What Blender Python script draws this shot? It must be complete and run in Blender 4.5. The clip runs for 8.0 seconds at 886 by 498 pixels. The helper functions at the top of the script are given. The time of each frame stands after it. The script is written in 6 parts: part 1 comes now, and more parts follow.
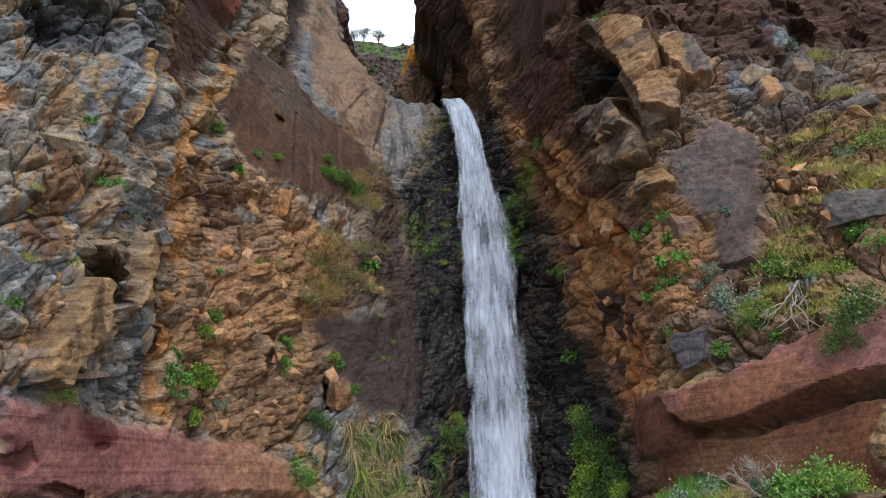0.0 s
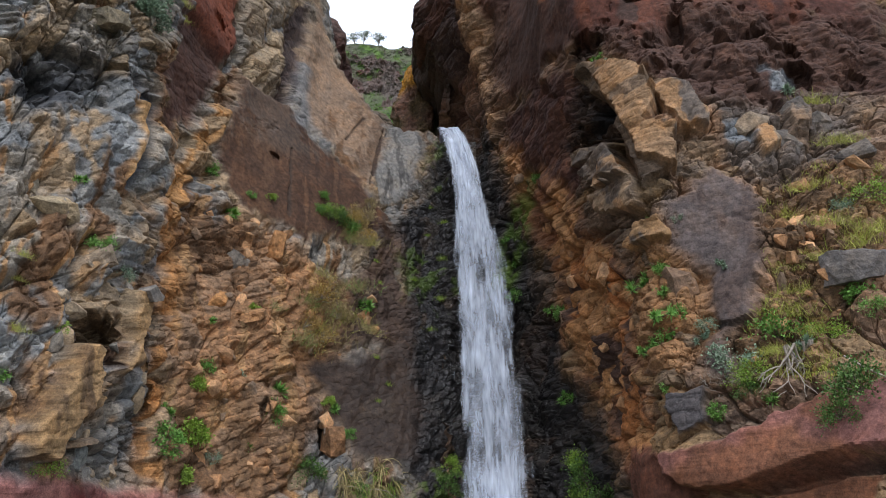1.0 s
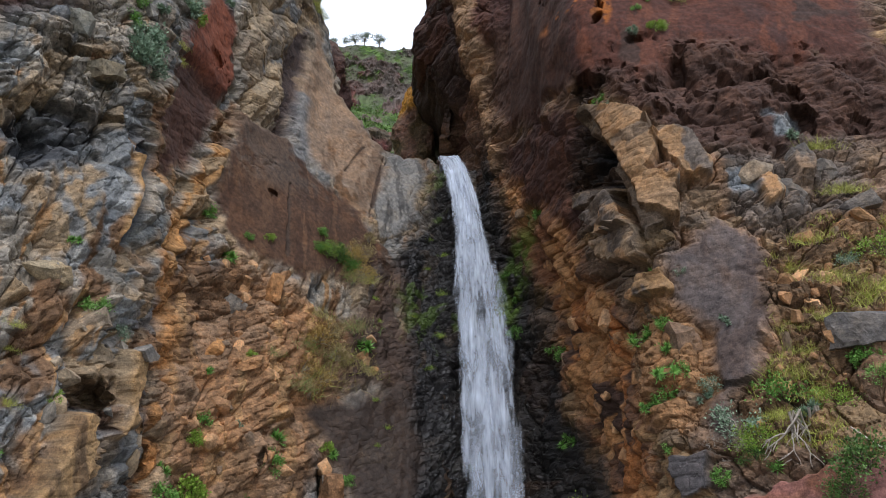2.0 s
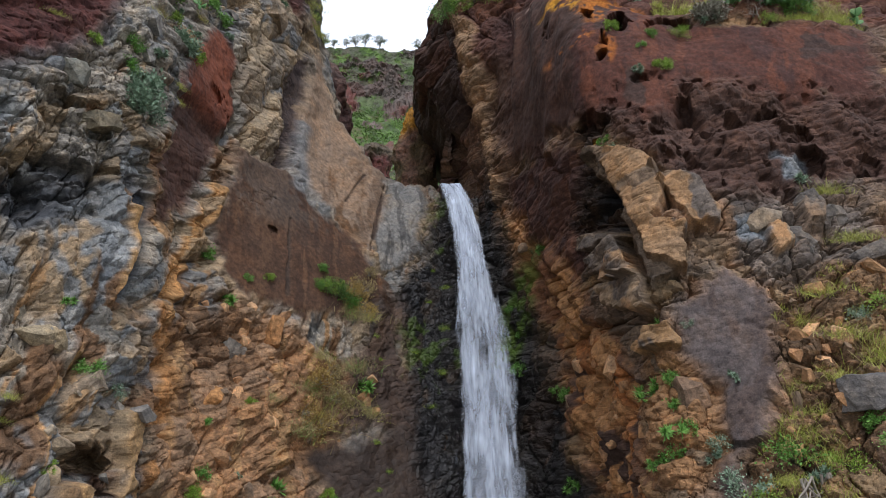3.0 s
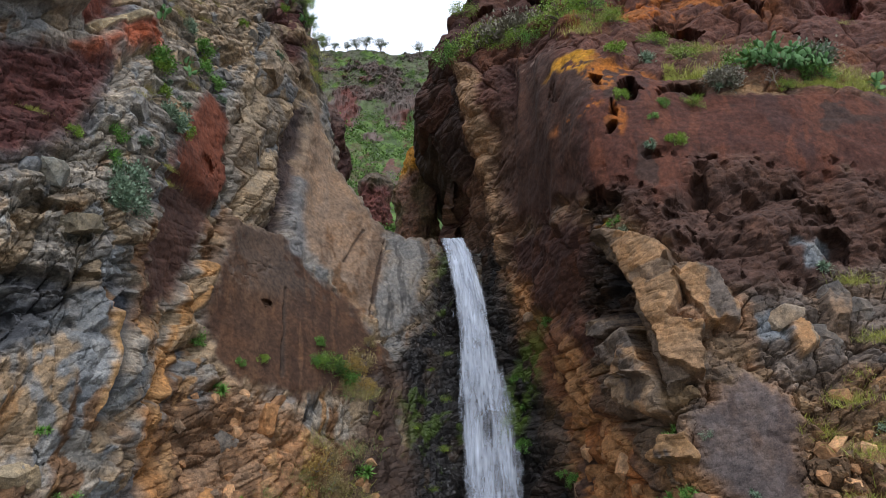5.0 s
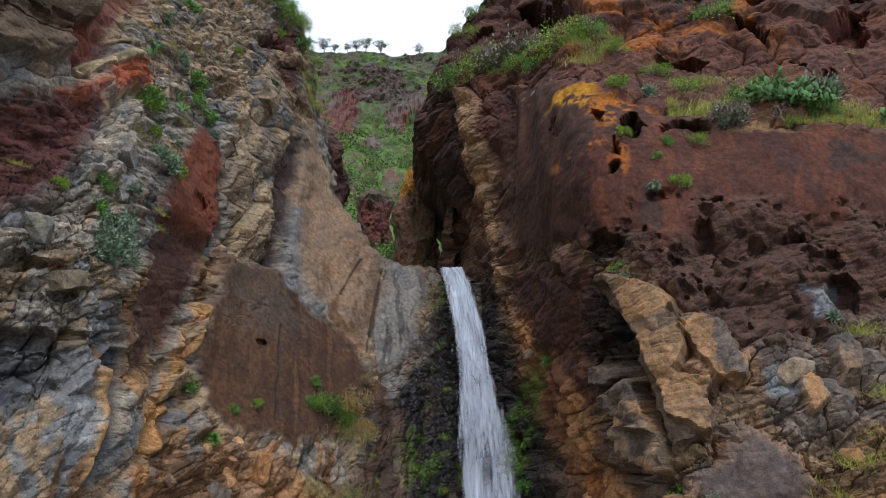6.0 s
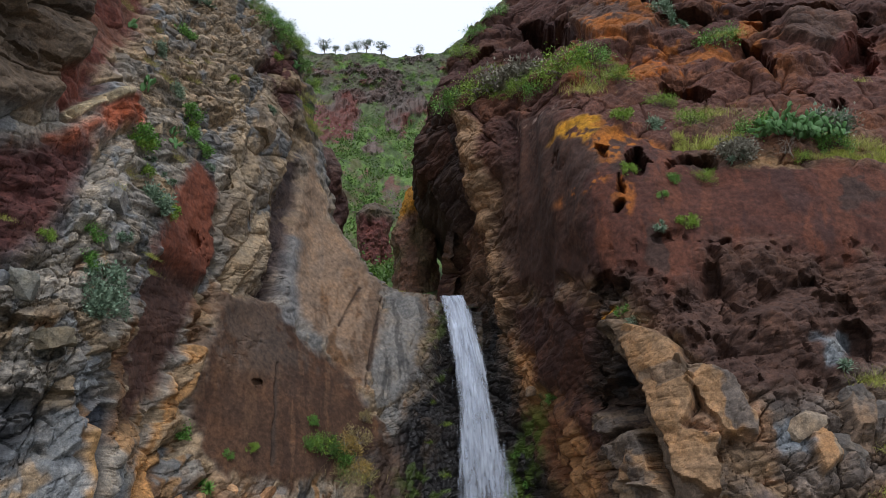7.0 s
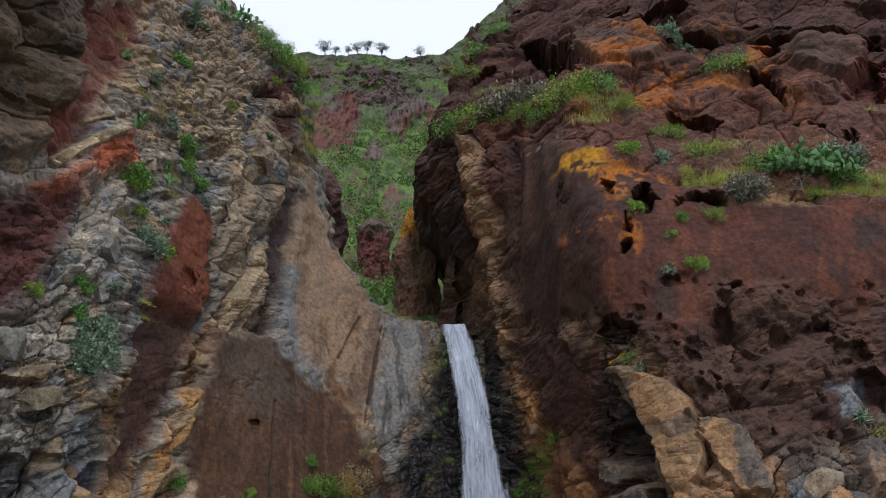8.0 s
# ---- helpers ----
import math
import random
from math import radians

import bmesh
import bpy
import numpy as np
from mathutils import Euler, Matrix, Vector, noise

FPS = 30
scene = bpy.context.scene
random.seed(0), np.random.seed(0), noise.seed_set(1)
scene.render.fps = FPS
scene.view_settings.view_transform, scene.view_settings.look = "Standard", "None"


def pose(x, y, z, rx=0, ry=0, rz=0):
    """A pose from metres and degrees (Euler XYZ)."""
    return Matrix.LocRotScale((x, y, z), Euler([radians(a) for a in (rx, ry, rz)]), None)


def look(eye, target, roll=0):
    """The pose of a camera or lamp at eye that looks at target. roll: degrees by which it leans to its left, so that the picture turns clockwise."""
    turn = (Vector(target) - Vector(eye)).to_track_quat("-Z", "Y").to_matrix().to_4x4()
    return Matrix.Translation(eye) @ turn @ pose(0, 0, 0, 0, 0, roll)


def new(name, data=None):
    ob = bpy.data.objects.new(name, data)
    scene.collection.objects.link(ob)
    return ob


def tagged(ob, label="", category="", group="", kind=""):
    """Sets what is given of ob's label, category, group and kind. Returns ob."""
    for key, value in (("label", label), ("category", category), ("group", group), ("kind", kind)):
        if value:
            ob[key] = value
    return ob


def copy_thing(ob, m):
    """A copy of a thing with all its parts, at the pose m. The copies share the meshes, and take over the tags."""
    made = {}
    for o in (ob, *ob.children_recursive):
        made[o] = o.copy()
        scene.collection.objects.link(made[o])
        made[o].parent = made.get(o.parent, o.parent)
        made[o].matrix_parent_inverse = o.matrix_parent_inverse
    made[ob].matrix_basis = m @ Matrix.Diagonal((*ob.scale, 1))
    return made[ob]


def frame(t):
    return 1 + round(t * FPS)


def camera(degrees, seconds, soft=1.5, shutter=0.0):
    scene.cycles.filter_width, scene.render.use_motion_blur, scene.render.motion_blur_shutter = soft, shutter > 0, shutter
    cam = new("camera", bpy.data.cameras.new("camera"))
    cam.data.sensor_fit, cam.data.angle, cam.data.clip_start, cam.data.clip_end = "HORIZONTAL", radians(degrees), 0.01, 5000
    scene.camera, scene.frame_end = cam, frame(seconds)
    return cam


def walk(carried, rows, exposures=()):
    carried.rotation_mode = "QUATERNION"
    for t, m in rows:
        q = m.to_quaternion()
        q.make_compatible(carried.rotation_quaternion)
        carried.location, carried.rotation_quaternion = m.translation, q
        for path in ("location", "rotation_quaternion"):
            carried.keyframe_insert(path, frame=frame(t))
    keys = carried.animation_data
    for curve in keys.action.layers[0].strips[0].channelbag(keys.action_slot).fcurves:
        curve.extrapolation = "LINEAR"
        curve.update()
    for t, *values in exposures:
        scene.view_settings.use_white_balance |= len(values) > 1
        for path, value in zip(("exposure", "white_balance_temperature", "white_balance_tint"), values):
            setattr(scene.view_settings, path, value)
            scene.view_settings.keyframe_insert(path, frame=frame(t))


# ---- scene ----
cam = camera(62.4, 8.0, soft=1.0)
METRES, EYE, TILT, LEAN, TURN = 10.0, 4.0, 16.0, 0.0, 0.0
ROWS = [
    (0.0, 0.0, 0.0, 0.0, -0.0, 0.0, 0.0),
    (0.5, 0.0085, 0.0074, 0.0588, 0.02, 0.03, 0.02),
    (1.0, 0.0146, 0.0132, 0.1217, 0.04, 0.07, 0.06),
    (1.5, 0.0179, 0.0206, 0.1863, 0.07, 0.06, 0.05),
    (3.0, 0.0123, 0.0711, 0.3679, 0.14, 0.05, 0.09),
    (3.5, 0.0087, 0.0982, 0.4268, 0.17, 0.06, 0.11),
    (4.0, 0.006, 0.1261, 0.4857, 0.19, 0.05, 0.14),
    (4.5, 0.0078, 0.1501, 0.5406, 0.23, 0.06, 0.15),
    (6.0, 0.0158, 0.2258, 0.7144, 0.27, 0.07, 0.2),
    (6.5, 0.0176, 0.2524, 0.7697, 0.31, 0.08, 0.2),
    (7.0, 0.0174, 0.2784, 0.8247, 0.32, 0.06, 0.21),
    (7.5, 0.0157, 0.3064, 0.8786, 0.33, 0.05, 0.21),
    (8.0, 0.0137, 0.334, 0.9317, 0.36, 0.06, 0.22),
]
walk(cam, [(t, pose(0, 0, EYE, TILT, LEAN, TURN) @ pose(METRES * x, METRES * y, METRES * z, 90 + pitch, roll, yaw)) for t, x, y, z, yaw, pitch, roll in ROWS],
     exposures=[(0.0, 0.12), (1.5, 0.1), (3.0, 0.03), (4.5, -0.03), (6.0, -0.13), (8.0, -0.35)])

# ---- light: overcast sky, soft high sun ----
world = bpy.data.worlds.new("overcast_sky")
scene.world = world
world.use_nodes = True
wn, wl = world.node_tree.nodes, world.node_tree.links
wn.clear()
sky = wn.new("ShaderNodeTexSky")
sky.sky_type, sky.sun_disc = "NISHITA", False
sky.sun_elevation, sky.sun_rotation = radians(57), radians(170)
veil = wn.new("ShaderNodeMix")
veil.data_type = "RGBA"
veil.inputs["Factor"].default_value = 0.86
veil.inputs["B"].default_value = (8.9, 9.5, 10.9, 1)
sky_out, sky_bg = wn.new("ShaderNodeOutputWorld"), wn.new("ShaderNodeBackground")
sky_bg.inputs["Strength"].default_value = 0.148
wl.new(sky.outputs["Color"], veil.inputs["A"])
wl.new(veil.outputs["Result"], sky_bg.inputs["Color"])
wl.new(sky_bg.outputs["Background"], sky_out.inputs["Surface"])
sun = new("sun", bpy.data.lights.new("sun", "SUN"))
sun.data.energy, sun.data.angle, sun.data.color = 1.55, radians(14), (1.0, 0.985, 0.99)
sun.matrix_world = look((5, -27, 42), (0, 0, 0))


# ---- noise ----
def grains(ix, iy, iz, seed):
    h = ix.astype(np.uint32) * np.uint32(374761393) + iy.astype(np.uint32) * np.uint32(668265263)
    h = h + iz.astype(np.uint32) * np.uint32(2147483647) + np.uint32((seed * 144665 + 977) & 0xFFFFFFFF)
    h = (h ^ (h >> np.uint32(13))) * np.uint32(1274126177)
    h = (h ^ (h >> np.uint32(16))) * np.uint32(2246822519)
    return ((h ^ (h >> np.uint32(15))) & np.uint32(0xFFFFFF)).astype(np.float32) / np.float32(0xFFFFFF)


def smooth(a, b, x):
    t = np.clip((x - a) / (b - a), 0, 1)
    return t * t * (3 - 2 * t)


def value_noise(x, y, z, seed=0):
    """Smooth noise in -1 to 1."""
    fx, fy, fz = np.floor(x), np.floor(y), np.floor(z)
    ix, iy, iz = fx.astype(np.int64), fy.astype(np.int64), fz.astype(np.int64)
    u, v, w = [(t * t * t * (t * (t * 6 - 15) + 10)).astype(np.float32) for t in (x - fx, y - fy, z - fz)]
    total = 0
    for dx in (0, 1):
        for dy in (0, 1):
            for dz in (0, 1):
                k = (u if dx else 1 - u) * (v if dy else 1 - v) * (w if dz else 1 - w)
                total = total + k * grains(ix + dx, iy + dy, iz + dz, seed)
    return total * 2 - 1


def fbm(x, y, z, octaves=4, seed=0, gain=0.5):
    total, amp = 0, 1.0
    for k in range(octaves):
        total = total + amp * value_noise(x * 2 ** k + 7.3 * k, y * 2 ** k + 1.7 * k, z * 2 ** k, seed + k)
        amp *= gain
    return total


def cells(x, y, seed=0):
    """Cracked plates: for each place the gap to the next plate, four random numbers of its plate and the way to its centre."""
    fx, fy = np.floor(x), np.floor(y)
    ix, iy = fx.astype(np.int64), fy.astype(np.int64)
    zero = np.zeros_like(ix)
    best, second = np.full(x.shape, 9.0), np.full(x.shape, 9.0)
    bi, bj, bx, by = ix.copy(), iy.copy(), np.zeros_like(x), np.zeros_like(y)
    for di in (-1, 0, 1):
        for dj in (-1, 0, 1):
            i, j = ix + di, iy + dj
            px, py = i + grains(i, j, zero, seed) - x, j + grains(i, j, zero, seed + 1) - y
            d = px * px + py * py
            near = d < best
            second = np.where(near, best, np.minimum(second, d))
            best = np.where(near, d, best)
            bi, bj = np.where(near, i, bi), np.where(near, j, bj)
            bx, by = np.where(near, px, bx), np.where(near, py, by)
    gap = np.sqrt(second) - np.sqrt(best)
    return gap, [grains(bi, bj, zero, seed + 2 + k) for k in range(4)], bx, by, np.sqrt(best)


def bits(ix, iy, seed):
    """Eight random numbers in 0 to 1 for each cell."""
    out = []
    for k in (0, 1):
        h = ix.astype(np.uint32) * np.uint32(374761393) + iy.astype(np.uint32) * np.uint32(668265263) + np.uint32((seed * 144665 + 977 + k * 7919) & 0xFFFFFFFF)
        h = (h ^ (h >> np.uint32(13))) * np.uint32(1274126177)
        h = (h ^ (h >> np.uint32(16))) * np.uint32(2246822519)
        h = h ^ (h >> np.uint32(15))
        out += [((h >> np.uint32(8 * q)) & np.uint32(255)).astype(np.float32) / np.float32(255) for q in range(4)]
    return out


def blocks(s, z, size, turn, stretch, seed, crack=0.5, steep=2.4):
    """Relief of piled angular blocks, about -0.6 to 0.5: flat tilted faces with steep sides, the joints between them, and each block's random number."""
    c, q = math.cos(radians(turn)), math.sin(radians(turn))
    x, y = ((c * s + q * z) / (size * stretch)).astype(np.float32), ((c * z - q * s) / size).astype(np.float32)
    ix, iy = np.floor(x).astype(np.int32), np.floor(y).astype(np.int32)
    best, second, own = np.full(x.shape, -9, np.float32), np.full(x.shape, -9, np.float32), np.zeros(x.shape, np.float32)
    for di in (-1, 0, 1):
        for dj in (-1, 0, 1):
            i, j = ix + di, iy + dj
            a, b, h, tx, ty, w, g, r = bits(i, j, seed)
            dx, dy = x - i - 0.1 - 0.8 * a, y - j - 0.1 - 0.8 * b
            g = (g - 0.5) * 0.9
            u, v = dx + g * dy, dy - g * dx
            side = np.maximum(np.abs(u) / (0.3 + 0.3 * w), np.abs(v) / (0.52 - 0.2 * w)) - 0.75
            k = (h - 0.5) * 0.75 + (tx - 0.5) * 0.9 * dx + (ty - 0.38) * 0.9 * dy - steep * 0.5 * np.clip(side, 0, None)
            near = k > best
            second = np.where(near, best, np.maximum(second, k))
            own = np.where(near, r, own)
            best = np.where(near, k, best)
    return np.clip(best, -0.75, 1), crack * (1 - smooth(0.0, 0.16, best - second)), own


def contour(knots, q):
    """Weights of a smooth curve through the knots."""
    k = np.asarray(knots, float)
    q, n = np.clip(q, k[0], k[-1]), len(knots)
    i = np.clip(np.searchsorted(k, q, side="right") - 1, 0, n - 2)
    slope = np.zeros((n, n))
    for j in range(n):
        a, b = max(j - 1, 0), min(j + 1, n - 1)
        slope[j, b] += 1 / (k[b] - k[a])
        slope[j, a] -= 1 / (k[b] - k[a])
    h, one = np.diff(k)[i], np.eye(n)
    t = (q - k[i]) / h
    return ((2 * t ** 3 - 3 * t ** 2 + 1)[:, None] * one[i] + (3 * t ** 2 - 2 * t ** 3)[:, None] * one[i + 1]
            + ((t ** 3 - 2 * t ** 2 + t) * h)[:, None] * slope[i] + ((t ** 3 - t ** 2) * h)[:, None] * slope[i + 1])


DEG = 0.35  # metres along the cliff in one degree, 20 m away


def outside(az, z, outline):
    """Distance in metres to an outline drawn on the cliff in degrees and metres; negative inside."""
    x, y = az * DEG, z
    best, inside = np.full(x.shape, 1e9), np.zeros(x.shape, bool)
    for (a0, z0), (a1, z1) in zip(outline, outline[1:] + outline[:1]):
        ax, bx = a0 * DEG, a1 * DEG
        ex, ey = bx - ax, z1 - z0
        t = np.clip(((x - ax) * ex + (y - z0) * ey) / (ex * ex + ey * ey + 1e-9), 0, 1)
        best = np.minimum(best, (x - ax - t * ex) ** 2 + (y - z0 - t * ey) ** 2)
        crosses = (z0 > y) != (z1 > y)
        inside ^= crosses & (x < ax + (y - z0) / (ey if abs(ey) > 1e-9 else 1e-9) * ex)
    return np.where(inside, -1, 1) * np.sqrt(best)


def beside(az, z, line):
    """Distance in metres to a line on the cliff."""
    best = np.full(az.shape, 1e9)
    for (a0, z0), (a1, z1) in zip(line, line[1:]):
        ax, ex, ey = a0 * DEG, (a1 - a0) * DEG, z1 - z0
        t = np.clip(((az * DEG - ax) * ex + (z - z0) * ey) / (ex * ex + ey * ey + 1e-9), 0, 1)
        best = np.minimum(best, (az * DEG - ax - t * ex) ** 2 + (z - z0 - t * ey) ** 2)
    return np.sqrt(best)


# ---- materials ----
def material(name):
    m = bpy.data.materials.new(name)
    m.use_nodes = True
    n = m.node_tree.nodes
    return m, n, m.node_tree.links, n["Principled BSDF"]


def ramp(n, stops):
    r = n.new("ShaderNodeValToRGB")
    e = r.color_ramp.elements
    while len(e) < len(stops):
        e.new(0.5)
    for k, (p, c) in zip(e, stops):
        k.position, k.color = p, (*c, 1) if len(c) == 3 else c
    return r


def noise_node(n, l, scale, detail=6, rough=0.6, vector=None):
    t = n.new("ShaderNodeTexNoise")
    t.inputs["Scale"].default_value, t.inputs["Detail"].default_value, t.inputs["Roughness"].default_value = scale, detail, rough
    if vector:
        l.new(vector, t.inputs["Vector"])
    return t


def mix_node(n, l, mode, factor, a, b):
    x = n.new("ShaderNodeMix")
    x.data_type, x.blend_type = "RGBA", mode
    for key, value in (("Factor", factor), ("A", a), ("B", b)):
        if isinstance(value, (int, float)):
            x.inputs[key].default_value = value
        elif isinstance(value, tuple):
            x.inputs[key].default_value = (*value, 1)
        else:
            l.new(value, x.inputs[key])
    return x.outputs["Result"]


def rock_material(name, gloss=True):
    m, n, l, p = material(name)
    where = n.new("ShaderNodeTexCoord").outputs["Object"]
    tint, wet, moss = n.new("ShaderNodeAttribute"), n.new("ShaderNodeAttribute"), n.new("ShaderNodeAttribute")
    rough = n.new("ShaderNodeAttribute")
    rough.attribute_name = "chips"
    tint.attribute_name, wet.attribute_name, moss.attribute_name = "tint", "wet", "moss"
    fine, grit, broad = noise_node(n, l, 7, 12, 0.74, where), noise_node(n, l, 38, 7, 0.75, where), noise_node(n, l, 1.1, 8, 0.68, where)
    c = mix_node(n, l, "MULTIPLY", 1.0, tint.outputs["Color"], ramp_of(n, l, fine, [(0.3, (0.42, 0.4, 0.39)), (0.5, (1, 1, 1)), (0.72, (1.75, 1.7, 1.62))]))
    c = mix_node(n, l, "MULTIPLY", 0.85, c, ramp_of(n, l, grit, [(0.3, (0.45, 0.45, 0.46)), (0.5, (1, 1, 1)), (0.72, (1.6, 1.56, 1.5))]))
    c = mix_node(n, l, "MULTIPLY", 0.8, c, ramp_of(n, l, broad, [(0.32, (0.6, 0.64, 0.7)), (0.5, (1, 1, 1)), (0.7, (1.35, 1.2, 1.02))]))
    bent = n.new("ShaderNodeVectorMath")
    bent.operation = "MULTIPLY_ADD"
    bent.inputs[1].default_value = (0.35, 0.35, 0.35)
    l.new(noise_node(n, l, 2.6, 5, 0.65, where).outputs["Color"], bent.inputs[0])
    l.new(where, bent.inputs[2])
    flat = n.new("ShaderNodeMapping")
    flat.inputs["Rotation"].default_value, flat.inputs["Scale"].default_value = (0.2, 0.5, 0.3), (0.7, 0.7, 1.4)
    l.new(bent.outputs["Vector"], flat.inputs["Vector"])
    chip, flake = n.new("ShaderNodeTexVoronoi"), n.new("ShaderNodeTexVoronoi")
    chip.inputs["Scale"].default_value, flake.inputs["Scale"].default_value = 4.2, 12.0
    for cell, share in ((chip, 0.5), (flake, 0.5)):
        l.new(flat.outputs["Vector"], cell.inputs["Vector"])
        one = n.new("ShaderNodeSeparateColor")
        l.new(cell.outputs["Color"], one.inputs["Color"])
        tone = ramp(n, [(0.0, (0.4, 0.41, 0.43)), (0.5, (0.95, 0.95, 0.95)), (1.0, (1.7, 1.62, 1.5))])
        l.new(one.outputs["Red"], tone.inputs["Fac"])
        soften = n.new("ShaderNodeMath")
        soften.operation = "MULTIPLY"
        soften.inputs[1].default_value = share
        l.new(rough.outputs["Fac"], soften.inputs[0])
        c = mix_node(n, l, "MULTIPLY", soften.outputs["Value"], c, tone.outputs["Color"])
    joint = n.new("ShaderNodeTexVoronoi")
    joint.feature = "DISTANCE_TO_EDGE"
    joint.inputs["Scale"].default_value = 4.2
    l.new(flat.outputs["Vector"], joint.inputs["Vector"])
    seam = ramp(n, [(0.0, (0.25, 0.23, 0.22)), (0.025, (0.7, 0.69, 0.68)), (0.06, (1, 1, 1))])
    l.new(joint.outputs["Distance"], seam.inputs["Fac"])
    worn = n.new("ShaderNodeMath")
    worn.operation = "MULTIPLY"
    l.new(rough.outputs["Fac"], worn.inputs[0])
    l.new(ramp_of(n, l, broad, [(0.4, (0.1, 0.1, 0.1)), (0.6, (1, 1, 1))]), worn.inputs[1])
    c = mix_node(n, l, "MULTIPLY", worn.outputs["Value"], c, seam.outputs["Color"])
    blade = ramp_of(n, l, grit, [(0.3, (0.03, 0.07, 0.008)), (0.7, (0.15, 0.23, 0.03))])
    c = mix_node(n, l, "MIX", moss.outputs["Fac"], c, blade)
    l.new(c, p.inputs["Base Color"])
    r = n.new("ShaderNodeMapRange")
    r.inputs["To Min"].default_value, r.inputs["To Max"].default_value = 0.88, 0.3
    l.new(wet.outputs["Fac"], r.inputs["Value"])
    l.new(r.outputs["Result"], p.inputs["Roughness"])
    p.inputs["Specular IOR Level"].default_value = 0.22
    b1, b2, b3 = n.new("ShaderNodeBump"), n.new("ShaderNodeBump"), n.new("ShaderNodeBump")
    b3.inputs["Distance"].default_value = 0.025
    l.new(rough.outputs["Fac"], b3.inputs["Strength"])
    l.new(flake.outputs["Distance"], b3.inputs["Height"])
    l.new(b3.outputs["Normal"], b1.inputs["Normal"])
    b1.inputs["Distance"].default_value, b2.inputs["Distance"].default_value = 0.016, 0.004
    b1.inputs["Strength"].default_value, b2.inputs["Strength"].default_value = 0.9, 0.8
    l.new(fine.outputs["Fac"], b1.inputs["Height"])
    l.new(grit.outputs["Fac"], b2.inputs["Height"])
    l.new(b1.outputs["Normal"], b2.inputs["Normal"])
    l.new(b2.outputs["Normal"], p.inputs["Normal"])
    return m


def ramp_of(n, l, node, stops):
    r = ramp(n, stops)
    l.new(node.outputs["Fac"], r.inputs["Fac"])
    return r.outputs["Color"]


ROCK = rock_material("weathered_rock")


# ---- meshes ----
def sheet(name, points, attributes, mat, smooth_faces=True):
    """A grid of points (rows, columns, 3) as one mesh object with the attributes at its points."""
    rows, cols = points.shape[:2]
    k = np.arange(rows * cols, dtype=np.int32).reshape(rows, cols)
    quads = np.stack([k[:-1, :-1], k[:-1, 1:], k[1:, 1:], k[1:, :-1]], -1).reshape(-1, 4)
    me = bpy.data.meshes.new(name)
    me.vertices.add(rows * cols)
    me.vertices.foreach_set("co", points.reshape(-1).astype(np.float32))
    me.loops.add(quads.size)
    me.loops.foreach_set("vertex_index", quads.reshape(-1))
    me.polygons.add(len(quads))
    me.polygons.foreach_set("loop_start", np.arange(0, quads.size, 4, dtype=np.int32))
    me.polygons.foreach_set("use_smooth", np.full(len(quads), smooth_faces))
    for key, values in attributes.items():
        values = np.asarray(values, np.float32)
        if values.ndim == 3:
            a = me.attributes.new(key, "FLOAT_COLOR", "POINT")
            a.data.foreach_set("color", np.concatenate([values.reshape(-1, 3), np.ones((rows * cols, 1), np.float32)], 1).reshape(-1))
        else:
            me.attributes.new(key, "FLOAT", "POINT").data.foreach_set("value", values.reshape(-1))
    me.update()
    me.validate()
    me.materials.append(mat)
    return new(name, me)


def blend(tint, mask, colour):
    return tint * (1 - mask[..., None]) + np.asarray(colour, np.float32) * mask[..., None]


# ---- the cliffs: plan contours, as distance from the clearing's middle by bearing and height ----
LEFT_AZ = [-50, -36, -30, -24, -19, -14, -10, -6, -2, 3]
LEFT_Z = [0, 6, 12, 18, 24, 30]
LEFT_R = [
    [13.9, 14.4, 15.1, 16.2, 16.8, 17.7, 18.2, 18.5, 19.0, 20.1],
    [13.8, 14.2, 14.3, 15.8, 17.8, 19.1, 20.8, 21.3, 21.7, 22.8],
    [13.6, 15.0, 15.6, 16.6, 19.9, 21.2, 22.4, 23.5, 25.0, 25.0],
    [13.4, 15.3, 16.4, 17.4, 21.1, 24.2, 26.2, 27.5, 28.2, 27.6],
    [13.2, 14.7, 17.9, 21.0, 23.1, 25.2, 29.7, 31.3, 32.1, 31.5],
    [13.4, 15.7, 20.4, 24.5, 26.4, 27.5, 30.3, 33.4, 35.4, 37.1],
]
RIGHT_AZ = [-3, 1, 4, 7, 11, 16, 21, 27, 34, 50]
RIGHT_Z = [0, 5, 10, 15, 20, 25, 30, 36]
RIGHT_R = [
    [18.0, 19.9, 21.0, 21.2, 20.2, 18.1, 16.1, 13.8, 12.6, 12.0],
    [20.6, 22.2, 23.1, 22.9, 21.4, 17.1, 15.8, 14.9, 13.8, 13.0],
    [23.6, 24.6, 25.0, 24.5, 21.5, 17.5, 17.3, 17.3, 17.8, 18.2],
    [27.7, 27.5, 26.0, 23.9, 20.2, 18.4, 18.3, 19.6, 21.3, 23.7],
    [31.3, 30.7, 27.1, 23.7, 20.0, 19.7, 20.5, 21.3, 23.4, 28.6],
    [31.3, 28.0, 26.3, 25.1, 22.9, 23.4, 24.1, 24.7, 27.4, 32.8],
    [31.0, 30.1, 29.9, 29.6, 27.6, 26.7, 27.1, 28.1, 30.6, 36.4],
    [30.9, 32.8, 33.9, 33.9, 32.7, 31.0, 30.5, 31.6, 33.9, 39.7],
]
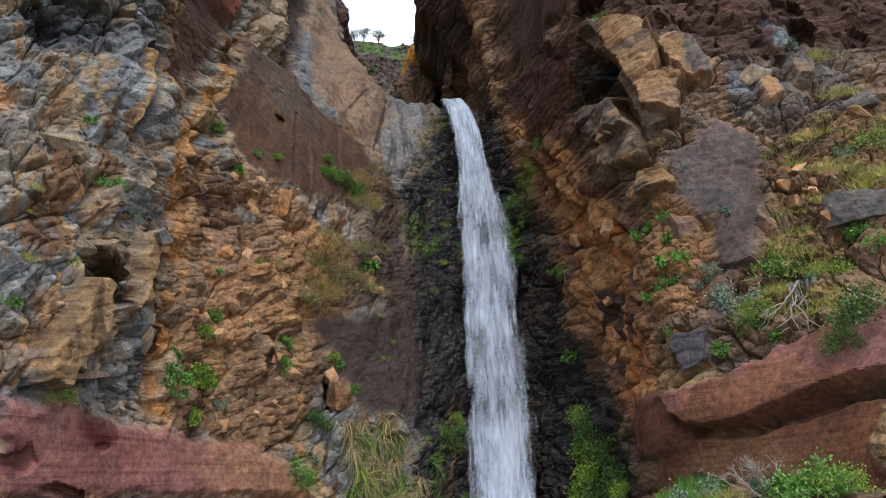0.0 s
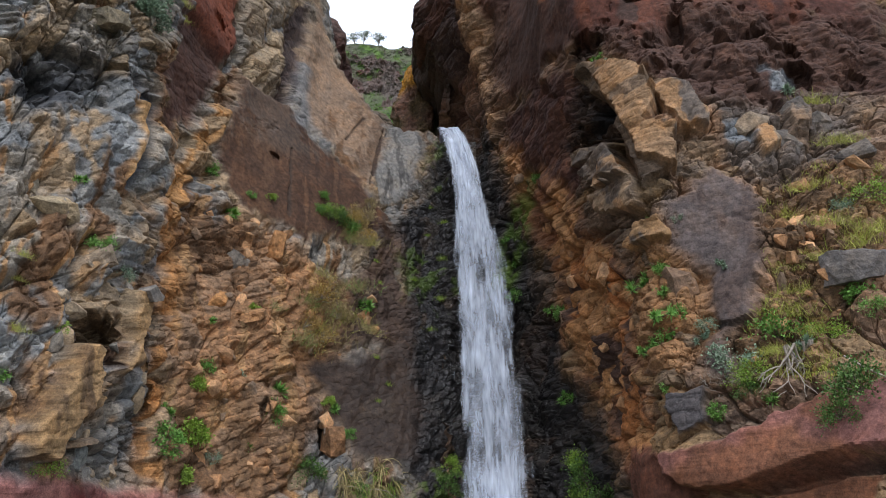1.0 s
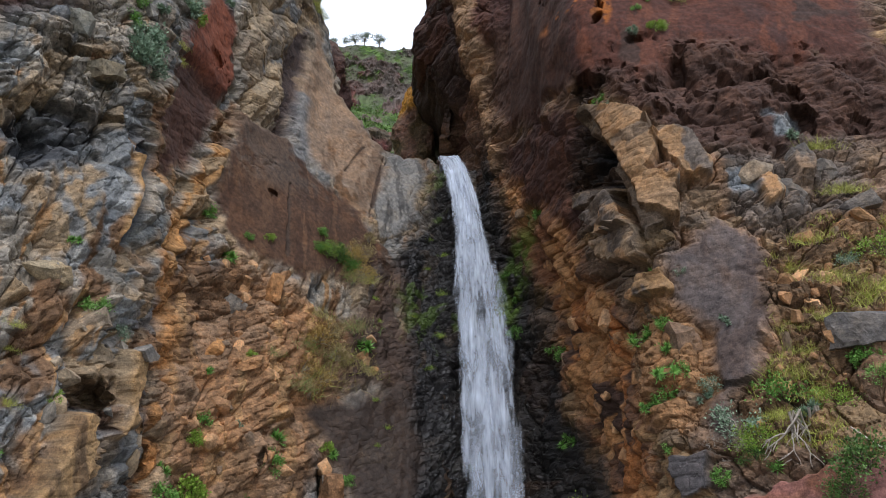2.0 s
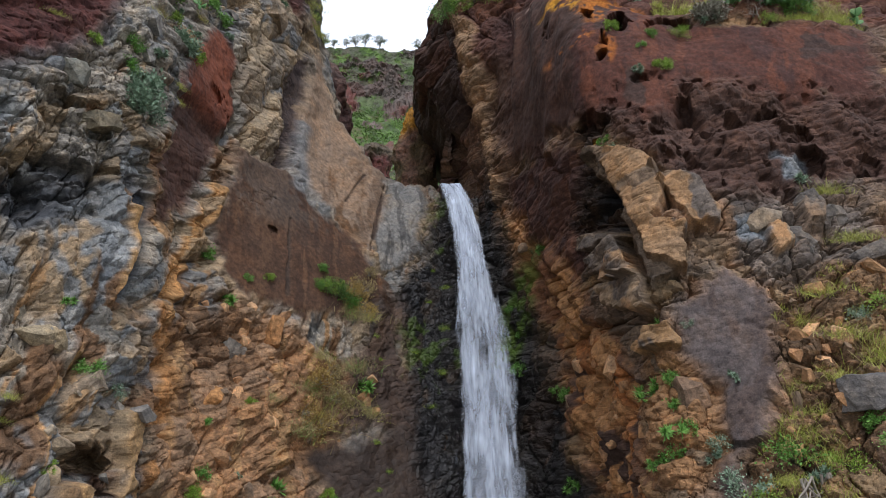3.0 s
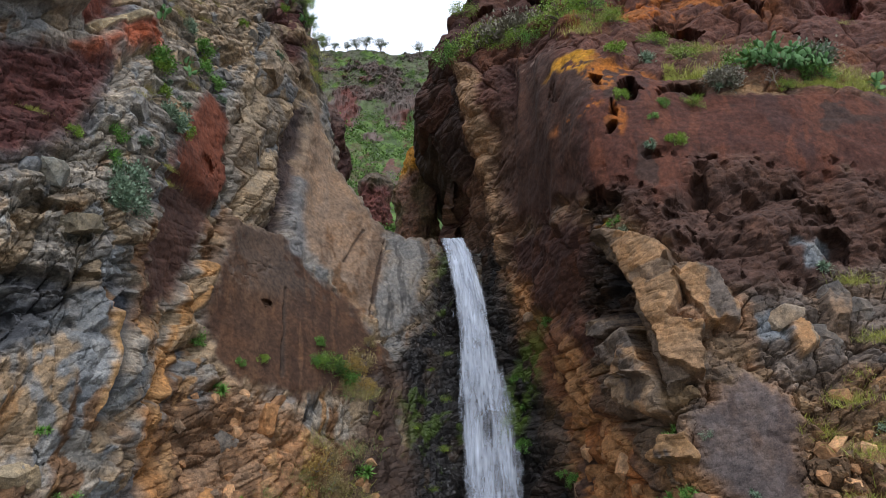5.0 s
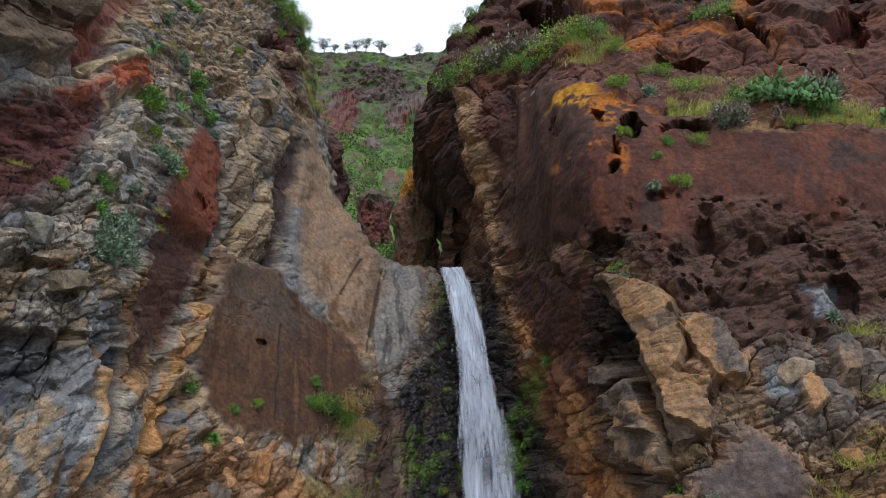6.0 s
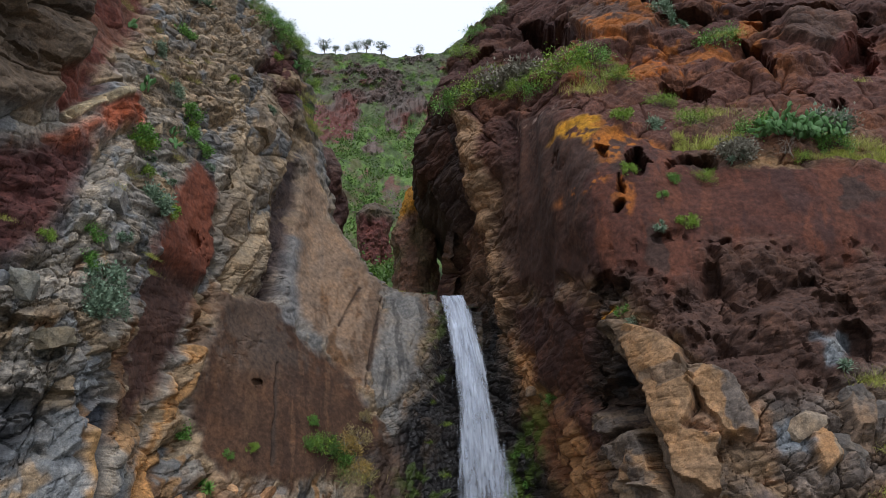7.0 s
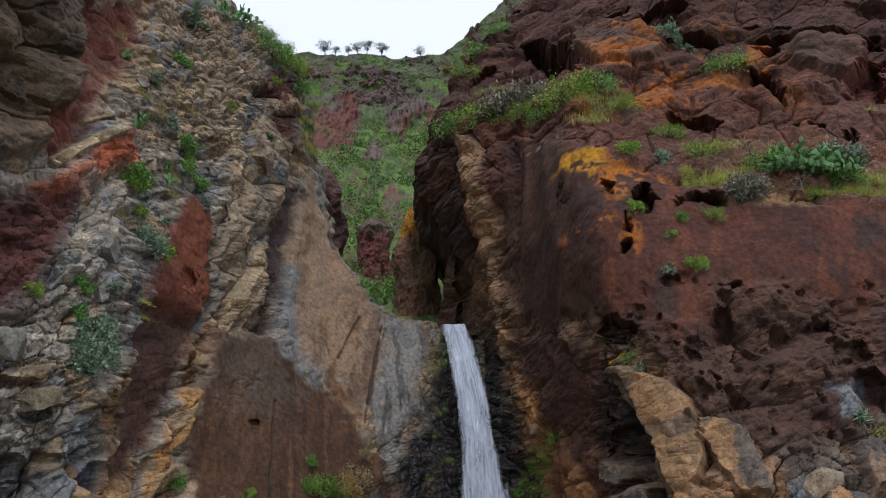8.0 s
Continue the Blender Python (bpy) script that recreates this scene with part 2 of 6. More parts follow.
# skyline of the western cliff and the gorge-side edge of the eastern one
SKYLINE = [(-40, 38), (-24, 37), (-19.5, 33), (-17, 31.2), (-15.2, 30.8), (-13.7, 30.3), (-11.9, 30), (-11.2, 29), (-10.9, 28), (-10.3, 26.8),
           (-9.6, 25.4), (-8.9, 23.3), (-8.1, 22.2), (-6.5, 20.7), (-4.2, 19.5), (-1.0, 19.1), (-0.5, 18.75), (0, 18.4), (3, 18.4)]
NOSE = [(0, 0), (17, 0), (18.5, -0.8), (20, -0.9), (22, -0.8), (23.5, -1.0), (24.5, -1.6), (25.2, -2.1), (26.2, -2.5), (27, -2.4), (27.7, -1.7), (29.2, -0.3),
        (30.8, 0.7), (33.5, 2.7), (37, 5.9), (40, 7.5)]

# outlines of the rock kinds and of painted shade, in degrees and metres
L_RED_BAND = [(-30.8, 5.0), (-27.1, 4.9), (-23.7, 4.7), (-15.2, 4.3), (-11.1, 3.8), (-9.3, 3.0), (-19.5, 3.2), (-29.9, 3.4)]
L_RUBBLE = [(-21.9, 10.7), (-16.8, 12.3), (-12.2, 11.9), (-10.3, 11.3), (-5.7, 10.6), (-4.2, 9.0), (-9.5, 7.8), (-7.2, 6.7), (-9.7, 5.7), (-12.0, 4.3), (-20.8, 4.8), (-20.6, 6.6), (-22.2, 7.7), (-21.0, 9.4)]
L_SLAB = [(-16.4, 17.6), (-12.3, 17.6), (-6.2, 14.8), (-3.9, 13.9), (-4.3, 13.0), (-9.9, 11.9), (-15.9, 12.3), (-17.9, 12.8), (-17.6, 14.2), (-17.2, 15.7)]
L_RIDGE = [(-12.3, 20.4), (-11.9, 22.7), (-10.6, 25.0), (-8.8, 22.7), (-6.5, 20.7), (-4.2, 19.4), (-4.6, 17.3), (-5.7, 14.8), (-11.3, 17.6)]
L_GREY_SLAB = [(-4.2, 19.4), (-0.9, 19.1), (-1.8, 16.1), (-3.6, 14.3), (-5.7, 14.5), (-5.0, 17.1)]
L_WET = [(2.5, 19.3), (-0.9, 19.3), (-1.0, 18.1), (-1.8, 15.0), (-3.9, 13.9), (-4.2, 12.6), (-3.5, 10.6), (-3.9, 9.0), (-2.6, 6.5), (-2.2, 3.0), (-2.0, 0.0), (8.0, 0.0), (8.0, 12.0), (4.0, 16.0)]
L_DIKE = [(-19.3, 21.3), (-17.9, 20.7), (-17.6, 18.5), (-18.9, 15.5), (-21.0, 13.6), (-21.9, 14.4), (-21.2, 17.2), (-21.0, 19.3)]
L_BLUE = [(-32.9, 13.6), (-28.5, 13.6), (-23.1, 13.9), (-23.1, 12.6), (-23.6, 11.2), (-25.9, 12.8), (-29.1, 12.4), (-31.9, 11.8)]
L_PLANKS = [(-30.7, 12.0), (-28.8, 12.5), (-23.9, 13.1), (-24.0, 11.5), (-22.9, 10.1), (-27.0, 10.2), (-30.4, 10.7)]
L_CINDER = [(-36, 18.0), (-31.6, 18.9), (-28.4, 19.6), (-25.9, 19.9), (-26.9, 18.6), (-28.2, 17.4), (-30.0, 16.6), (-33.0, 15.7), (-36, 15.2)]
L_RED_STRIP = [(-29.7, 19.2), (-28.1, 19.9), (-24.2, 22.0), (-24.2, 21.2), (-25.3, 20.2), (-27.3, 19.5)]
L_ROOF = [(-30.3, 19.9), (-28.5, 21.7), (-28.5, 24.0), (-27.8, 25.8), (-24.0, 28.6), (-24.1, 26.6), (-25.1, 22.9), (-28.3, 20.2)]
L_SCREE = [(-24.5, 24.9), (-22.8, 29.4), (-18.4, 30.6), (-16.0, 30.0), (-14.7, 26.5), (-16.4, 23.2), (-19.1, 21.5), (-22.4, 21.2), (-24.2, 22.1)]
L_KNOB_RED = [(-15.2, 27.2), (-14.0, 29.0), (-11.6, 28.8), (-11.3, 27.6), (-12.2, 25.4), (-13.7, 26.3)]
L_TAN_BASE = [(-28.7, 4.9), (-31.0, 5.4), (-31.3, 5.8), (-27.3, 6.9), (-26.1, 8.1), (-22.3, 8.1), (-22.3, 6.9), (-24.2, 5.8), (-27.1, 5.1)]
R_RED_BAND = [(16.9, 5.34), (22.1, 5.72), (28.8, 6.35), (33.5, 6.5), (33.5, 5.4), (29.7, 5.27), (27.0, 5.12), (24.5, 4.9), (22.6, 4.7), (21.2, 4.64), (19.5, 4.58), (17.9, 4.62), (17.3, 4.85)]
R_RED_FACET = [(14.0, 5.68), (16.9, 5.34), (17.3, 4.85), (17.9, 4.55), (17.4, 4.1), (14.3, 4.1)]
R_RECESS = [(17.4, 4.7), (22.3, 4.5), (25.1, 5.1), (30.8, 5.1), (29.9, 3.4), (14.6, 3.1)]
R_WET = [(-1.0, 19.9), (2.2, 19.8), (4.2, 17.6), (6.2, 13.8), (8.1, 11.2), (10.0, 8.0), (12.3, 5.6), (14.0, 4.2), (15.0, 2.0), (0.0, 0.0), (0.0, 12.3)]
R_RUST = [(4.7, 16.9), (8.4, 14.0), (11.5, 12.2), (14.9, 9.9), (15.2, 7.3), (16.3, 5.3), (13.8, 5.1), (11.2, 7.0), (9.4, 10.3), (6.9, 13.4)]
R_MASSIF = [(18.3, 11.2), (22.4, 12.2), (26.1, 11.1), (25.6, 9.9), (24.6, 8.6), (23.6, 7.4), (21.7, 6.8), (20.6, 6.7), (20.2, 8.2), (21.0, 9.0), (19.1, 9.5), (18.5, 10.1)]
R_BLOCKS = [(22.7, 14.0), (26.7, 14.6), (32.9, 15.6), (31.4, 11.3), (25.7, 11.6), (23.3, 12.2)]
R_CINDER = [(12.2, 17.5), (15.9, 17.9), (19.5, 18.4), (33.2, 18.0), (35.5, 17.9), (35.5, 15.2), (32.8, 15.2), (26.6, 14.3), (22.3, 13.9), (18.8, 14.7), (14.7, 16.0)]
R_TUFF = [(4.8, 25.4), (12.8, 22.5), (21.7, 20.7), (34.3, 20.6), (34.3, 17.5), (31.2, 17.5), (28.6, 17.6), (25.5, 17.8), (21.5, 18.0), (19.9, 17.6), (19.0, 17.0), (17.3, 16.6), (16.2, 17.0), (14.6, 17.2), (12.9, 17.0), (12.2, 17.6), (7.8, 17.7), (5.4, 18.7), (4.4, 22.2)]
R_RUBBLY = [(11.6, 16.9), (14.6, 17.2), (13.4, 16.4), (12.6, 16.1), (13.3, 15.0), (15.0, 13.9), (14.6, 13.5), (12.8, 12.6), (10.5, 14.5)]
R_FOLD = [(0.8, 27.0), (2.2, 26.2), (3.3, 24.7), (4.0, 22.2), (5.0, 17.8), (4.5, 17.0), (3.5, 20.6), (1.8, 23.8)]
R_LICHEN = [(8.5, 22.2), (9.0, 22.75), (10.1, 23.0), (12.9, 22.75), (13.5, 22.0), (11.9, 21.8), (10.4, 22.1)]
R_LICHEN_DUST = [(12.5, 22.6), (14.5, 22.3), (18.5, 21.6), (18.0, 21.2), (15.0, 21.2), (13.4, 20.4), (12.6, 21.4)]
R_LICHEN_B = [(14.8, 26.3), (18.3, 26.6), (21.5, 25.3), (21.0, 24.7), (16.8, 25.0)]
R_GRASS = [(25.5, 11.6), (29.1, 12.1), (33.7, 12.2), (33.0, 10.1), (29.7, 9.4), (30.4, 8.3), (28.6, 6.6), (23.1, 6.8), (22.3, 7.8), (25.8, 8.8), (25.0, 9.8)]
R_BENCH = [(17.9, 23.2), (24.0, 23.3), (32.3, 22.7), (31.9, 21.0), (24.6, 21.1), (20.1, 21.9)]
R_BENCH_TOP = [(0.7, 28.2), (4.1, 29.8), (8.3, 28.4), (13.0, 27.1), (16.0, 25.6), (13.7, 24.5), (7.8, 26.1), (1.6, 26.7)]
R_GRASS_LOW = [(17.0, 3.5), (30.0, 3.7), (29.8, 3.3), (16.9, 3.0)]
L_MASS = [(-36, 19.0), (-31.8, 19.5), (-28.3, 20.3), (-28.3, 21.8), (-28.6, 24.0), (-27.8, 26.5), (-27, 33), (-36, 33)]
L_SPUR = [(-16.8, 25.3), (-14.2, 26.4), (-11.6, 28.0), (-10.6, 25.5), (-12.3, 20.4), (-15.5, 18.1), (-17.2, 19.3)]
L_LOWER = [(-9.5, 7.8), (-6.5, 8.5), (-2.9, 8.7), (-1.5, 6.8), (-1.9, 5.4), (-5.8, 5.2), (-8.0, 6.5)]
L_SCRAPE = [(-26.9, 18.6), (-21.2, 23.4), (-21.0, 18.5), (-21.5, 14.8), (-26.7, 13.8), (-34.0, 13.9), (-33.5, 15.4), (-29.8, 15.9)]
R_DARKRED = [(4.7, 17.9), (8.3, 17.5), (12.4, 16.3), (14.0, 14.6), (12.3, 13.3), (9.4, 11.9), (7.7, 12.4), (6.1, 14.5)]

R_CAVE_A = [(6.0, 33.43), (7.9, 33.12), (11.3, 30.32), (11.4, 27.36), (8.5, 29.36), (7.1, 31.17)]
R_CAVE_B = [(24.1, 27.10), (25.4, 26.65), (26.6, 26.14), (27.0, 24.75), (26.5, 24.15), (25.6, 24.90), (24.9, 26.01)]
R_CAVE_C = [(30.6, 26.22), (32.0, 27.73), (33.5, 27.58), (33.1, 25.35), (30.7, 25.37)]
R_CAVE_D = [(18.4, 24.67), (20.4, 24.87), (22.4, 24.25), (22.2, 23.76), (19.7, 23.83), (18.6, 24.03)]
R_CAVE_E = [(17.8, 20.70), (19.3, 21.14), (21.8, 21.01), (21.6, 20.50), (19.9, 20.63), (18.0, 20.35)]
R_CAVE_F = [(14.9, 20.91), (15.8, 21.26), (16.4, 20.83), (17.0, 20.62), (15.8, 20.34), (15.1, 20.58)]
R_CAVE_G = [(13.8, 19.90), (14.3, 20.23), (14.9, 19.76), (14.7, 19.51), (14.1, 19.67)]
R_CAVE_H = [(13.7, 18.99), (14.2, 19.41), (14.8, 19.41), (14.1, 18.98)]
R_CAVE_I = [(12.6, 21.46), (13.6, 21.31), (13.6, 20.81), (12.7, 20.97)]
R_CAVE_J = [(9.3, 21.98), (9.8, 21.78), (9.7, 21.06), (9.3, 21.21)]
R_CAVE_K = [(2.0, 30.78), (3.0, 31.40), (4.6, 31.54), (4.4, 30.71), (2.3, 30.06)]
R_CAVE_L = [(30.1, 23.67), (31.0, 23.95), (31.0, 22.97), (30.2, 22.91)]
R_CAVE_M = [(26.1, 23.76), (27.7, 24.11), (26.8, 23.47)]
R_CAVE_N = [(24.8, 28.27), (27.0, 28.33), (27.1, 27.58), (25.8, 27.40)]
R_CAVE_O = [(31.8, 29.02), (33.9, 28.98), (33.8, 28.39), (32.2, 28.56)]
R_CAVE_P = [(16.4, 31.65), (20.7, 31.09), (19.4, 30.11), (16.6, 30.46)]
R_ROOF_A = [(27.7, 28.88), (32.1, 28.69), (31.9, 27.02), (29.3, 26.42), (27.3, 27.09)]
R_ROOF_B = [(11.1, 31.30), (16.3, 29.91), (18.4, 28.39), (17.4, 27.34), (13.0, 27.81), (11.3, 29.54)]
R_POCKET_A = [(20.1, 17.34), (21.2, 17.66), (21.2, 16.91), (20.4, 16.73)]
R_POCKET_B = [(19.3, 17.99), (22.3, 18.22), (22.1, 17.97), (19.6, 17.87)]
R_POCKET_C = [(26.3, 16.91), (27.4, 17.10), (28.3, 16.70), (26.6, 16.68)]
R_POCKET_D = [(28.3, 16.52), (29.2, 16.58), (29.3, 16.15), (28.5, 16.15)]
R_POCKET_E = [(28.8, 15.87), (29.6, 15.98), (30.2, 15.59), (29.9, 14.96), (29.1, 15.19)]
R_POCKET_F = [(17.2, 16.44), (18.9, 16.46), (18.9, 16.01), (17.7, 15.83)]
R_POCKET_G = [(11.4, 17.19), (13.2, 17.31), (14.6, 16.98), (13.4, 16.62), (11.6, 16.71)]
R_POCKET_H = [(22.8, 15.91), (23.4, 16.01), (23.4, 15.62), (22.9, 15.48)]
R_BLUE_PATCH = [(26.6, 15.56), (28.5, 15.57), (28.4, 15.00), (27.3, 14.88)]
R_BLUE_PATCH_B = [(23.0, 13.39), (25.1, 13.46), (25.3, 12.86), (23.6, 12.73)]
R_CAVITY_SHADE = [(11.9, 15.13), (14.2, 15.03), (15.1, 13.97), (14.9, 13.44), (13.4, 13.66), (12.0, 14.27)]
R_BLOCK_A = [(12.3, 15.83), (13.1, 16.04), (16.1, 15.67), (17.7, 15.31), (18.6, 13.90), (18.1, 13.32), (19.7, 13.20), (19.4, 12.02), (17.0, 11.56), (16.8, 12.15), (15.0, 13.99), (14.2, 14.57)]
R_BLOCK_A_SHADE = [(12.3, 15.83), (14.2, 14.57), (15.0, 13.99), (16.8, 12.15), (17.0, 11.56), (19.1, 11.86), (18.4, 12.03), (17.3, 12.37), (16.2, 13.69), (15.1, 14.46), (14.6, 15.11), (13.8, 15.71)]
R_BLOCK_B = [(18.0, 14.73), (19.1, 14.77), (20.7, 14.56), (22.2, 13.51), (22.1, 13.11), (19.8, 13.14), (18.6, 13.90)]
R_BLOCK_C = [(11.5, 13.81), (12.6, 13.89), (13.4, 13.49), (12.9, 13.21), (11.7, 13.44)]
R_BLOCK_D = [(12.4, 13.00), (14.8, 13.39), (16.1, 12.43), (16.3, 12.06), (13.9, 12.24)]
R_BLOCK_E = [(13.1, 12.27), (16.6, 12.00), (16.8, 11.45), (15.8, 11.10), (13.8, 11.49)]
R_BLOCK_F = [(15.0, 10.20), (16.4, 10.68), (17.9, 10.83), (18.6, 10.39), (18.6, 10.12)]
R_BLOCK_G = [(25.3, 13.24), (26.7, 13.25), (27.2, 12.78), (26.0, 12.36), (25.6, 12.77)]
R_BLOCK_H = [(27.4, 13.56), (28.4, 14.18), (29.5, 13.86), (29.2, 13.21), (28.1, 13.17)]
R_STEP = [(19.7, 13.12), (22.1, 13.10), (23.3, 12.61), (21.6, 12.07), (19.5, 11.86)]
R_DARK_SLAB = [(17.5, 6.56), (20.5, 6.65), (20.3, 5.80), (18.4, 5.61)]
R_WHITE_CRUST = [(5.2, 24.18), (5.7, 24.76), (10.5, 24.13), (11.6, 23.67), (8.9, 23.70), (7.3, 23.56)]
L_CAVE = [(-26.4, 7.88), (-25.2, 8.19), (-24.4, 8.03), (-23.6, 7.72), (-23.8, 7.39), (-23.9, 6.90), (-24.3, 6.63), (-25.2, 7.02), (-25.9, 7.45)]
L_CAVE_FLOOR = [(-25.8, 7.39), (-25.3, 7.48), (-23.9, 6.90), (-24.3, 6.60), (-25.0, 6.85)]
L_BEAM = [(-29.2, 5.44), (-28.9, 5.25), (-27.7, 5.20), (-26.8, 5.71), (-25.6, 6.33), (-25.4, 6.78), (-25.8, 7.22), (-26.9, 7.22), (-27.4, 6.75), (-28.1, 6.20), (-28.8, 5.79)]
L_ARM = [(-26.0, 5.78), (-24.1, 6.55), (-22.7, 7.23), (-22.3, 8.74), (-23.5, 8.69), (-23.7, 8.09), (-23.4, 7.64), (-23.9, 6.82), (-24.9, 6.52), (-25.6, 6.11)]
L_GREY_FOOT = [(-26.2, 5.41), (-24.8, 5.85), (-21.7, 6.03), (-21.4, 5.68), (-23.0, 5.31), (-23.8, 4.93), (-26.0, 4.94)]
L_GREY_SEAM = [(-22.4, 8.50), (-21.2, 8.53), (-21.0, 8.06), (-21.2, 6.81), (-21.2, 6.17), (-22.0, 5.31), (-22.5, 6.01), (-21.9, 6.52), (-21.9, 7.62)]
L_GASH_EDGE = [(-24.1, 13.22), (-23.6, 13.31), (-23.7, 12.49), (-24.2, 11.37), (-24.7, 10.92), (-25.0, 10.94), (-24.5, 11.71), (-24.3, 12.44)]
L_BLUE_SHINE = [(-22.9, 12.59), (-21.4, 13.10), (-21.5, 12.08), (-22.5, 11.42), (-23.6, 11.21), (-23.4, 11.95)]
L_CRUST = [(-17.6, 14.30), (-17.5, 15.40), (-15.1, 16.71), (-13.3, 16.93), (-13.0, 16.15), (-15.6, 15.07), (-16.9, 14.34)]
L_LEDGE_SHADE = [(-33.1, 12.88), (-31.9, 13.29), (-28.4, 13.31), (-24.6, 13.93), (-24.5, 13.67), (-26.7, 13.40), (-28.8, 12.85), (-29.1, 12.55), (-31.3, 12.04), (-32.7, 12.45)]
R_WARM = [(14.4, 10.42), (17.3, 10.62), (18.5, 10.12), (19.2, 9.93), (21.2, 9.28), (20.8, 8.27), (19.5, 7.42), (18.3, 6.69), (15.9, 7.01), (15.1, 8.23)]
L_DAMP = [(-6.2, 13.47), (-4.3, 13.84), (-2.7, 12.66), (-2.1, 8.53), (-8.2, 8.60), (-7.1, 9.99), (-5.9, 11.55)]
L_OVERHANG_SHADE = [(-36, 13.5), (-30.5, 13.8), (-26.0, 14.1), (-23.2, 14.5), (-23.2, 13.8), (-27.6, 13.2), (-31.5, 12.8), (-36, 12.4)]


def radius(az, z, knots_az, knots_z, table):
    a, b = contour(knots_az, az.ravel()), contour(knots_z, z.ravel())
    return np.einsum("ni,ij,nj->n", a, np.array(table).T, b).reshape(az.shape)


def place(az, z, r):
    a = np.radians(az)
    return np.stack([r * np.sin(a), r * np.cos(a), z], -1)


def lie_of(points):
    """Normals of a grid, facing the clearing."""
    du, dv = np.gradient(points, axis=1), np.gradient(points, axis=0)
    n = np.cross(du, dv)
    n /= np.linalg.norm(n, axis=-1, keepdims=True) + 1e-9
    return n


def hollow(az, z, a0, z0, half_w, half_h, turn=0.0, ragged=0.0):
    """1 in the middle of a cave mouth, 0 outside."""
    x, y = (az - a0) * DEG, z - z0
    c, s = math.cos(radians(turn)), math.sin(radians(turn))
    d = np.sqrt(((c * x + s * y) / half_w) ** 2 + ((c * y - s * x) / half_h) ** 2)
    return 1 - smooth(0.5, 1.05, d * (1 + ragged))


GREY, MAROON = (0.155, 0.14, 0.12), (0.085, 0.038, 0.033)
LICHEN, PURPLE = (0.42, 0.2, 0.015), (0.105, 0.084, 0.079)


class Face:
    """One cliff while it is carved: its grid of bearings and heights, with relief, colours and wetness."""

    def __init__(self, az, z, r, seed):
        az, z, r = az.astype(np.float32), z.astype(np.float32), r.astype(np.float32)
        self.az, self.z, self.r, self.seed = az, z, r, seed
        p = place(az, z, r)
        across = np.diff(az, axis=1) * (math.pi / 180) * r[:, 1:]
        step = np.sqrt(across ** 2 + (0.3 * np.diff(r, axis=1)) ** 2)
        s = np.concatenate([np.zeros((az.shape[0], 1)), np.cumsum(step, 1)], 1)
        self.s = s - s[:, s.shape[1] // 2][:, None] + 40
        x, y, h = p[..., 0], p[..., 1], p[..., 2]
        self.wob = fbm(x * 0.9, y * 0.9, h * 0.9, 4, seed)
        self.wob2 = fbm(x * 0.35, y * 0.35, h * 0.35, 3, seed + 20)
        self.fine = fbm(x * 4, y * 4, h * 4, 3, seed + 40)
        self.big, self.mid, self.small = np.full(az.shape, 0.55), np.full(az.shape, 0.24), np.full(az.shape, 0.05)
        self.soft = np.full(az.shape, 0.12)
        self.lift, self.cut = np.zeros(az.shape), np.zeros(az.shape)
        self.tint = np.ones((*az.shape, 3), np.float32) * np.asarray(GREY, np.float32)
        self.wet, self.moss = np.zeros(az.shape), np.zeros(az.shape)
        self.alt = np.ones((*az.shape, 3), np.float32) * np.asarray((0.27, 0.18, 0.1), np.float32)
        self.share, self.upright = np.full(az.shape, 0.35), np.zeros(az.shape)

    def cave(self, a0, z0, half_w, half_h, depth, turn=0.0):
        """A hollow with a ragged mouth."""
        m = hollow(self.az + 0.3 * self.wob, self.z + 0.1 * self.wob, a0, z0, half_w, half_h, turn, 0.4 * self.wob + (0.25 if depth < 0.6 else 0.08) * self.fine)
        self.cut = self.cut + depth * m

    def pit(self, outline, depth, edge=0.14):
        """A cave or pocket with the given mouth."""
        m = 1 - smooth(-edge, 0.03, outside(self.az, self.z, outline) + 0.13 * self.wob + 0.07 * self.fine)
        self.cut = self.cut + depth * m

    def slab(self, outline, colour, out, alt=None, big=0.1, mid=0.05, edge=0.06):
        """A block that stands out of the face with sharp edges."""
        m = self.zone(outline, edge, 0.1)
        self.rock(m, colour, big=big, mid=mid, small=0.02, soft=0.07, lift=out, alt=alt, share=0.25 if alt else None)
        return m

    def zone(self, outline, edge=0.25, ragged=0.35):
        return 1 - smooth(-edge, edge, outside(self.az, self.z, outline) + ragged * self.wob * 0.6 + 0.07 * self.fine)

    def rock(self, mask, colour=None, big=None, mid=None, small=None, soft=None, lift=0.0, wet=None, alt=None, share=None, upright=None):
        if colour is not None:
            self.tint = blend(self.tint, mask, colour)
        if alt is not None:
            self.alt = blend(self.alt, mask, alt)

        def over(field, value):
            return field if value is None else field * (1 - mask) + value * mask

        self.big, self.mid, self.small = over(self.big, big), over(self.mid, mid), over(self.small, small)
        self.soft, self.wet = over(self.soft, soft), over(self.wet, wet)
        self.share, self.upright = over(self.share, share), over(self.upright, upright)
        self.lift = self.lift + lift * mask

    def streaks(self, mask, colour, width, run, seed, low=0.1, high=0.5, plumb=False):
        """Stains and run-off that follow the face downwards; plumb: straight down."""
        across, down = (self.az * DEG, self.z) if plumb else (self.s, self.z + 0.12 * self.s)
        k = fbm((across + 0.15 * self.wob) / width, 0 * self.s, down / run, 4, seed, 0.6)
        self.rock(mask * smooth(low, high, k), colour)

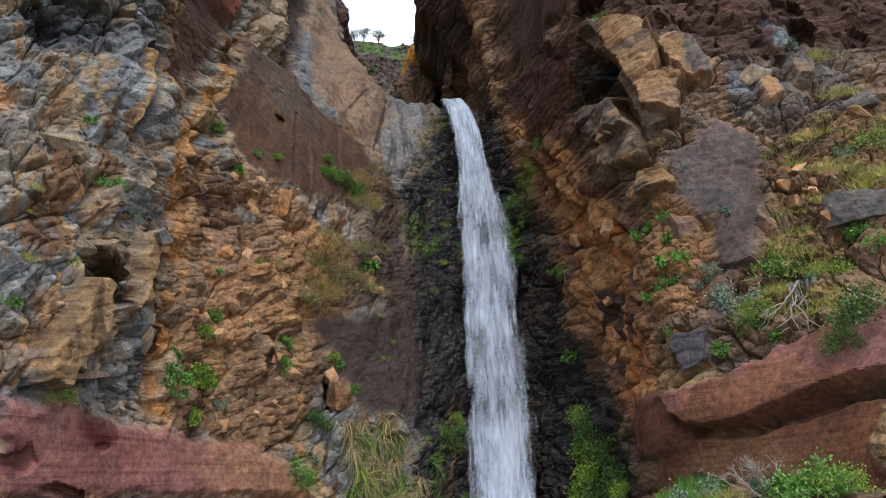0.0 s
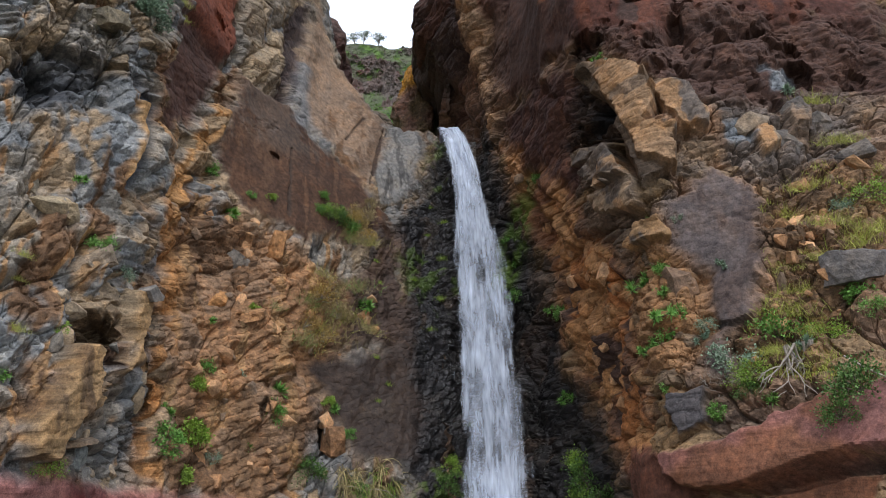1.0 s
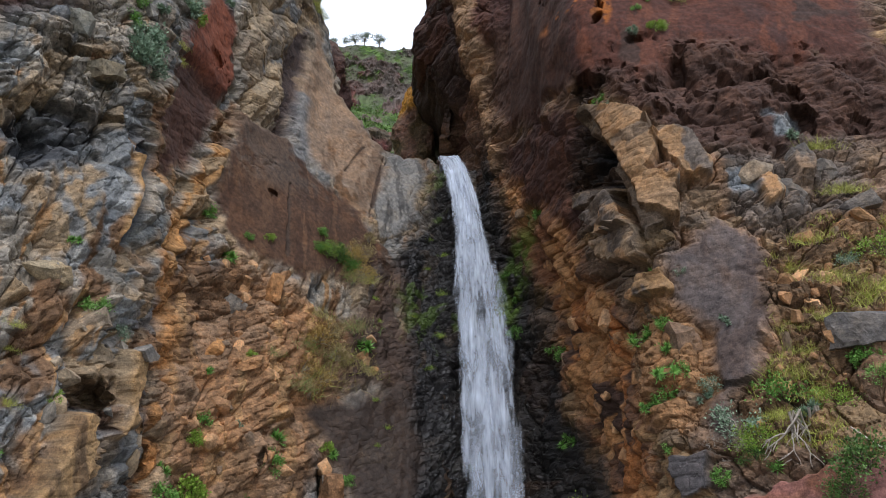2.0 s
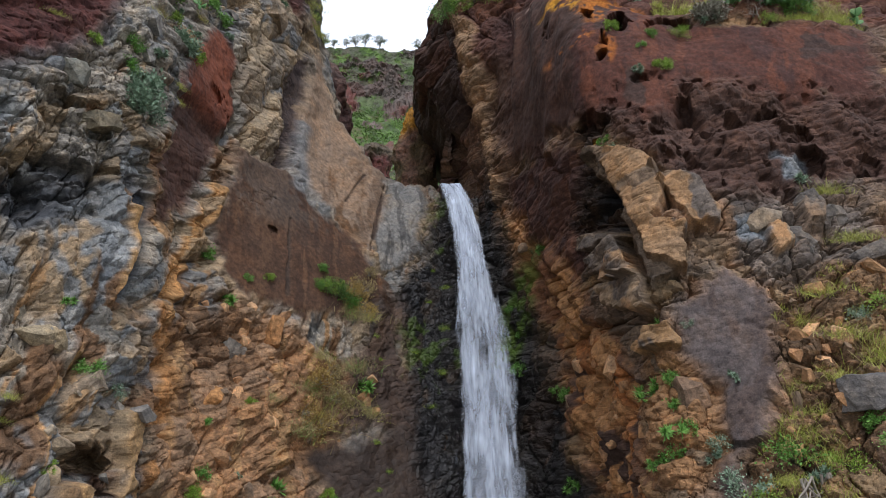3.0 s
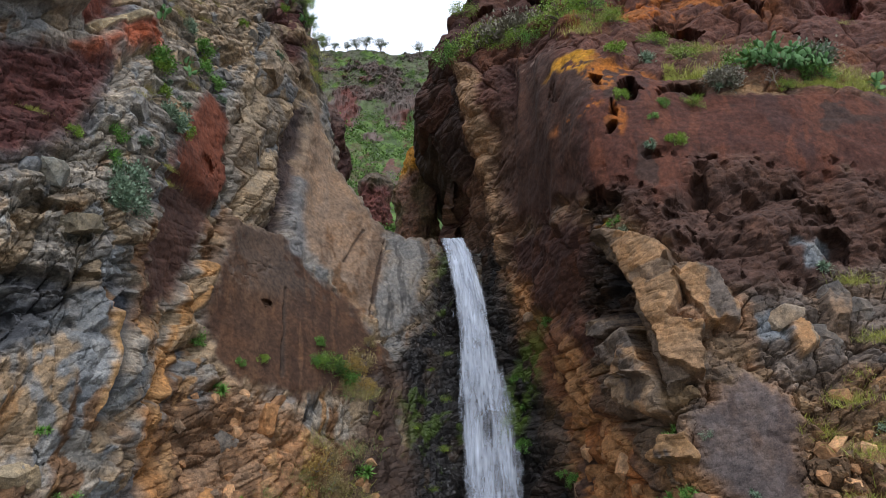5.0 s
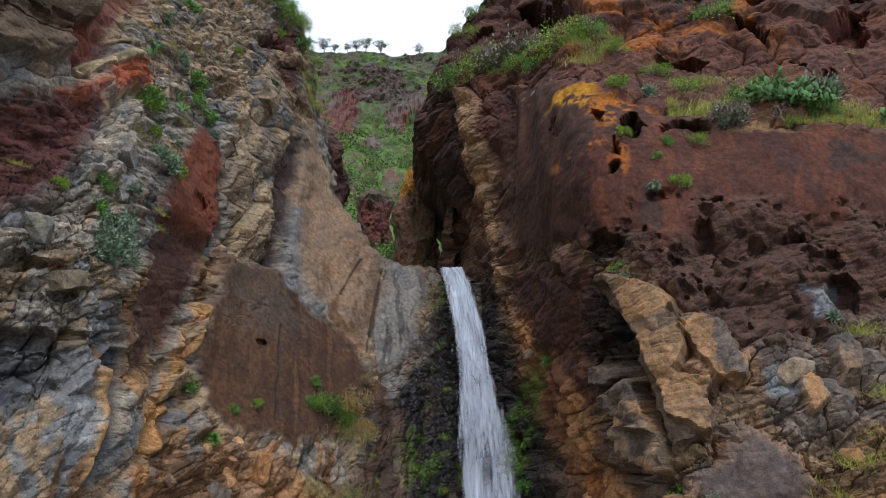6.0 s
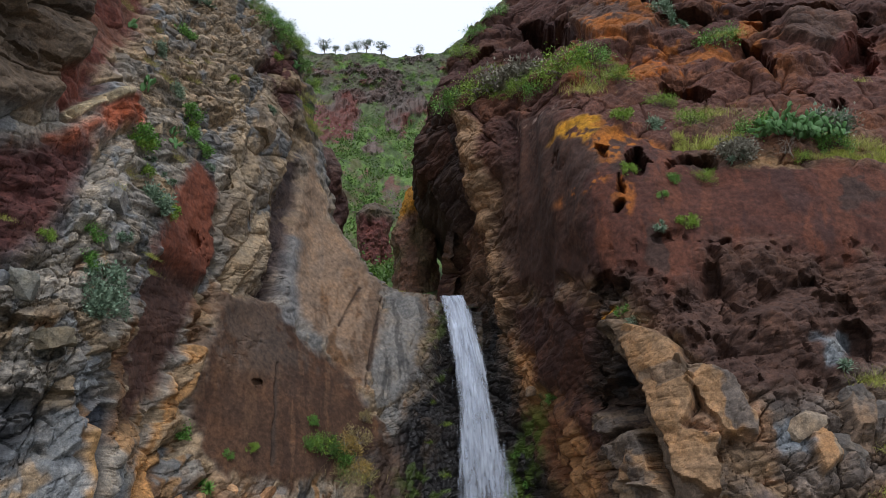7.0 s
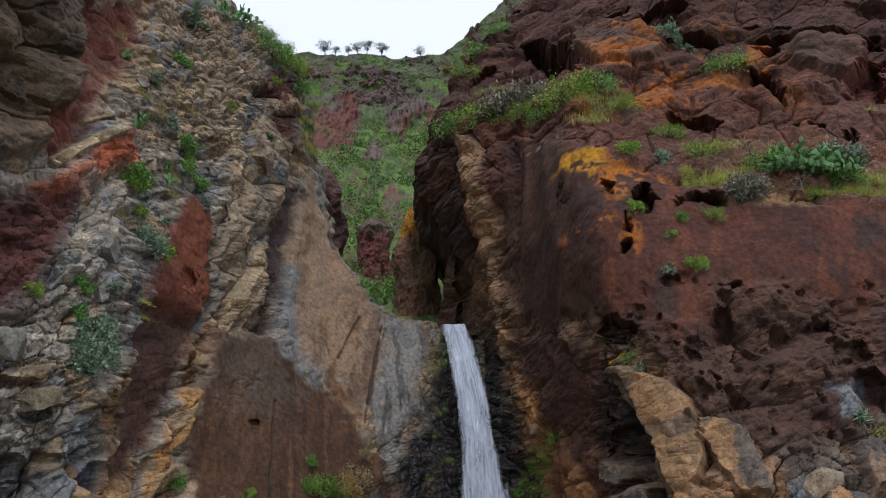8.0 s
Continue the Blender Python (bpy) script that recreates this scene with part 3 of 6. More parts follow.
    def speckle(self, mask, size, share, seed, turn=0, stretch=1):
        """Single plates of a cracked net, picked at random."""
        gap, rnd, _, _, d = cells((self.s + 0.1 * self.wob) / (size * stretch), (self.z + 0.1 * self.fine) / size, seed)
        d = d * (1 + 0.45 * self.wob + 0.5 * self.fine)
        return mask * (rnd[0] < share) * (1 - smooth(0.15, 0.42, d)), rnd

    def finish(self, name, turn, stretch, base):
        s, z = self.s + 0.035 * self.wob + 0.2 * self.wob2 + 0.003 * self.fine, self.z + 0.003 * self.fine + 0.03 * self.wob + 0.15 * self.wob2
        big, big_c, big_r = blocks(s, z, 1.5, turn, stretch, self.seed + 3, 0.5)
        mid, mid_c, mid_r = blocks(s, z, 0.58, turn * 0.7 + 12, stretch, self.seed + 13, 0.6)
        small, small_c, small_r = blocks(s, z, 0.22, turn * 0.5, 1.5, self.seed + 23, 0.5)
        tall, tall_c, tall_r = blocks(s, z, 0.42, 70, 2.0, self.seed + 33, 0.5)
        slab, slab_c, slab_r = blocks(s, z, 1.05, 74, 1.7, self.seed + 43, 0.35)
        up, deep, fissured = self.upright, smooth(0.1, 0.4, self.big), smooth(0.04, 0.2, self.mid)
        big, big_r = (big - deep * big_c) * (1 - up) + (slab - deep * slab_c) * up, np.where(up > 0.5, slab_r, big_r)
        mid, mid_r = (mid - fissured * mid_c) * (1 - up) + (tall - fissured * tall_c) * up, np.where(up > 0.5, tall_r, mid_r)
        relief = self.lift + 1.15 * self.big * big + 1.3 * self.mid * mid + 1.3 * self.small * (small - small_c) + self.soft * (0.6 * self.wob + 0.05 * self.fine)
        pick = smooth(-0.05, 0.05, self.share - (0.5 * mid_r + 0.5 * big_r)) * smooth(0.02, 0.1, self.mid)
        self.tint = self.tint * (1 - pick[..., None]) + self.alt * pick[..., None]
        shade = 1 + 0.6 * (mid_r - 0.5) * smooth(0.02, 0.2, self.mid) + 0.4 * (big_r - 0.5) * smooth(0.1, 0.5, self.big) + 0.4 * (small_r - 0.5) * smooth(0.005, 0.05, self.small)
        self.tint = np.clip(self.tint * shade[..., None], 0.004, 0.8)
        inward = np.stack([np.sin(np.radians(self.az)), np.cos(np.radians(self.az)), 0 * self.az], -1)
        points = base + lie_of(base) * relief[..., None] + inward * self.cut[..., None]
        self.points = points
        self.lie = lie_of(points)
        return sheet(name, points, {"tint": self.tint, "wet": np.clip(self.wet, 0, 1), "moss": np.clip(self.moss, 0, 1), "chips": smooth(0.0, 0.1, self.small)}, ROCK, False)

    def spot(self, az, z):
        """Place and facing of the finished rock at a bearing and height."""
        m = (self.az - az) ** 2 * DEG ** 2 + (self.z - z) ** 2
        i, j = np.unravel_index(np.argmin(m), m.shape)
        return Vector(self.points[i, j]), Vector(self.lie[max(i - 6, 0):i + 7, max(j - 6, 0):j + 7].mean((0, 1))).normalized()


def western_cliff():
    cols, rows = 520, 980
    a = np.concatenate([np.linspace(-40, -34.2, 20), np.linspace(-34, 3.0, cols)])
    top = np.interp(a, *np.array(SKYLINE).T)
    v = np.concatenate([np.linspace(0, 1, rows), 1 + 0.6 * np.linspace(0.01, 1, 40) ** 1.5])[:, None]
    az = np.repeat(a[None], len(v), 0)
    over = np.clip(v - 1, 0, None)
    z = np.where(v <= 1, v * top, top + 0.0 * v) + over * 1.2 + 0 * az
    r = radius(az, np.minimum(z, 30), LEFT_AZ, LEFT_Z, LEFT_R)
    r = r + np.clip(z - 30, 0, None) * 0.55
    r = r + 0.5 * smooth(-1.0, 0.0, z - top) ** 2 + over * 9
    f = Face(az, z, r, 100)
    wob = f.wob2
    # fractured grey basalt with tan faces
    f.upright = smooth(-0.12, 0.12, f.wob2 + 0.25 * f.wob)
    f.rock(np.ones(az.shape), (0.245, 0.22, 0.185), big=0.32, mid=0.14, small=0.04, alt=(0.34, 0.255, 0.165), share=0.35)
    f.rock(smooth(0.1, 0.6, wob) * 0.8, (0.27, 0.2, 0.13))
    f.rock(f.zone(L_SPUR, 0.3), (0.215, 0.165, 0.115), big=0.28, mid=0.06, small=0.025, alt=(0.33, 0.245, 0.155), share=0.3, upright=0.85)
    f.rock(f.zone(L_SCREE, 0.4), (0.225, 0.178, 0.128), big=0.2, mid=0.14, small=0.08, alt=(0.29, 0.215, 0.14), share=0.3)
    f.rock(f.zone(L_SCRAPE, 0.4), (0.25, 0.225, 0.19), big=0.24, mid=0.17, small=0.07, alt=(0.3, 0.23, 0.155))
    f.rock(f.zone(L_BLUE), (0.165, 0.175, 0.182), big=0.35, mid=0.14, share=0.15)
    # band under the overhang: set back, and its shade put into the colour
    f.rock(f.zone(L_OVERHANG_SHADE, 0.3, 0.5), (0.085, 0.086, 0.09), mid=0.22, lift=-0.28, share=0.25)
    f.rock(f.zone(L_PLANKS), (0.28, 0.205, 0.13), big=0.2, mid=0.09, upright=1, alt=(0.2, 0.19, 0.17), share=0.35)
    f.rock(f.zone(L_TAN_BASE), (0.15, 0.115, 0.085), big=0.3, mid=0.15, small=0.04, alt=(0.22, 0.15, 0.09), share=0.3)
    f.rock(f.zone(L_RUBBLE, 0.5, 0.6), (0.285, 0.16, 0.084), big=0.26, mid=0.09, small=0.05, soft=0.22, alt=(0.29, 0.185, 0.115), share=0.3)
    f.rock(f.zone(L_RIDGE), (0.25, 0.17, 0.115), big=0.1, mid=0.045, small=0.006, soft=0.1, alt=(0.28, 0.19, 0.125), share=0.25, upright=0.4)
    f.rock(f.zone(L_SLAB), (0.083, 0.045, 0.028), big=0.025, mid=0.012, small=0.003, soft=0.08)
    f.rock(f.zone(L_CRUST, 0.3) * smooth(-0.1, 0.5, f.wob + 0.6 * f.fine), (0.16, 0.125, 0.105), small=0.03)
    f.rock(f.zone(L_GREY_SLAB), (0.2, 0.192, 0.18), big=0.12, mid=0.04, small=0.012, soft=0.08, upright=1, alt=(0.13, 0.125, 0.12))
    f.rock(f.zone(L_WET, 0.4), (0.022, 0.021, 0.022), big=0.25, mid=0.11, small=0.05, soft=0.2, wet=0.9, alt=(0.05, 0.04, 0.034), share=0.25, upright=0.6)
    f.rock(f.zone(L_DAMP, 0.3), (0.066, 0.044, 0.034), big=0.15, mid=0.06, small=0.03, soft=0.18, wet=0.3, alt=(0.1, 0.064, 0.045), share=0.25)
    f.rock(f.zone(L_LOWER, 0.35), (0.042, 0.029, 0.023), big=0.08, mid=0.03, small=0.015, soft=0.16, share=0.1, wet=0.45)
    f.streaks(f.zone(L_GREY_SLAB), (0.11, 0.105, 0.1), 0.3, 3.0, 619, 0.0, 0.4)
    f.streaks(f.zone(L_GREY_SLAB), (0.22, 0.21, 0.195), 0.25, 2.2, 620, 0.3, 0.6)
    # brown and ochre wash over the basalt, grey run-off below the ledges
    bare = 1 - np.clip(f.zone(L_SLAB) + f.zone(L_LOWER, 0.35) + f.zone(L_DAMP, 0.3) + f.zone(L_WET) + f.zone(L_GREY_SLAB), 0, 1)
    f.streaks(bare * smooth(21, 18, z), (0.15, 0.088, 0.05), 0.9, 2.6, 611, 0.15, 0.5)
    f.streaks(bare * smooth(16, 13, z), (0.3, 0.18, 0.09), 0.45, 2.2, 612, 0.38, 0.6)
    stony = bare * (1 - f.zone(L_RUBBLE, 0.5, 0.6)) * (1 - 0.85 * f.zone(L_RIDGE))
    f.streaks(stony, (0.17, 0.168, 0.162), 0.6, 1.8, 613, 0.2, 0.5)
    f.streaks(stony * smooth(-19, -23, az), (0.2, 0.208, 0.21), 0.9, 1.3, 651, 0.35, 0.65)
    f.streaks(bare * f.zone(L_SPUR, 0.3), (0.3, 0.235, 0.16), 0.5, 1.4, 614, 0.15, 0.4)
    f.streaks(f.zone(L_SLAB), (0.06, 0.033, 0.022), 0.5, 3.0, 615, 0.05, 0.5)
    f.streaks(f.zone(L_SLAB), (0.104, 0.057, 0.034), 0.4, 2.6, 616, 0.2, 0.6)
    f.rock(0.5 * f.zone(L_SLAB) * smooth(14.5, 16.0, f.z + 0.5 * f.wob) * smooth(-0.2, 0.4, f.wob2 + 0.5 * f.fine), (0.11, 0.088, 0.072))
    for line in ([(-12.4, 15.6), (-12.3, 14.2), (-12.2, 12.6)], [(-4.7, 18.95), (-5.5, 16.1), (-5.9, 15.0)], [(-6.5, 19.1), (-7.2, 18.3), (-8.0, 17.3)]):
        f.rock(1 - smooth(0.02, 0.07, beside(f.az, f.z, line) + 0.04 * f.wob), (0.06, 0.04, 0.03), lift=-0.06)
    f.rock(1 - smooth(0.12, 0.4, beside(f.az, f.z, [(-11.9, 20.4), (-12.1, 18.6), (-11.6, 17.3)]) + 0.1 * f.wob), (0.2, 0.195, 0.19), big=0.1, mid=0.03)
    f.rock(1 - smooth(0.08, 0.3, beside(f.az, f.z, [(-11.5, 25.8), (-11.9, 23.5), (-12.3, 21.2), (-13.0, 18.0)]) + 0.1 * f.wob), (0.07, 0.05, 0.045), lift=-0.35)
    f.rock(f.zone(L_DIKE, 0.12, 0.15), (0.085, 0.046, 0.036), big=0.12, mid=0.03, small=0.02, soft=0.15, lift=-0.3)
    f.rock(f.zone(L_DIKE, 0.12, 0.15) * smooth(17.3, 18.0, f.z), (0.175, 0.058, 0.034), big=0.05, mid=0.01, small=0.008, lift=0.3)
    f.rock(f.zone(L_CINDER, 0.35), (0.085, 0.034, 0.03), big=0.15, mid=0.04, small=0.05, soft=0.4, alt=(0.105, 0.04, 0.034))
    f.streaks(f.zone(L_CINDER, 0.35) * smooth(17.5, 15.5, z), (0.13, 0.09, 0.065), 0.8, 1.2, 617, -0.1, 0.4)
    f.rock(1 - smooth(-0.3, 0.3, outside(f.az, f.z, L_MASS) + 0.2 * f.wob), (0.105, 0.076, 0.052), big=0.35, mid=0.06, small=0.03, soft=0.3, lift=0.45, alt=(0.085, 0.062, 0.05))
    f.rock(f.zone(L_ROOF), (0.135, 0.045, 0.032), big=0.2, mid=0.04, small=0.015, soft=0.25, lift=-0.35)
    f.rock(f.zone(L_RED_STRIP), (0.3, 0.085, 0.042), big=0.15, mid=0.08, lift=0.15, alt=(0.22, 0.07, 0.04))
    f.rock(1 - smooth(0.08, 0.16, beside(f.az, f.z, [(-28.4, 20.1), (-25.3, 21.6)])), (0.38, 0.31, 0.2), mid=0.1, lift=0.15)
    f.rock(f.zone(L_KNOB_RED), MAROON, big=0.4, mid=0.1)
    # diagonal tan slabs round the cave, grey seams beside them
    f.rock(f.zone(L_GREY_FOOT, 0.25), (0.16, 0.158, 0.15), big=0.25, mid=0.2, small=0.05, alt=(0.27, 0.19, 0.12), share=0.25)
    f.rock(f.zone(L_GREY_SEAM, 0.15), (0.13, 0.135, 0.138), mid=0.18, small=0.09, alt=(0.2, 0.17, 0.13), share=0.25, lift=-0.12)
    # dark strip below the ledge: a shallow cut, with shade put into the tint
    f.rock(f.zone(L_LEDGE_SHADE, 0.2, 0.5), (0.075, 0.078, 0.085), mid=0.25, big=0.35, lift=-0.15, share=0.2)
    f.rock(f.zone(L_BLUE_SHINE, 0.2), (0.185, 0.195, 0.195), big=0.15, mid=0.12, alt=(0.26, 0.19, 0.12), share=0.3)
    f.slab(L_GASH_EDGE, (0.33, 0.2, 0.09), 0.12, mid=0.03)
    for kind, out in ((L_ARM, 0.3), (L_BEAM, 0.5)):
        tan = f.slab(kind, (0.29, 0.185, 0.092), out, (0.22, 0.16, 0.095), 0.05, 0.03, 0.08)
        f.rock(tan * smooth(0.0, 0.5, fbm(f.az * 0.9 + f.z * 0.35, 0 * f.z, f.z * 0.25 - f.az * 0.08, 4, 618, 0.6)), (0.13, 0.085, 0.05))
    f.rock(f.zone(L_CAVE, 0.1, 0.1), (0.1, 0.058, 0.038), mid=0.14, small=0.06)
    f.rock(f.zone(L_CAVE_FLOOR, 0.1, 0.1), (0.15, 0.158, 0.16), mid=0.04)
    f.pit(L_CAVE, 1.1, 0.4)
    f.rock(1 - smooth(0.15, 0.4, beside(f.az, f.z, [(-14.2, 6.8), (-14.4, 5.75), (-13.6, 4.8)]) + 0.1 * f.wob), (0.19, 0.115, 0.065), big=0.06, mid=0.03, lift=-0.2)
    band = f.zone(L_RED_BAND, 0.2, 0.12)
    f.rock(band, (0.265, 0.115, 0.1), big=0.03, mid=0.01, small=0.003, soft=0.045, lift=0.12)
    beds = fbm(f.s * 0.12, 0 * f.s, (f.z + 0.012 * f.az) * 3.2, 4, 641, 0.6)
    f.lift = f.lift + band * 0.02 * beds
    f.rock(band * smooth(0.0, 0.6, f.wob2 - 0.3 * f.wob) * 0.7, (0.29, 0.155, 0.135))
    f.rock(band * smooth(-21, -15, f.az + 2 * f.wob2), (0.29, 0.15, 0.09))
    f.rock(band * smooth(0.2, 0.6, f.wob2 + 0.3 * f.wob), (0.22, 0.085, 0.065))
    f.rock(band * hollow(f.az, f.z, -24.6, 4.5, 0.6, 0.55, 0, 0.4 * f.wob), (0.105, 0.024, 0.022))
    f.rock(band * hollow(f.az, f.z, -30.6, 4.1, 0.7, 0.5, 0, 0.4 * f.wob), (0.12, 0.045, 0.045))
    f.rock(1 - smooth(0.1, 0.3, beside(f.az, f.z, [(-20.6, 5), (-20.9, 7.5), (-20.2, 9.5), (-21.4, 11.2)])), (0.3, 0.15, 0.06))
    f.rock(1 - smooth(0.08, 0.2, beside(f.az, f.z, [(-17.9, 15.6), (-19.6, 13.2), (-20.9, 11)]) + 0.1 * f.wob), (0.36, 0.2, 0.085), lift=0.12)
    # open joints, holes and undercuts
    gash = beside(f.az, f.z, [(-22.9, 13.7), (-23.2, 13.2), (-23.5, 12.3), (-24.0, 11.2)]) + 0.03 * f.wob
    f.rock(1 - smooth(0.1, 0.2, gash), (0.04, 0.046, 0.058), big=0.05, mid=0.01, lift=-0.4, share=0.0)
    for a0, z0, w, h, d, turn in [(-28.6, 13.75, 0.9, 0.22, 0.4, 4), (-31.4, 12.9, 0.5, 0.45, 0.4, 20), (-26.0, 14.0, 0.55, 0.16, 0.3, 0),
                                  (-8.8, 5.75, 0.1, 0.5, 0.8, 15), (-13.9, 14.9, 0.13, 0.11, 0.25, 0), (-24.3, 4.3, 0.3, 0.16, 0.12, 0), (-26.2, 3.45, 0.6, 0.12, 0.5, -6), (-29.4, 3.9, 0.35, 0.2, 0.15, 0),
                                  (-27.2, 14.7, 0.4, 0.14, 0.5, 10), (-30.5, 15.2, 0.3, 0.25, 0.5, 0), (-19.2, 18.6, 0.15, 0.3, 0.3, 0),
                                  (-17.1, 21.2, 0.16, 0.4, 0.4, 0), (-27.7, 24.6, 0.15, 0.25, 0.4, 30), (-13.0, 6.5, 0.1, 0.5, 0.3, 0), (-21.9, 6.8, 0.15, 0.7, 0.4, 20)]:
        f.cave(a0, z0, w, h, d, turn)
    damp = f.zone(L_WET, 0.3)
    f.moss = damp * smooth(0.55, 0.95, 0.6 * f.wob2 + 0.7 * f.wob + 0.6 * f.fine) * smooth(-5.5, -1.5, f.az) * 0.45
    base = place(f.az, f.z, f.r)
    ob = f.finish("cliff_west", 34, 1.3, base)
    return f, tagged(ob, "fractured grey and rust-brown volcanic cliff with a red tuff base", "cliff", kind="structure")


def eastern_cliff():
    cols, rows = 500, 1080
    zz = np.concatenate([np.linspace(0, 2.4, 30), np.linspace(2.45, 38.5, rows)])
    edge = np.interp(zz, *np.array(NOSE).T)
    v = np.concatenate([-np.linspace(1, 0.02, 26) ** 1.4, np.linspace(0, 1, cols), np.linspace(1.05, 2, 20)])[None]
    az = edge[:, None] + np.clip(v, 0, 1) * (34.5 - edge[:, None]) + np.clip(v - 1, 0, None) * 7
    z = np.repeat(zz[:, None], v.shape[1], 1)
    r = radius(az, np.minimum(z, 36), RIGHT_AZ, RIGHT_Z, RIGHT_R)
    r = r + np.clip(z - 36, 0, None) * 0.6 + np.clip(-v, 0, None) * 9 + 0.7 * (1 - smooth(0, 0.9, (az - edge[:, None]) * DEG)) * smooth(18, 20, z)
    f = Face(az, z, r, 300)
    f.rock(np.ones(az.shape), (0.15, 0.108, 0.08), big=0.35, mid=0.16)
    f.rock(smooth(0.0, 0.5, f.wob2), (0.2, 0.125, 0.08))
    f.rock(smooth(20.5, 22, z + 0.6 * f.wob), (0.098, 0.046, 0.035), big=0.3, mid=0.08, small=0.03, soft=0.22, alt=(0.14, 0.06, 0.036))
    f.rock(smooth(26.5, 28.5, z + 0.8 * f.wob2), (0.07, 0.036, 0.03), alt=(0.1, 0.048, 0.034))
    layers = np.sin((z + 0.5 * f.wob2 + 0.16 * f.wob - 0.03 * az) * 3.1) * smooth(24.5, 25.5, z)
    f.cut = f.cut - 0.3 * layers * (0.6 + 0.8 * f.wob2)
    f.rock(f.zone(R_MASSIF), PURPLE, big=0.06, mid=0.03, small=0.012, soft=0.09, alt=(0.14, 0.105, 0.09), share=0.2)
    f.streaks(f.zone(R_MASSIF), (0.085, 0.062, 0.055), 0.8, 2.5, 629, 0.1, 0.5, plumb=True)
    f.rock(f.zone(R_BLOCKS), (0.125, 0.1, 0.084), big=0.26, mid=0.17, small=0.06, soft=0.2, alt=(0.16, 0.115, 0.085))
    f.rock(f.zone(R_CINDER, 0.4), (0.076, 0.042, 0.032), big=0.2, mid=0.04, small=0.04, soft=0.5, alt=(0.06, 0.036, 0.03))
    tuff = f.zone(R_TUFF, 0.4)
    f.rock(tuff, (0.078, 0.031, 0.022), big=0.05, mid=0.01, small=0.003, soft=0.11)
    f.streaks(tuff, (0.06, 0.028, 0.023), 0.7, 3.5, 621, 0.1, 0.5, plumb=True)
    f.streaks(tuff, (0.1, 0.038, 0.024), 0.4, 2.5, 622, 0.25, 0.55, plumb=True)
    f.streaks(tuff, (0.058, 0.033, 0.026), 1.2, 1.6, 623, 0.35, 0.6, plumb=True)
    facet = smooth(12.2, 11.0, az + 1.0 * f.wob2 + 0.35 * (z - 20)) * tuff
    f.rock(facet, (0.06, 0.031, 0.023), big=0.03, mid=0.0, small=0.0)
    f.lift = f.lift + facet * 0.12 * fbm(az * 0.8, 0 * az, z * 0.18, 3, 652)
    f.streaks(facet, (0.068, 0.034, 0.025), 0.5, 3.0, 624, 0.1, 0.5, plumb=True)
    # dark red flutes on the gorge side, with their shadow put into the tint
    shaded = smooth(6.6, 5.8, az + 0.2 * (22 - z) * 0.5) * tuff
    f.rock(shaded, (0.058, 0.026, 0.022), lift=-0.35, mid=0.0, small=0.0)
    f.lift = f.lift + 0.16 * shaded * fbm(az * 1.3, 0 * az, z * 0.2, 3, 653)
    f.rock(f.zone(R_DARKRED, 0.3), (0.066, 0.034, 0.028), big=0.22, mid=0.06, small=0.02, soft=0.3, upright=0.9, alt=(0.12, 0.055, 0.036), share=0.3)
    f.rock(f.zone(R_WET, 0.4), (0.026, 0.024, 0.024), big=0.3, mid=0.14, small=0.05, wet=0.7, alt=(0.05, 0.036, 0.03), upright=0.8)
    f.rock(f.zone(R_RUST), (0.29, 0.122, 0.046), big=0.34, mid=0.1, small=0.03, soft=0.22, upright=1, alt=(0.4, 0.205, 0.088), share=0.35)
    f.lift = f.lift + f.zone(R_RUST) * 0.22 * fbm((az + 1.25 * z) * 1.6, 0 * az, z * 0.3, 3, 654)
    f.streaks(f.zone(R_RUST), (0.36, 0.19, 0.085), 0.35, 2.0, 625, 0.15, 0.45, plumb=True)
    f.rock(0.75 * f.zone(R_RUST) * smooth(10.8, 12.6, z + 0.5 * f.wob), (0.12, 0.058, 0.036))
    f.streaks(f.zone(R_RUST), (0.07, 0.042, 0.032), 0.4, 2.0, 626, 0.3, 0.55, plumb=True)
    f.rock(smooth(7.5, 3.5, az) * smooth(24, 22, z) * smooth(17.5, 19, z), (0.1, 0.06, 0.042), alt=(0.16, 0.09, 0.06))
    f.rock(f.zone(R_WARM, 0.3, 0.4), (0.25, 0.138, 0.068), big=0.25, mid=0.13, small=0.05, alt=(0.18, 0.128, 0.085), share=0.35)
    f.rock(f.zone(R_RUBBLY, 0.3), (0.06, 0.045, 0.038), big=0.25, mid=0.2, small=0.12, soft=0.25, alt=(0.09, 0.062, 0.048), share=0.3, upright=0, lift=-0.2)
    # hollow beside block A: carved in, its shade painted as a near-black colour
    f.rock(f.zone(R_CAVITY_SHADE, 0.15), (0.032, 0.032, 0.036), big=0.3, mid=0.25, small=0.06, lift=-0.55)
    f.rock(f.zone(R_STEP, 0.2), (0.2, 0.135, 0.085), big=0.08, mid=0.05, alt=(0.13, 0.11, 0.1), share=0.3)
    for kind, out, colour in ((R_BLOCK_B, 0.35, (0.25, 0.158, 0.09)), (R_BLOCK_A, 0.6, (0.27, 0.165, 0.09)), (R_BLOCK_C, 0.4, (0.3, 0.2, 0.115)), (R_BLOCK_D, 0.5, (0.34, 0.205, 0.11)),
                              (R_BLOCK_E, 0.35, (0.25, 0.18, 0.12)), (R_BLOCK_F, 0.35, (0.27, 0.165, 0.085)), (R_BLOCK_G, 0.25, (0.23, 0.185, 0.135)), (R_BLOCK_H, 0.25, (0.16, 0.125, 0.1))):
        tan = f.slab(kind, colour, out, (0.15, 0.115, 0.088), 0.14, 0.07)
        f.streaks(tan, (0.33, 0.19, 0.095), 0.6, 1.8, 627, 0.1, 0.5)
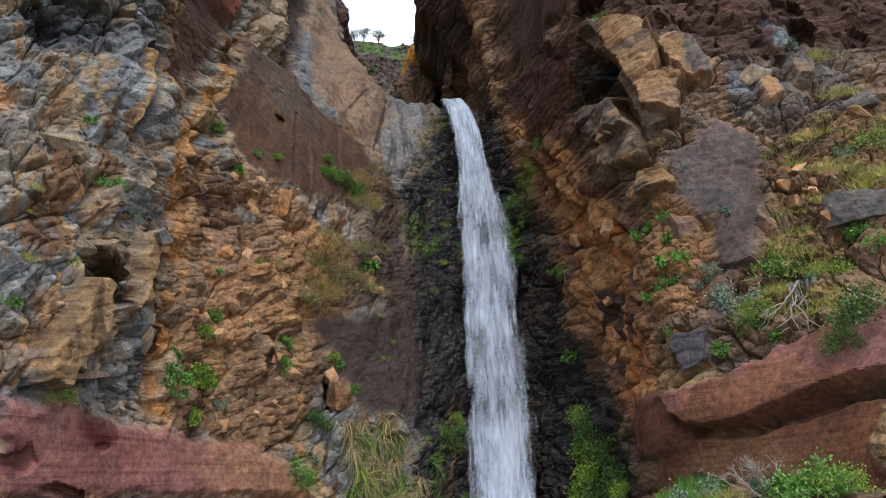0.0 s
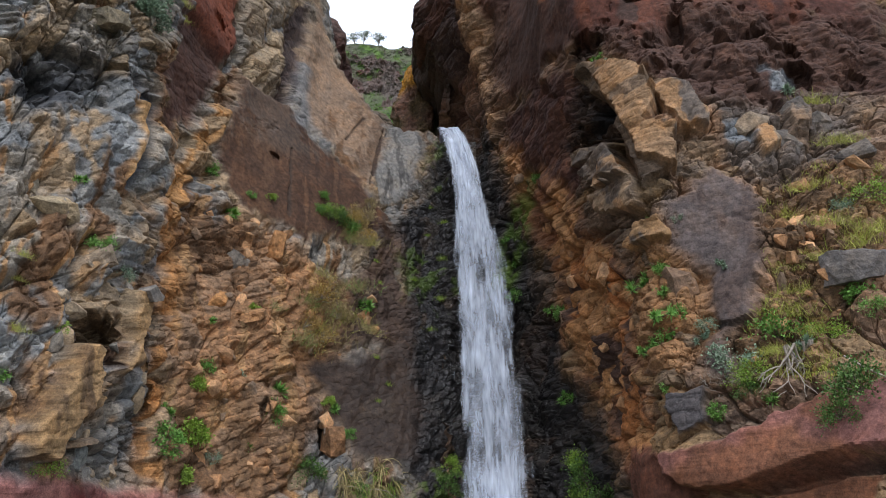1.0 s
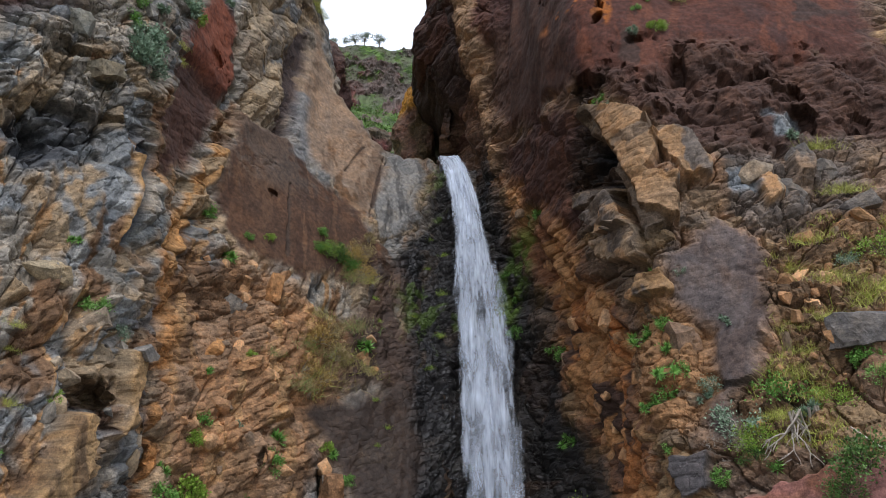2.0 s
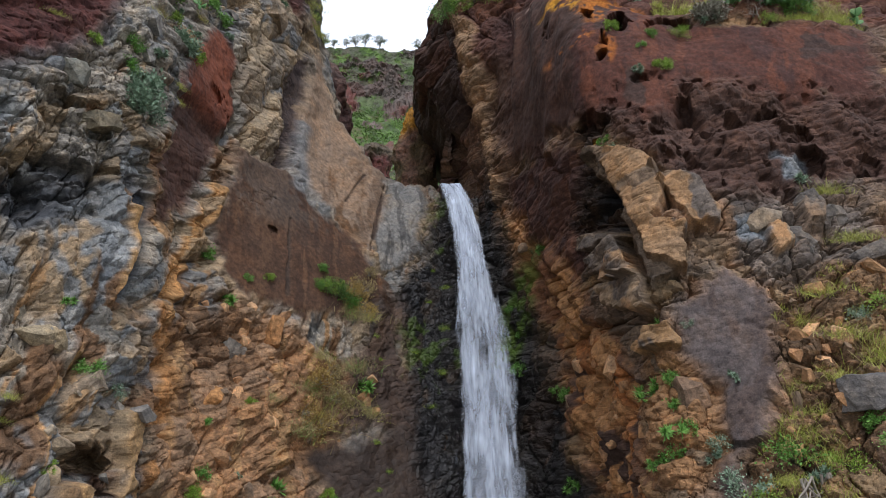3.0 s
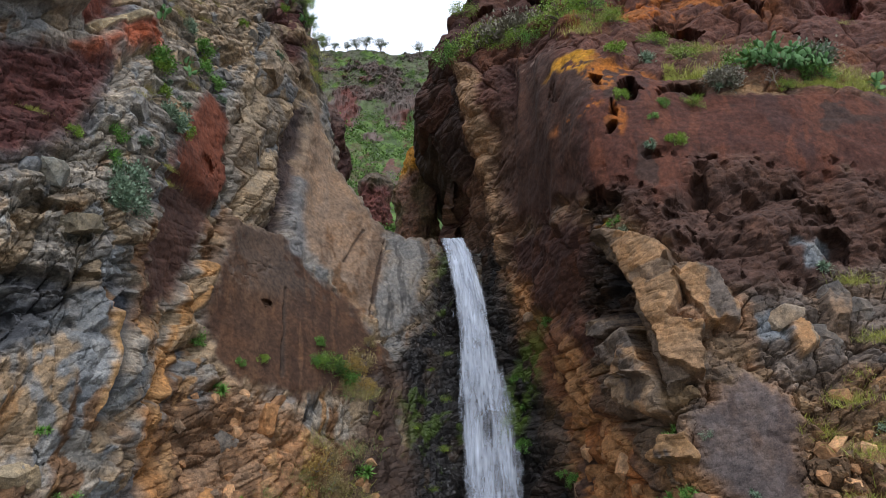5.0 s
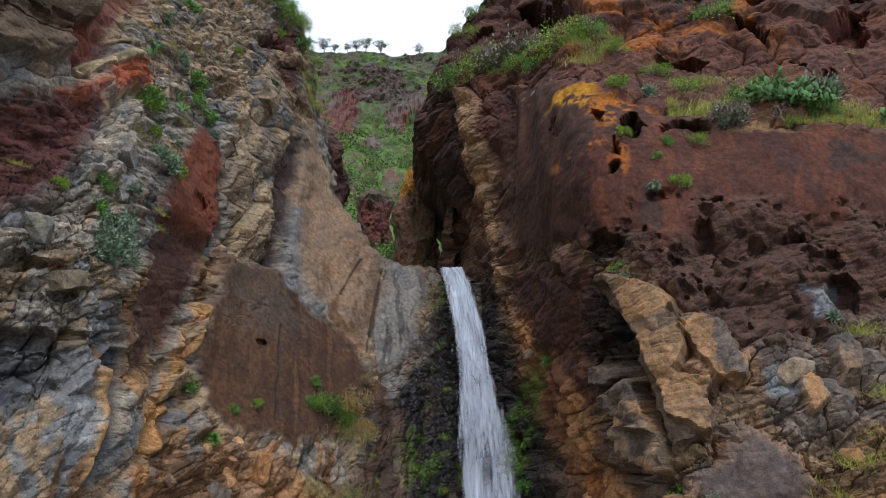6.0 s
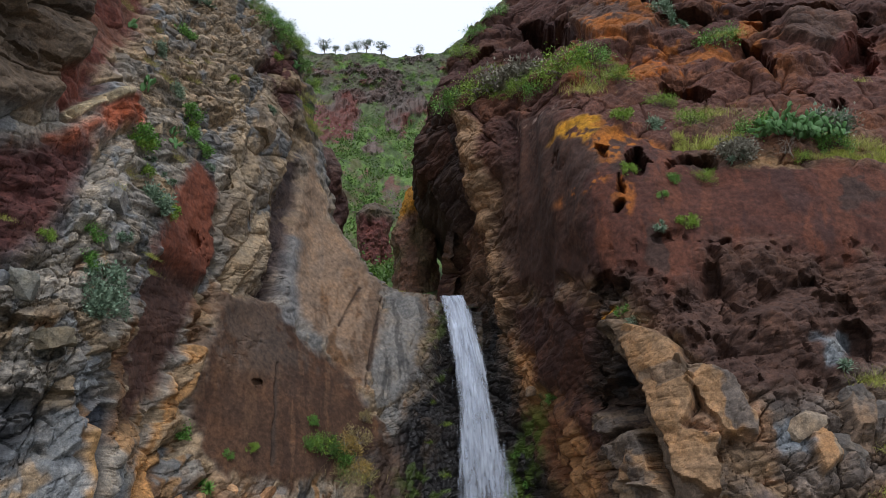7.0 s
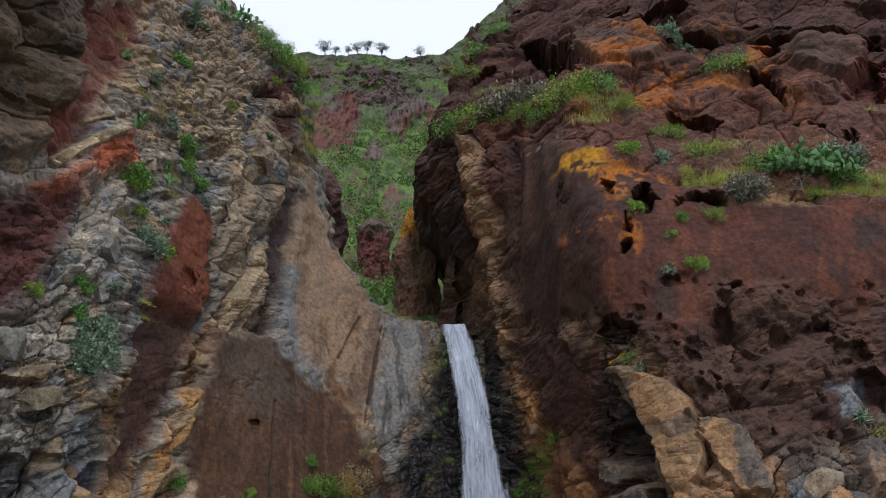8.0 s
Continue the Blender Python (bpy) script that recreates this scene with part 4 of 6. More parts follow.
        f.streaks(tan, (0.13, 0.105, 0.088), 0.7, 1.2, 628, 0.25, 0.55)
    # left side of block A, darkened: it carries painted shade
    f.rock(f.zone(R_BLOCK_A_SHADE, 0.06, 0.1), (0.14, 0.1, 0.07), lift=-0.3)
    f.rock(f.zone(R_BLUE_PATCH, 0.12) + f.zone(R_BLUE_PATCH_B, 0.12), (0.155, 0.168, 0.182), big=0.12, mid=0.05)
    f.slab(R_DARK_SLAB, (0.085, 0.076, 0.076), 0.3, mid=0.02)
    f.rock(1 - smooth(0.01, 0.05, beside(az, z, [(21.4, 8.08), (22.4, 8.05), (23.8, 8.21)]) + 0.04 * f.wob), (0.04, 0.035, 0.034), lift=-0.1)
    f.rock(hollow(az, z, 13.3, 15.6, 0.5, 0.5), (0.16, 0.115, 0.075))
    f.rock(f.zone(R_FOLD, 0.1, 0.2), (0.27, 0.17, 0.1), big=0.1, mid=0.14, lift=0.3, alt=(0.35, 0.23, 0.14))
    # underside of the nose: shade is painted in as dark rock colour
    shy = smooth(0.25, -0.15, (az - np.interp(z, [19, 21, 24, 27, 28], [4.0, 3.2, 1.5, 0.5, -0.6])) * DEG) * smooth(18.5, 19.5, z) * smooth(28.3, 27.5, z)
    f.rock(shy, (0.055, 0.036, 0.031), mid=0.12, alt=(0.1, 0.05, 0.038), share=0.3)
    f.rock(shy * smooth(22.5, 21.0, z), (0.15, 0.088, 0.058), upright=1)
    under = smooth(0.0, 0.5, (np.interp(z, [12, 13, 16.8, 18.8, 21.1, 22.7, 24.9, 26], [6.5, 6.0, 4.1, 3.4, 2.2, 0.2, -2.2, -4]) - az) * DEG)
    f.lift = f.lift - 0.8 * under * smooth(17, 18.5, z) * smooth(25.2, 24.4, z)
    f.rock(f.zone(R_GRASS), (0.17, 0.105, 0.06), big=0.25, mid=0.25, small=0.09)
    f.rock(f.zone(R_BENCH), (0.13, 0.075, 0.05), big=0.2, mid=0.1)
    f.rock(f.zone(R_RECESS), (0.155, 0.068, 0.038), big=0.05, mid=0.01, small=0.004, soft=0.09, lift=-0.12)
    f.rock(f.zone(R_RED_FACET, 0.15, 0.15), (0.13, 0.055, 0.036), big=0.05, mid=0.02, small=0.005, soft=0.08, lift=0.05)
    f.rock(f.zone(R_RED_BAND, 0.1, 0.1), (0.225, 0.105, 0.09), big=0.04, mid=0.01, small=0.004, soft=0.05, lift=0.3)
    f.rock(f.zone(R_RED_BAND, 0.1, 0.1) * smooth(0.0, 0.5, f.wob2 + 0.4 * f.wob + 0.6 * (5.3 + 0.075 * (az - 17) - z)), (0.19, 0.085, 0.05))
    red = np.clip(f.zone(R_RED_BAND, 0.15, 0.2) + f.zone(R_RECESS), 0, 1)
    beds = fbm(f.s * 0.12, 0 * f.s, (z - 0.03 * az) * 3.2, 4, 642, 0.6)
    f.lift = f.lift + red * 0.02 * beds
    f.rock(f.zone(R_RECESS) * smooth(0.1, 0.6, f.wob2 + 0.4 * f.wob), (0.2, 0.105, 0.06))
    f.rock(smooth(3.55, 3.3, z + 0.1 * f.wob) * smooth(16, 18, az), (0.12, 0.075, 0.045), lift=0.9, big=0.1)
    f.rock(f.zone(R_WHITE_CRUST, 0.2) * smooth(0.15, 0.5, f.fine + 0.5 * f.wob), (0.22, 0.15, 0.125))
    for kind in (R_ROOF_A, R_ROOF_B):
        f.slab(kind, (0.085, 0.05, 0.038), 0.45, (0.12, 0.055, 0.036), 0.2, 0.06, 0.1)
    f.rock(f.zone(R_CAVE_C, 0.2), (0.15, 0.06, 0.048), big=0.05, mid=0.02)
    f.streaks(f.zone(R_ROOF_B), (0.26, 0.09, 0.022), 0.9, 0.6, 633, 0.1, 0.5)
    f.rock(f.zone(R_LICHEN, 0.15, 0.5) * smooth(-0.9, -0.3, f.fine + 0.4 * f.wob), LICHEN)
    f.rock(f.zone(R_LICHEN_DUST, 0.3, 0.6) * smooth(-0.1, 0.4, f.fine + 0.6 * f.wob), (0.3, 0.105, 0.018))
    f.rock(f.zone(R_LICHEN_B, 0.3, 0.9) * smooth(-0.2, 0.3, f.fine + f.wob), (0.3, 0.09, 0.018))
    f.streaks(smooth(23.5, 25, z) * smooth(31, 29, z) * smooth(9, 13, az) * smooth(30, 24, az), (0.24, 0.085, 0.024), 1.3, 0.9, 631, 0.3, 0.6)
    f.streaks(smooth(19, 20, z) * smooth(22.6, 21.8, z) * smooth(9.5, 11, az) * smooth(17, 14.5, az), (0.3, 0.1, 0.02), 0.8, 0.8, 632, 0.25, 0.5)
    f.rock(hollow(az, z, 11.5, 20.0, 0.9, 0.35, 10) * smooth(0.0, 0.4, f.fine + f.wob), (0.3, 0.1, 0.02))
    f.rock(hollow(az, z, 14.8, 19.6, 0.3, 0.9) * smooth(0.0, 0.4, f.fine + f.wob), (0.28, 0.09, 0.02))
    f.rock(hollow(az, z, 12.9, 16.15, 0.4, 0.35) * smooth(-0.2, 0.3, f.fine), (0.4, 0.19, 0.02))
    for mouth, depth in ((R_CAVE_A, 2.6), (R_CAVE_B, 2.0), (R_CAVE_C, 1.3), (R_CAVE_D, 0.9), (R_CAVE_E, 1.2), (R_CAVE_F, 1.0), (R_CAVE_G, 0.7), (R_CAVE_H, 0.7), (R_CAVE_I, 0.5), (R_CAVE_J, 0.3),
                         (R_CAVE_K, 1.4), (R_CAVE_L, 0.9), (R_CAVE_M, 1.2), (R_CAVE_N, 0.7), (R_CAVE_O, 0.8), (R_CAVE_P, 0.9), (R_POCKET_A, 0.5), (R_POCKET_B, 0.35), (R_POCKET_C, 0.4), (R_POCKET_D, 0.5),
                         (R_POCKET_E, 0.6), (R_POCKET_F, 0.5), (R_POCKET_G, 0.6), (R_POCKET_H, 0.3)):
        f.pit(mouth, depth, 0.3 if depth > 1.1 else 0.14)
    for a0, z0, w, h, d, turn in [(21.0, 28.9, 1.1, 0.3, 0.9, 0), (31.5, 29.0, 1.0, 0.45, 1.2, 0), (26.5, 28.6, 0.8, 0.25, 1.0, 0), (13.0, 32.2, 0.8, 0.3, 0.8, 0), (26.0, 29.6, 0.7, 0.22, 0.8, 0),
                                  (19.0, 24.6, 0.5, 0.16, 0.5, -10), (28.6, 23.9, 0.3, 0.2, 0.5, 0), (17.1, 18.1, 0.3, 0.2, 0.3, 0), (16.0, 12.6, 0.12, 0.8, 0.6, 25), (12.2, 14.3, 0.4, 0.5, 0.5, 0)]:
        f.cave(a0, z0, w, h, d, turn)
    edge_line = [(17.6, 4.75), (17.9, 4.55), (19.5, 4.5), (21.2, 4.55), (22.6, 4.62), (24.5, 4.8), (27, 5.02), (29.7, 5.15), (33, 5.25)]
    f.lift = f.lift - 0.45 * (1 - smooth(0.03, 0.2, beside(az, z, edge_line) + 0.04 * f.wob))
    # gas pockets in the cinder and tuff
    for size, share, depth, seed in ((0.6, 0.1, 0.26, 501), (0.26, 0.14, 0.13, 511)):
        pits, rnd = f.speckle(np.clip(f.zone(R_CINDER, 0.5) + 0.35 * smooth(23, 25, z) * smooth(11, 14, az), 0, 1), size, share, seed)
        f.lift = f.lift - depth * pits
    damp = hollow(az, z, 5.6, 12.2, 0.5, 3.0, -12)
    f.moss = damp * smooth(-0.2, 0.3, 0.6 * f.wob2 + 0.7 * f.wob + 0.6 * f.fine) * 0.75
    base = place(f.az, f.z, f.r)
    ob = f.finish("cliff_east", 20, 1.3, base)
    return f, tagged(ob, "dark red-brown tuff cliff with tan basalt blocks and small caves", "cliff", kind="structure")


WEST, cliff_west = western_cliff()
EAST, cliff_east = eastern_cliff()


# ---- ground, gorge and far hillside ----
def ground_sheet():
    n = 90
    d = np.concatenate([np.linspace(0, 40, 60), np.geomspace(42, 3000, 30)])[:, None]
    a = np.linspace(0, 2 * math.pi, n)[None]
    x, y = d * np.sin(a), d * np.cos(a)
    x, y = x + 0 * a, y + 0 * a
    z = 0.25 * fbm(x * 0.3, y * 0.3, 0 * x, 4, 5) * smooth(60, 20, d) - 0.15
    tint = blend(np.ones((*x.shape, 3)) * np.array((0.11, 0.1, 0.09)), smooth(0, 0.6, fbm(x * 0.1, y * 0.1, 0 * x, 3, 8)), (0.07, 0.09, 0.04))
    ob = sheet("ground", np.stack([x, y, z], -1)[:, ::-1], {"tint": tint[:, ::-1], "wet": 0 * x, "moss": 0 * x, "chips": 0 * x + 0.5}, ROCK)
    return tagged(ob, "dark gravel and soil at the cliff's foot", "ground", kind="structure")


VALLEY = [(30.5, 18.8), (33, 19.6), (45, 24.0), (60, 31), (80, 44), (150, 79), (300, 150), (420, 215), (450, 248), (480, 297), (520, 307), (900, 308)]


def hill_height(x, y):
    z = np.interp(y, *np.array(VALLEY).T)
    z = z + smooth(32, 60, y) * (1 - 0.8 * smooth(70, 200, y)) * np.clip(np.abs(x + 0.07 * y) - 0.02 * y - 0.5, 0, None) * 0.6
    z = z + smooth(60, 150, y) * np.clip(x + 0.01 * y, 0, None) * 0.9
    a, d = x / y, np.log(y)
    z = z + smooth(400, 475, y) * np.interp(a, [-0.26, -0.2, -0.16, -0.09, -0.03, 0.03], [-6, -2, 2, 6, 4.5, 0])
    calm = 1 - 0.7 * smooth(430, 485, y)
    return z + fbm(a * 14, d * 7, 0 * x, 4, 61, 0.5) * 0.03 * np.clip(y - 40, 0, 400) * calm


def hill_marks(x, y, z):
    """Bearing and steepness seen from the clearing: the hillside's patches and crags are spread over these."""
    return x / y * 60, (z - 10) / y * 75


def crags(x, y, z):
    """Where bare rock breaks through the green, 0 to 1."""
    a, e = hill_marks(x, y, z)
    return smooth(0.05, 0.3, fbm(a * 0.45 + 3, e * 0.6, 0 * x, 5, 91, 0.55)) * smooth(50, 95, y)


def hillside():
    y = np.concatenate([np.linspace(30.5, 90, 150), np.geomspace(90.5, 440, 330), np.linspace(440.3, 500, 140), np.geomspace(501, 900, 30)])[:, None]
    a = np.radians(np.concatenate([np.linspace(-30, -12.2, 40), np.linspace(-12, 7, 250), np.linspace(7.2, 30, 40)]))[None]
    x, y = y * np.tan(a), y + 0 * a
    z = hill_height(x, y)
    crag = crags(x, y, z)
    a, e = hill_marks(x, y, z)
    lump = fbm(a * 1.3, e * 1.3, 0 * x, 5, 93, 0.6)
    out = (0.004 * lump + crag * (0.006 + 0.005 * fbm(a * 3, e * 2.2, 0 * x, 4, 94, 0.6))) * np.clip(y - 40, 0, 450)
    tint = np.ones((*x.shape, 3)) * np.array((0.1, 0.175, 0.042))
    tint = blend(tint, smooth(-0.2, 0.3, fbm(a * 1.8 + e * 0.7, e * 1.6, 0 * x, 5, 95, 0.6)), (0.055, 0.088, 0.03))
    tint = blend(tint, 0.6 * smooth(0.05, 0.4, fbm(a * 0.9 + 9, e * 1.1, 0 * x, 5, 97, 0.6)), (0.1, 0.066, 0.042))
    tint = blend(tint, crag, (0.14, 0.105, 0.094))
    tint = blend(tint, crag * smooth(-0.1, 0.2, fbm(a * 0.35, e * 0.35, 0 * x, 3, 99)), (0.14, 0.056, 0.047))
    # bare ridge rock, greyed with distance: a little haze is put into the tint
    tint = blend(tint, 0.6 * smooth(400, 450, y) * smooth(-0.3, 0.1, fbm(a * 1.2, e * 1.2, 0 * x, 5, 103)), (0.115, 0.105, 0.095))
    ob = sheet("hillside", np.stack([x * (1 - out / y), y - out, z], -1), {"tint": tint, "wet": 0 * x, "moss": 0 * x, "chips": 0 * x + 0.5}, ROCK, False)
    return tagged(ob, "steep green far hillside with red-brown crags", "hillside", kind="structure")


ground_sheet()
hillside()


# ---- the waterfall ----
def water_material():
    m, n, l, p = material("falling_water")
    where, edge = n.new("ShaderNodeAttribute"), n.new("ShaderNodeAttribute")
    where.attribute_name, edge.attribute_name = "flow", "body"
    sums = edge.outputs["Fac"]
    for stretch, weight in (((1.5, 0.22, 1), 1.2), ((4.5, 0.6, 1), 1.0), ((13, 2.4, 1), 0.6)):
        vector = n.new("ShaderNodeVectorMath")
        vector.operation = "MULTIPLY"
        vector.inputs[1].default_value = stretch
        l.new(where.outputs["Vector"], vector.inputs[0])
        streak = noise_node(n, l, 1.0, 3, 0.55, vector.outputs["Vector"])
        level, fac = n.new("ShaderNodeMath"), n.new("ShaderNodeMath")
        level.operation, fac.operation = "SUBTRACT", "MULTIPLY_ADD"
        level.inputs[1].default_value, fac.inputs[1].default_value = 0.5, weight
        l.new(streak.outputs["Fac"], level.inputs[0])
        l.new(level.outputs["Value"], fac.inputs[0])
        l.new(sums, fac.inputs[2])
        sums = fac.outputs["Value"]
    cut = n.new("ShaderNodeMapRange")
    cut.inputs["From Min"].default_value, cut.inputs["From Max"].default_value = 0.0, 1.0
    l.new(sums, cut.inputs["Value"])
    l.new(cut.outputs["Result"], p.inputs["Alpha"])
    p.inputs["Base Color"].default_value = (0.62, 0.685, 0.8, 1)
    p.inputs["Roughness"].default_value = 0.6
    p.inputs["Specular IOR Level"].default_value = 0.2
    return m


WATER = water_material()
# the fall's line: height, bearing, width
FALL = [(19.5, 0.45, 0.95), (18.6, 0.8, 1.0), (16.0, 1.95, 1.2), (14.2, 2.45, 1.5), (11.5, 3.05, 2.05), (9.7, 3.4, 2.45), (8.5, 3.7, 2.45), (6.8, 4.05, 2.3), (5.3, 4.35, 1.9), (2.9, 4.55, 1.75), (0.0, 4.65, 1.75)]


def waterfall():
    thing = tagged(new("waterfall"), "white waterfall dropping in streaks over wet black rock", "waterfall")
    k = np.array(FALL)[::-1]
    z = np.concatenate([np.linspace(0, 18.9, 430), np.linspace(18.92, 19.2, 25)])[:, None]
    az, w = [np.interp(z, k[:, 0], k[:, i]) for i in (1, 2)]
    wall = np.minimum(radius(az, z, LEFT_AZ, LEFT_Z, LEFT_R), radius(az, z, RIGHT_AZ, RIGHT_Z, RIGHT_R)) + 0.25
    for i in range(3):
        wall[2:-2] = (wall[:-4] + wall[1:-3] + wall[2:-2] + wall[3:-1] + wall[4:]) / 5
    r = np.minimum(wall - 0.75 * smooth(18.9, 17.2, z) - 0.15, 29.3) + 2.6 * smooth(18.85, 19.2, z)
    for layer in range(4):
        u = np.linspace(-1, 1, 72)[None]
        wide = w * (1.45, 1.2, 1.05, 0.9)[layer] * (1 + 0.06 * value_noise(z * 0.8, 0 * z, 0 * z, 50 + layer))
        x = r * np.sin(np.radians(az)) + u * wide * 0.5 + 0.1 * value_noise(z * 0.5, u * 1.0 + 0 * z, 0 * u + 0 * z, 4 + layer)
        puff = fbm(u * 2.2 + layer * 3 + 0 * z, z * 0.6 + 0 * u, 0 * u + 0 * z, 4, 177 + layer)
        strand = fbm(u * 6 + layer * 3 + 0 * z, z * 0.25 + 0 * u, 0 * u + 0 * z, 4, 77 + layer)
        bulge = 0.3 * np.sqrt(np.clip(1 - u * u, 0, 1)) + 0.1 * layer
        y = r * np.cos(np.radians(az)) - bulge * smooth(19.2, 18.2, z) - 0.05 * strand - 0.1 * puff + 0 * u
        flow = np.stack([x * 1.0 + layer * 5, z + 0 * u + 0.3 * puff, 0 * x + layer], -1)
        thin = smooth(14.5, 10.5, z)
        body = (0.06, 0.24, 0.34, 0.36)[layer] - 0.1 * thin * (layer > 0) + 0.25 * smooth(13, 18, z) + 0.12 * strand + 0.2 * puff
        body = body + 0.3 * np.exp(-((z - 8.35 - 0.3 * u) / 0.28) ** 2) * smooth(0.1, -0.5, u) * (layer > 1) + 0.25 * smooth(8.4, 7.4, z) * smooth(5.6, 7.0, z) * smooth(-0.2, -0.7, u) * (layer > 1) + 0.18 * smooth(5.6, 4.6, z)
        body = body - (0.35 if layer else 0.25) * smooth(0.25, 0.9, np.abs(u)) - 0.7 * smooth(0.6, 1.0, np.abs(u))
        sheet_ob = sheet("water_sheet", np.stack([x, y, z + 0 * u], -1), {"flow": flow, "body": body}, WATER)
        sheet_ob.parent = thing
    return thing


waterfall()


# ---- shaped rocks ----
def hull_rock(name, size, tint, seed, parent=None, m=None, cuts=3, rough=0.05):
    """An angular block: the hull of random points in a box of that size, cut finer and roughened."""
    rng = random.Random(seed)
    bm = bmesh.new()
    for _ in range(22):
        q = [rng.uniform(-1, 1) for _ in range(3)]
        k = max(abs(c) for c in q)
        q = [c / k * rng.uniform(0.78, 1.0) for c in q]
        bm.verts.new([c * s * 0.5 for c, s in zip(q, size)])
    made = bmesh.ops.convex_hull(bm, input=bm.verts)
    bmesh.ops.delete(bm, geom=[g for g in made["geom_interior"] if isinstance(g, bmesh.types.BMVert)], context="VERTS")
    bmesh.ops.triangulate(bm, faces=bm.faces)
    for _ in range(cuts):
        bmesh.ops.subdivide_edges(bm, edges=[e for e in bm.edges if e.calc_length() > 0.12], cuts=1, use_grid_fill=True)
        bmesh.ops.triangulate(bm, faces=bm.faces)
    bm.normal_update()
    for v in bm.verts:
        p = v.co * 2.2 + Vector((seed, seed * 0.7, 0))
        v.co += v.normal * (noise.fractal(p, 1.0, 2.0, 4) * rough + noise.cell(v.co * 2.6 + Vector((seed, 0, 0))) * rough * 0.7)
    me = bpy.data.meshes.new(name)
    bm.to_mesh(me)
    bm.free()
    n = len(me.vertices)
    co = np.zeros(n * 3, np.float32)
    me.vertices.foreach_get("co", co)
    co = co.reshape(-1, 3)
    var = 1 + 0.35 * fbm(co[:, 0] * 2 + seed, co[:, 1] * 2, co[:, 2] * 2, 3, seed)
    colours = np.concatenate([np.asarray(tint)[None] * var[:, None], np.ones((n, 1))], 1).astype(np.float32)
    me.attributes.new("tint", "FLOAT_COLOR", "POINT").data.foreach_set("color", colours.reshape(-1))
    me.attributes.new("chips", "FLOAT", "POINT").data.foreach_set("value", np.full(n, 0.3, np.float32))
    me.materials.append(ROCK)
    ob = new(name, me)
    ob.parent = parent
    if m is not None:
        ob.matrix_basis = m
    return ob


def set_in(face, az, z, out, turn, size, tint, seed, rough=0.05):
    """A block standing out of a cliff at a bearing and height; turn: degrees that it leans in the face."""
    p, n = face.spot(az, z)
    a = math.atan2(n.x, -n.y)
    m = Matrix.Translation(p + Vector((math.sin(a), -math.cos(a), 0)) * out) @ Matrix.Rotation(a, 4, "Z") @ Matrix.Rotation(radians(turn), 4, "Y")
    owner = cliff_east if face is EAST else cliff_west
    return hull_rock("rock_block", size, tint, seed, owner, m, 4, rough)


UMBER, SLATE = (0.18, 0.117, 0.078), (0.125, 0.112, 0.102)
for az, z, out, turn, size, tint, seed in [
        (19.9, 8.9, -0.3, -5, (1.0, 0.8, 1.6), UMBER, 18),
        (17.0, 6.6, -0.1, 6, (0.6, 0.6, 1.4), (0.27, 0.16, 0.085), 19), (27.6, 12.9, -0.3, 20, (1.0, 0.8, 0.6), SLATE, 21),
        (30.3, 13.6, -0.3, -15, (1.1, 0.8, 0.7), SLATE, 22), (30.7, 8.9, -0.15, 5, (1.3, 0.9, 0.9), (0.13, 0.12, 0.115), 23), (25.2, 13.4, -0.05, 60, (0.5, 0.6, 1.1), (0.24, 0.19, 0.14), 24),
        (32.0, 12.4, -0.1, -30, (0.9, 0.7, 0.6), SLATE, 25), (28.8, 14.0, -0.1, 40, (0.6, 0.6, 0.8), SLATE, 26), (11.4, 8.6, -0.1, 5, (0.5, 0.5, 1.2), (0.3, 0.15, 0.06), 27)]:
    set_in(EAST, az, z, out, turn, size, tint, seed)
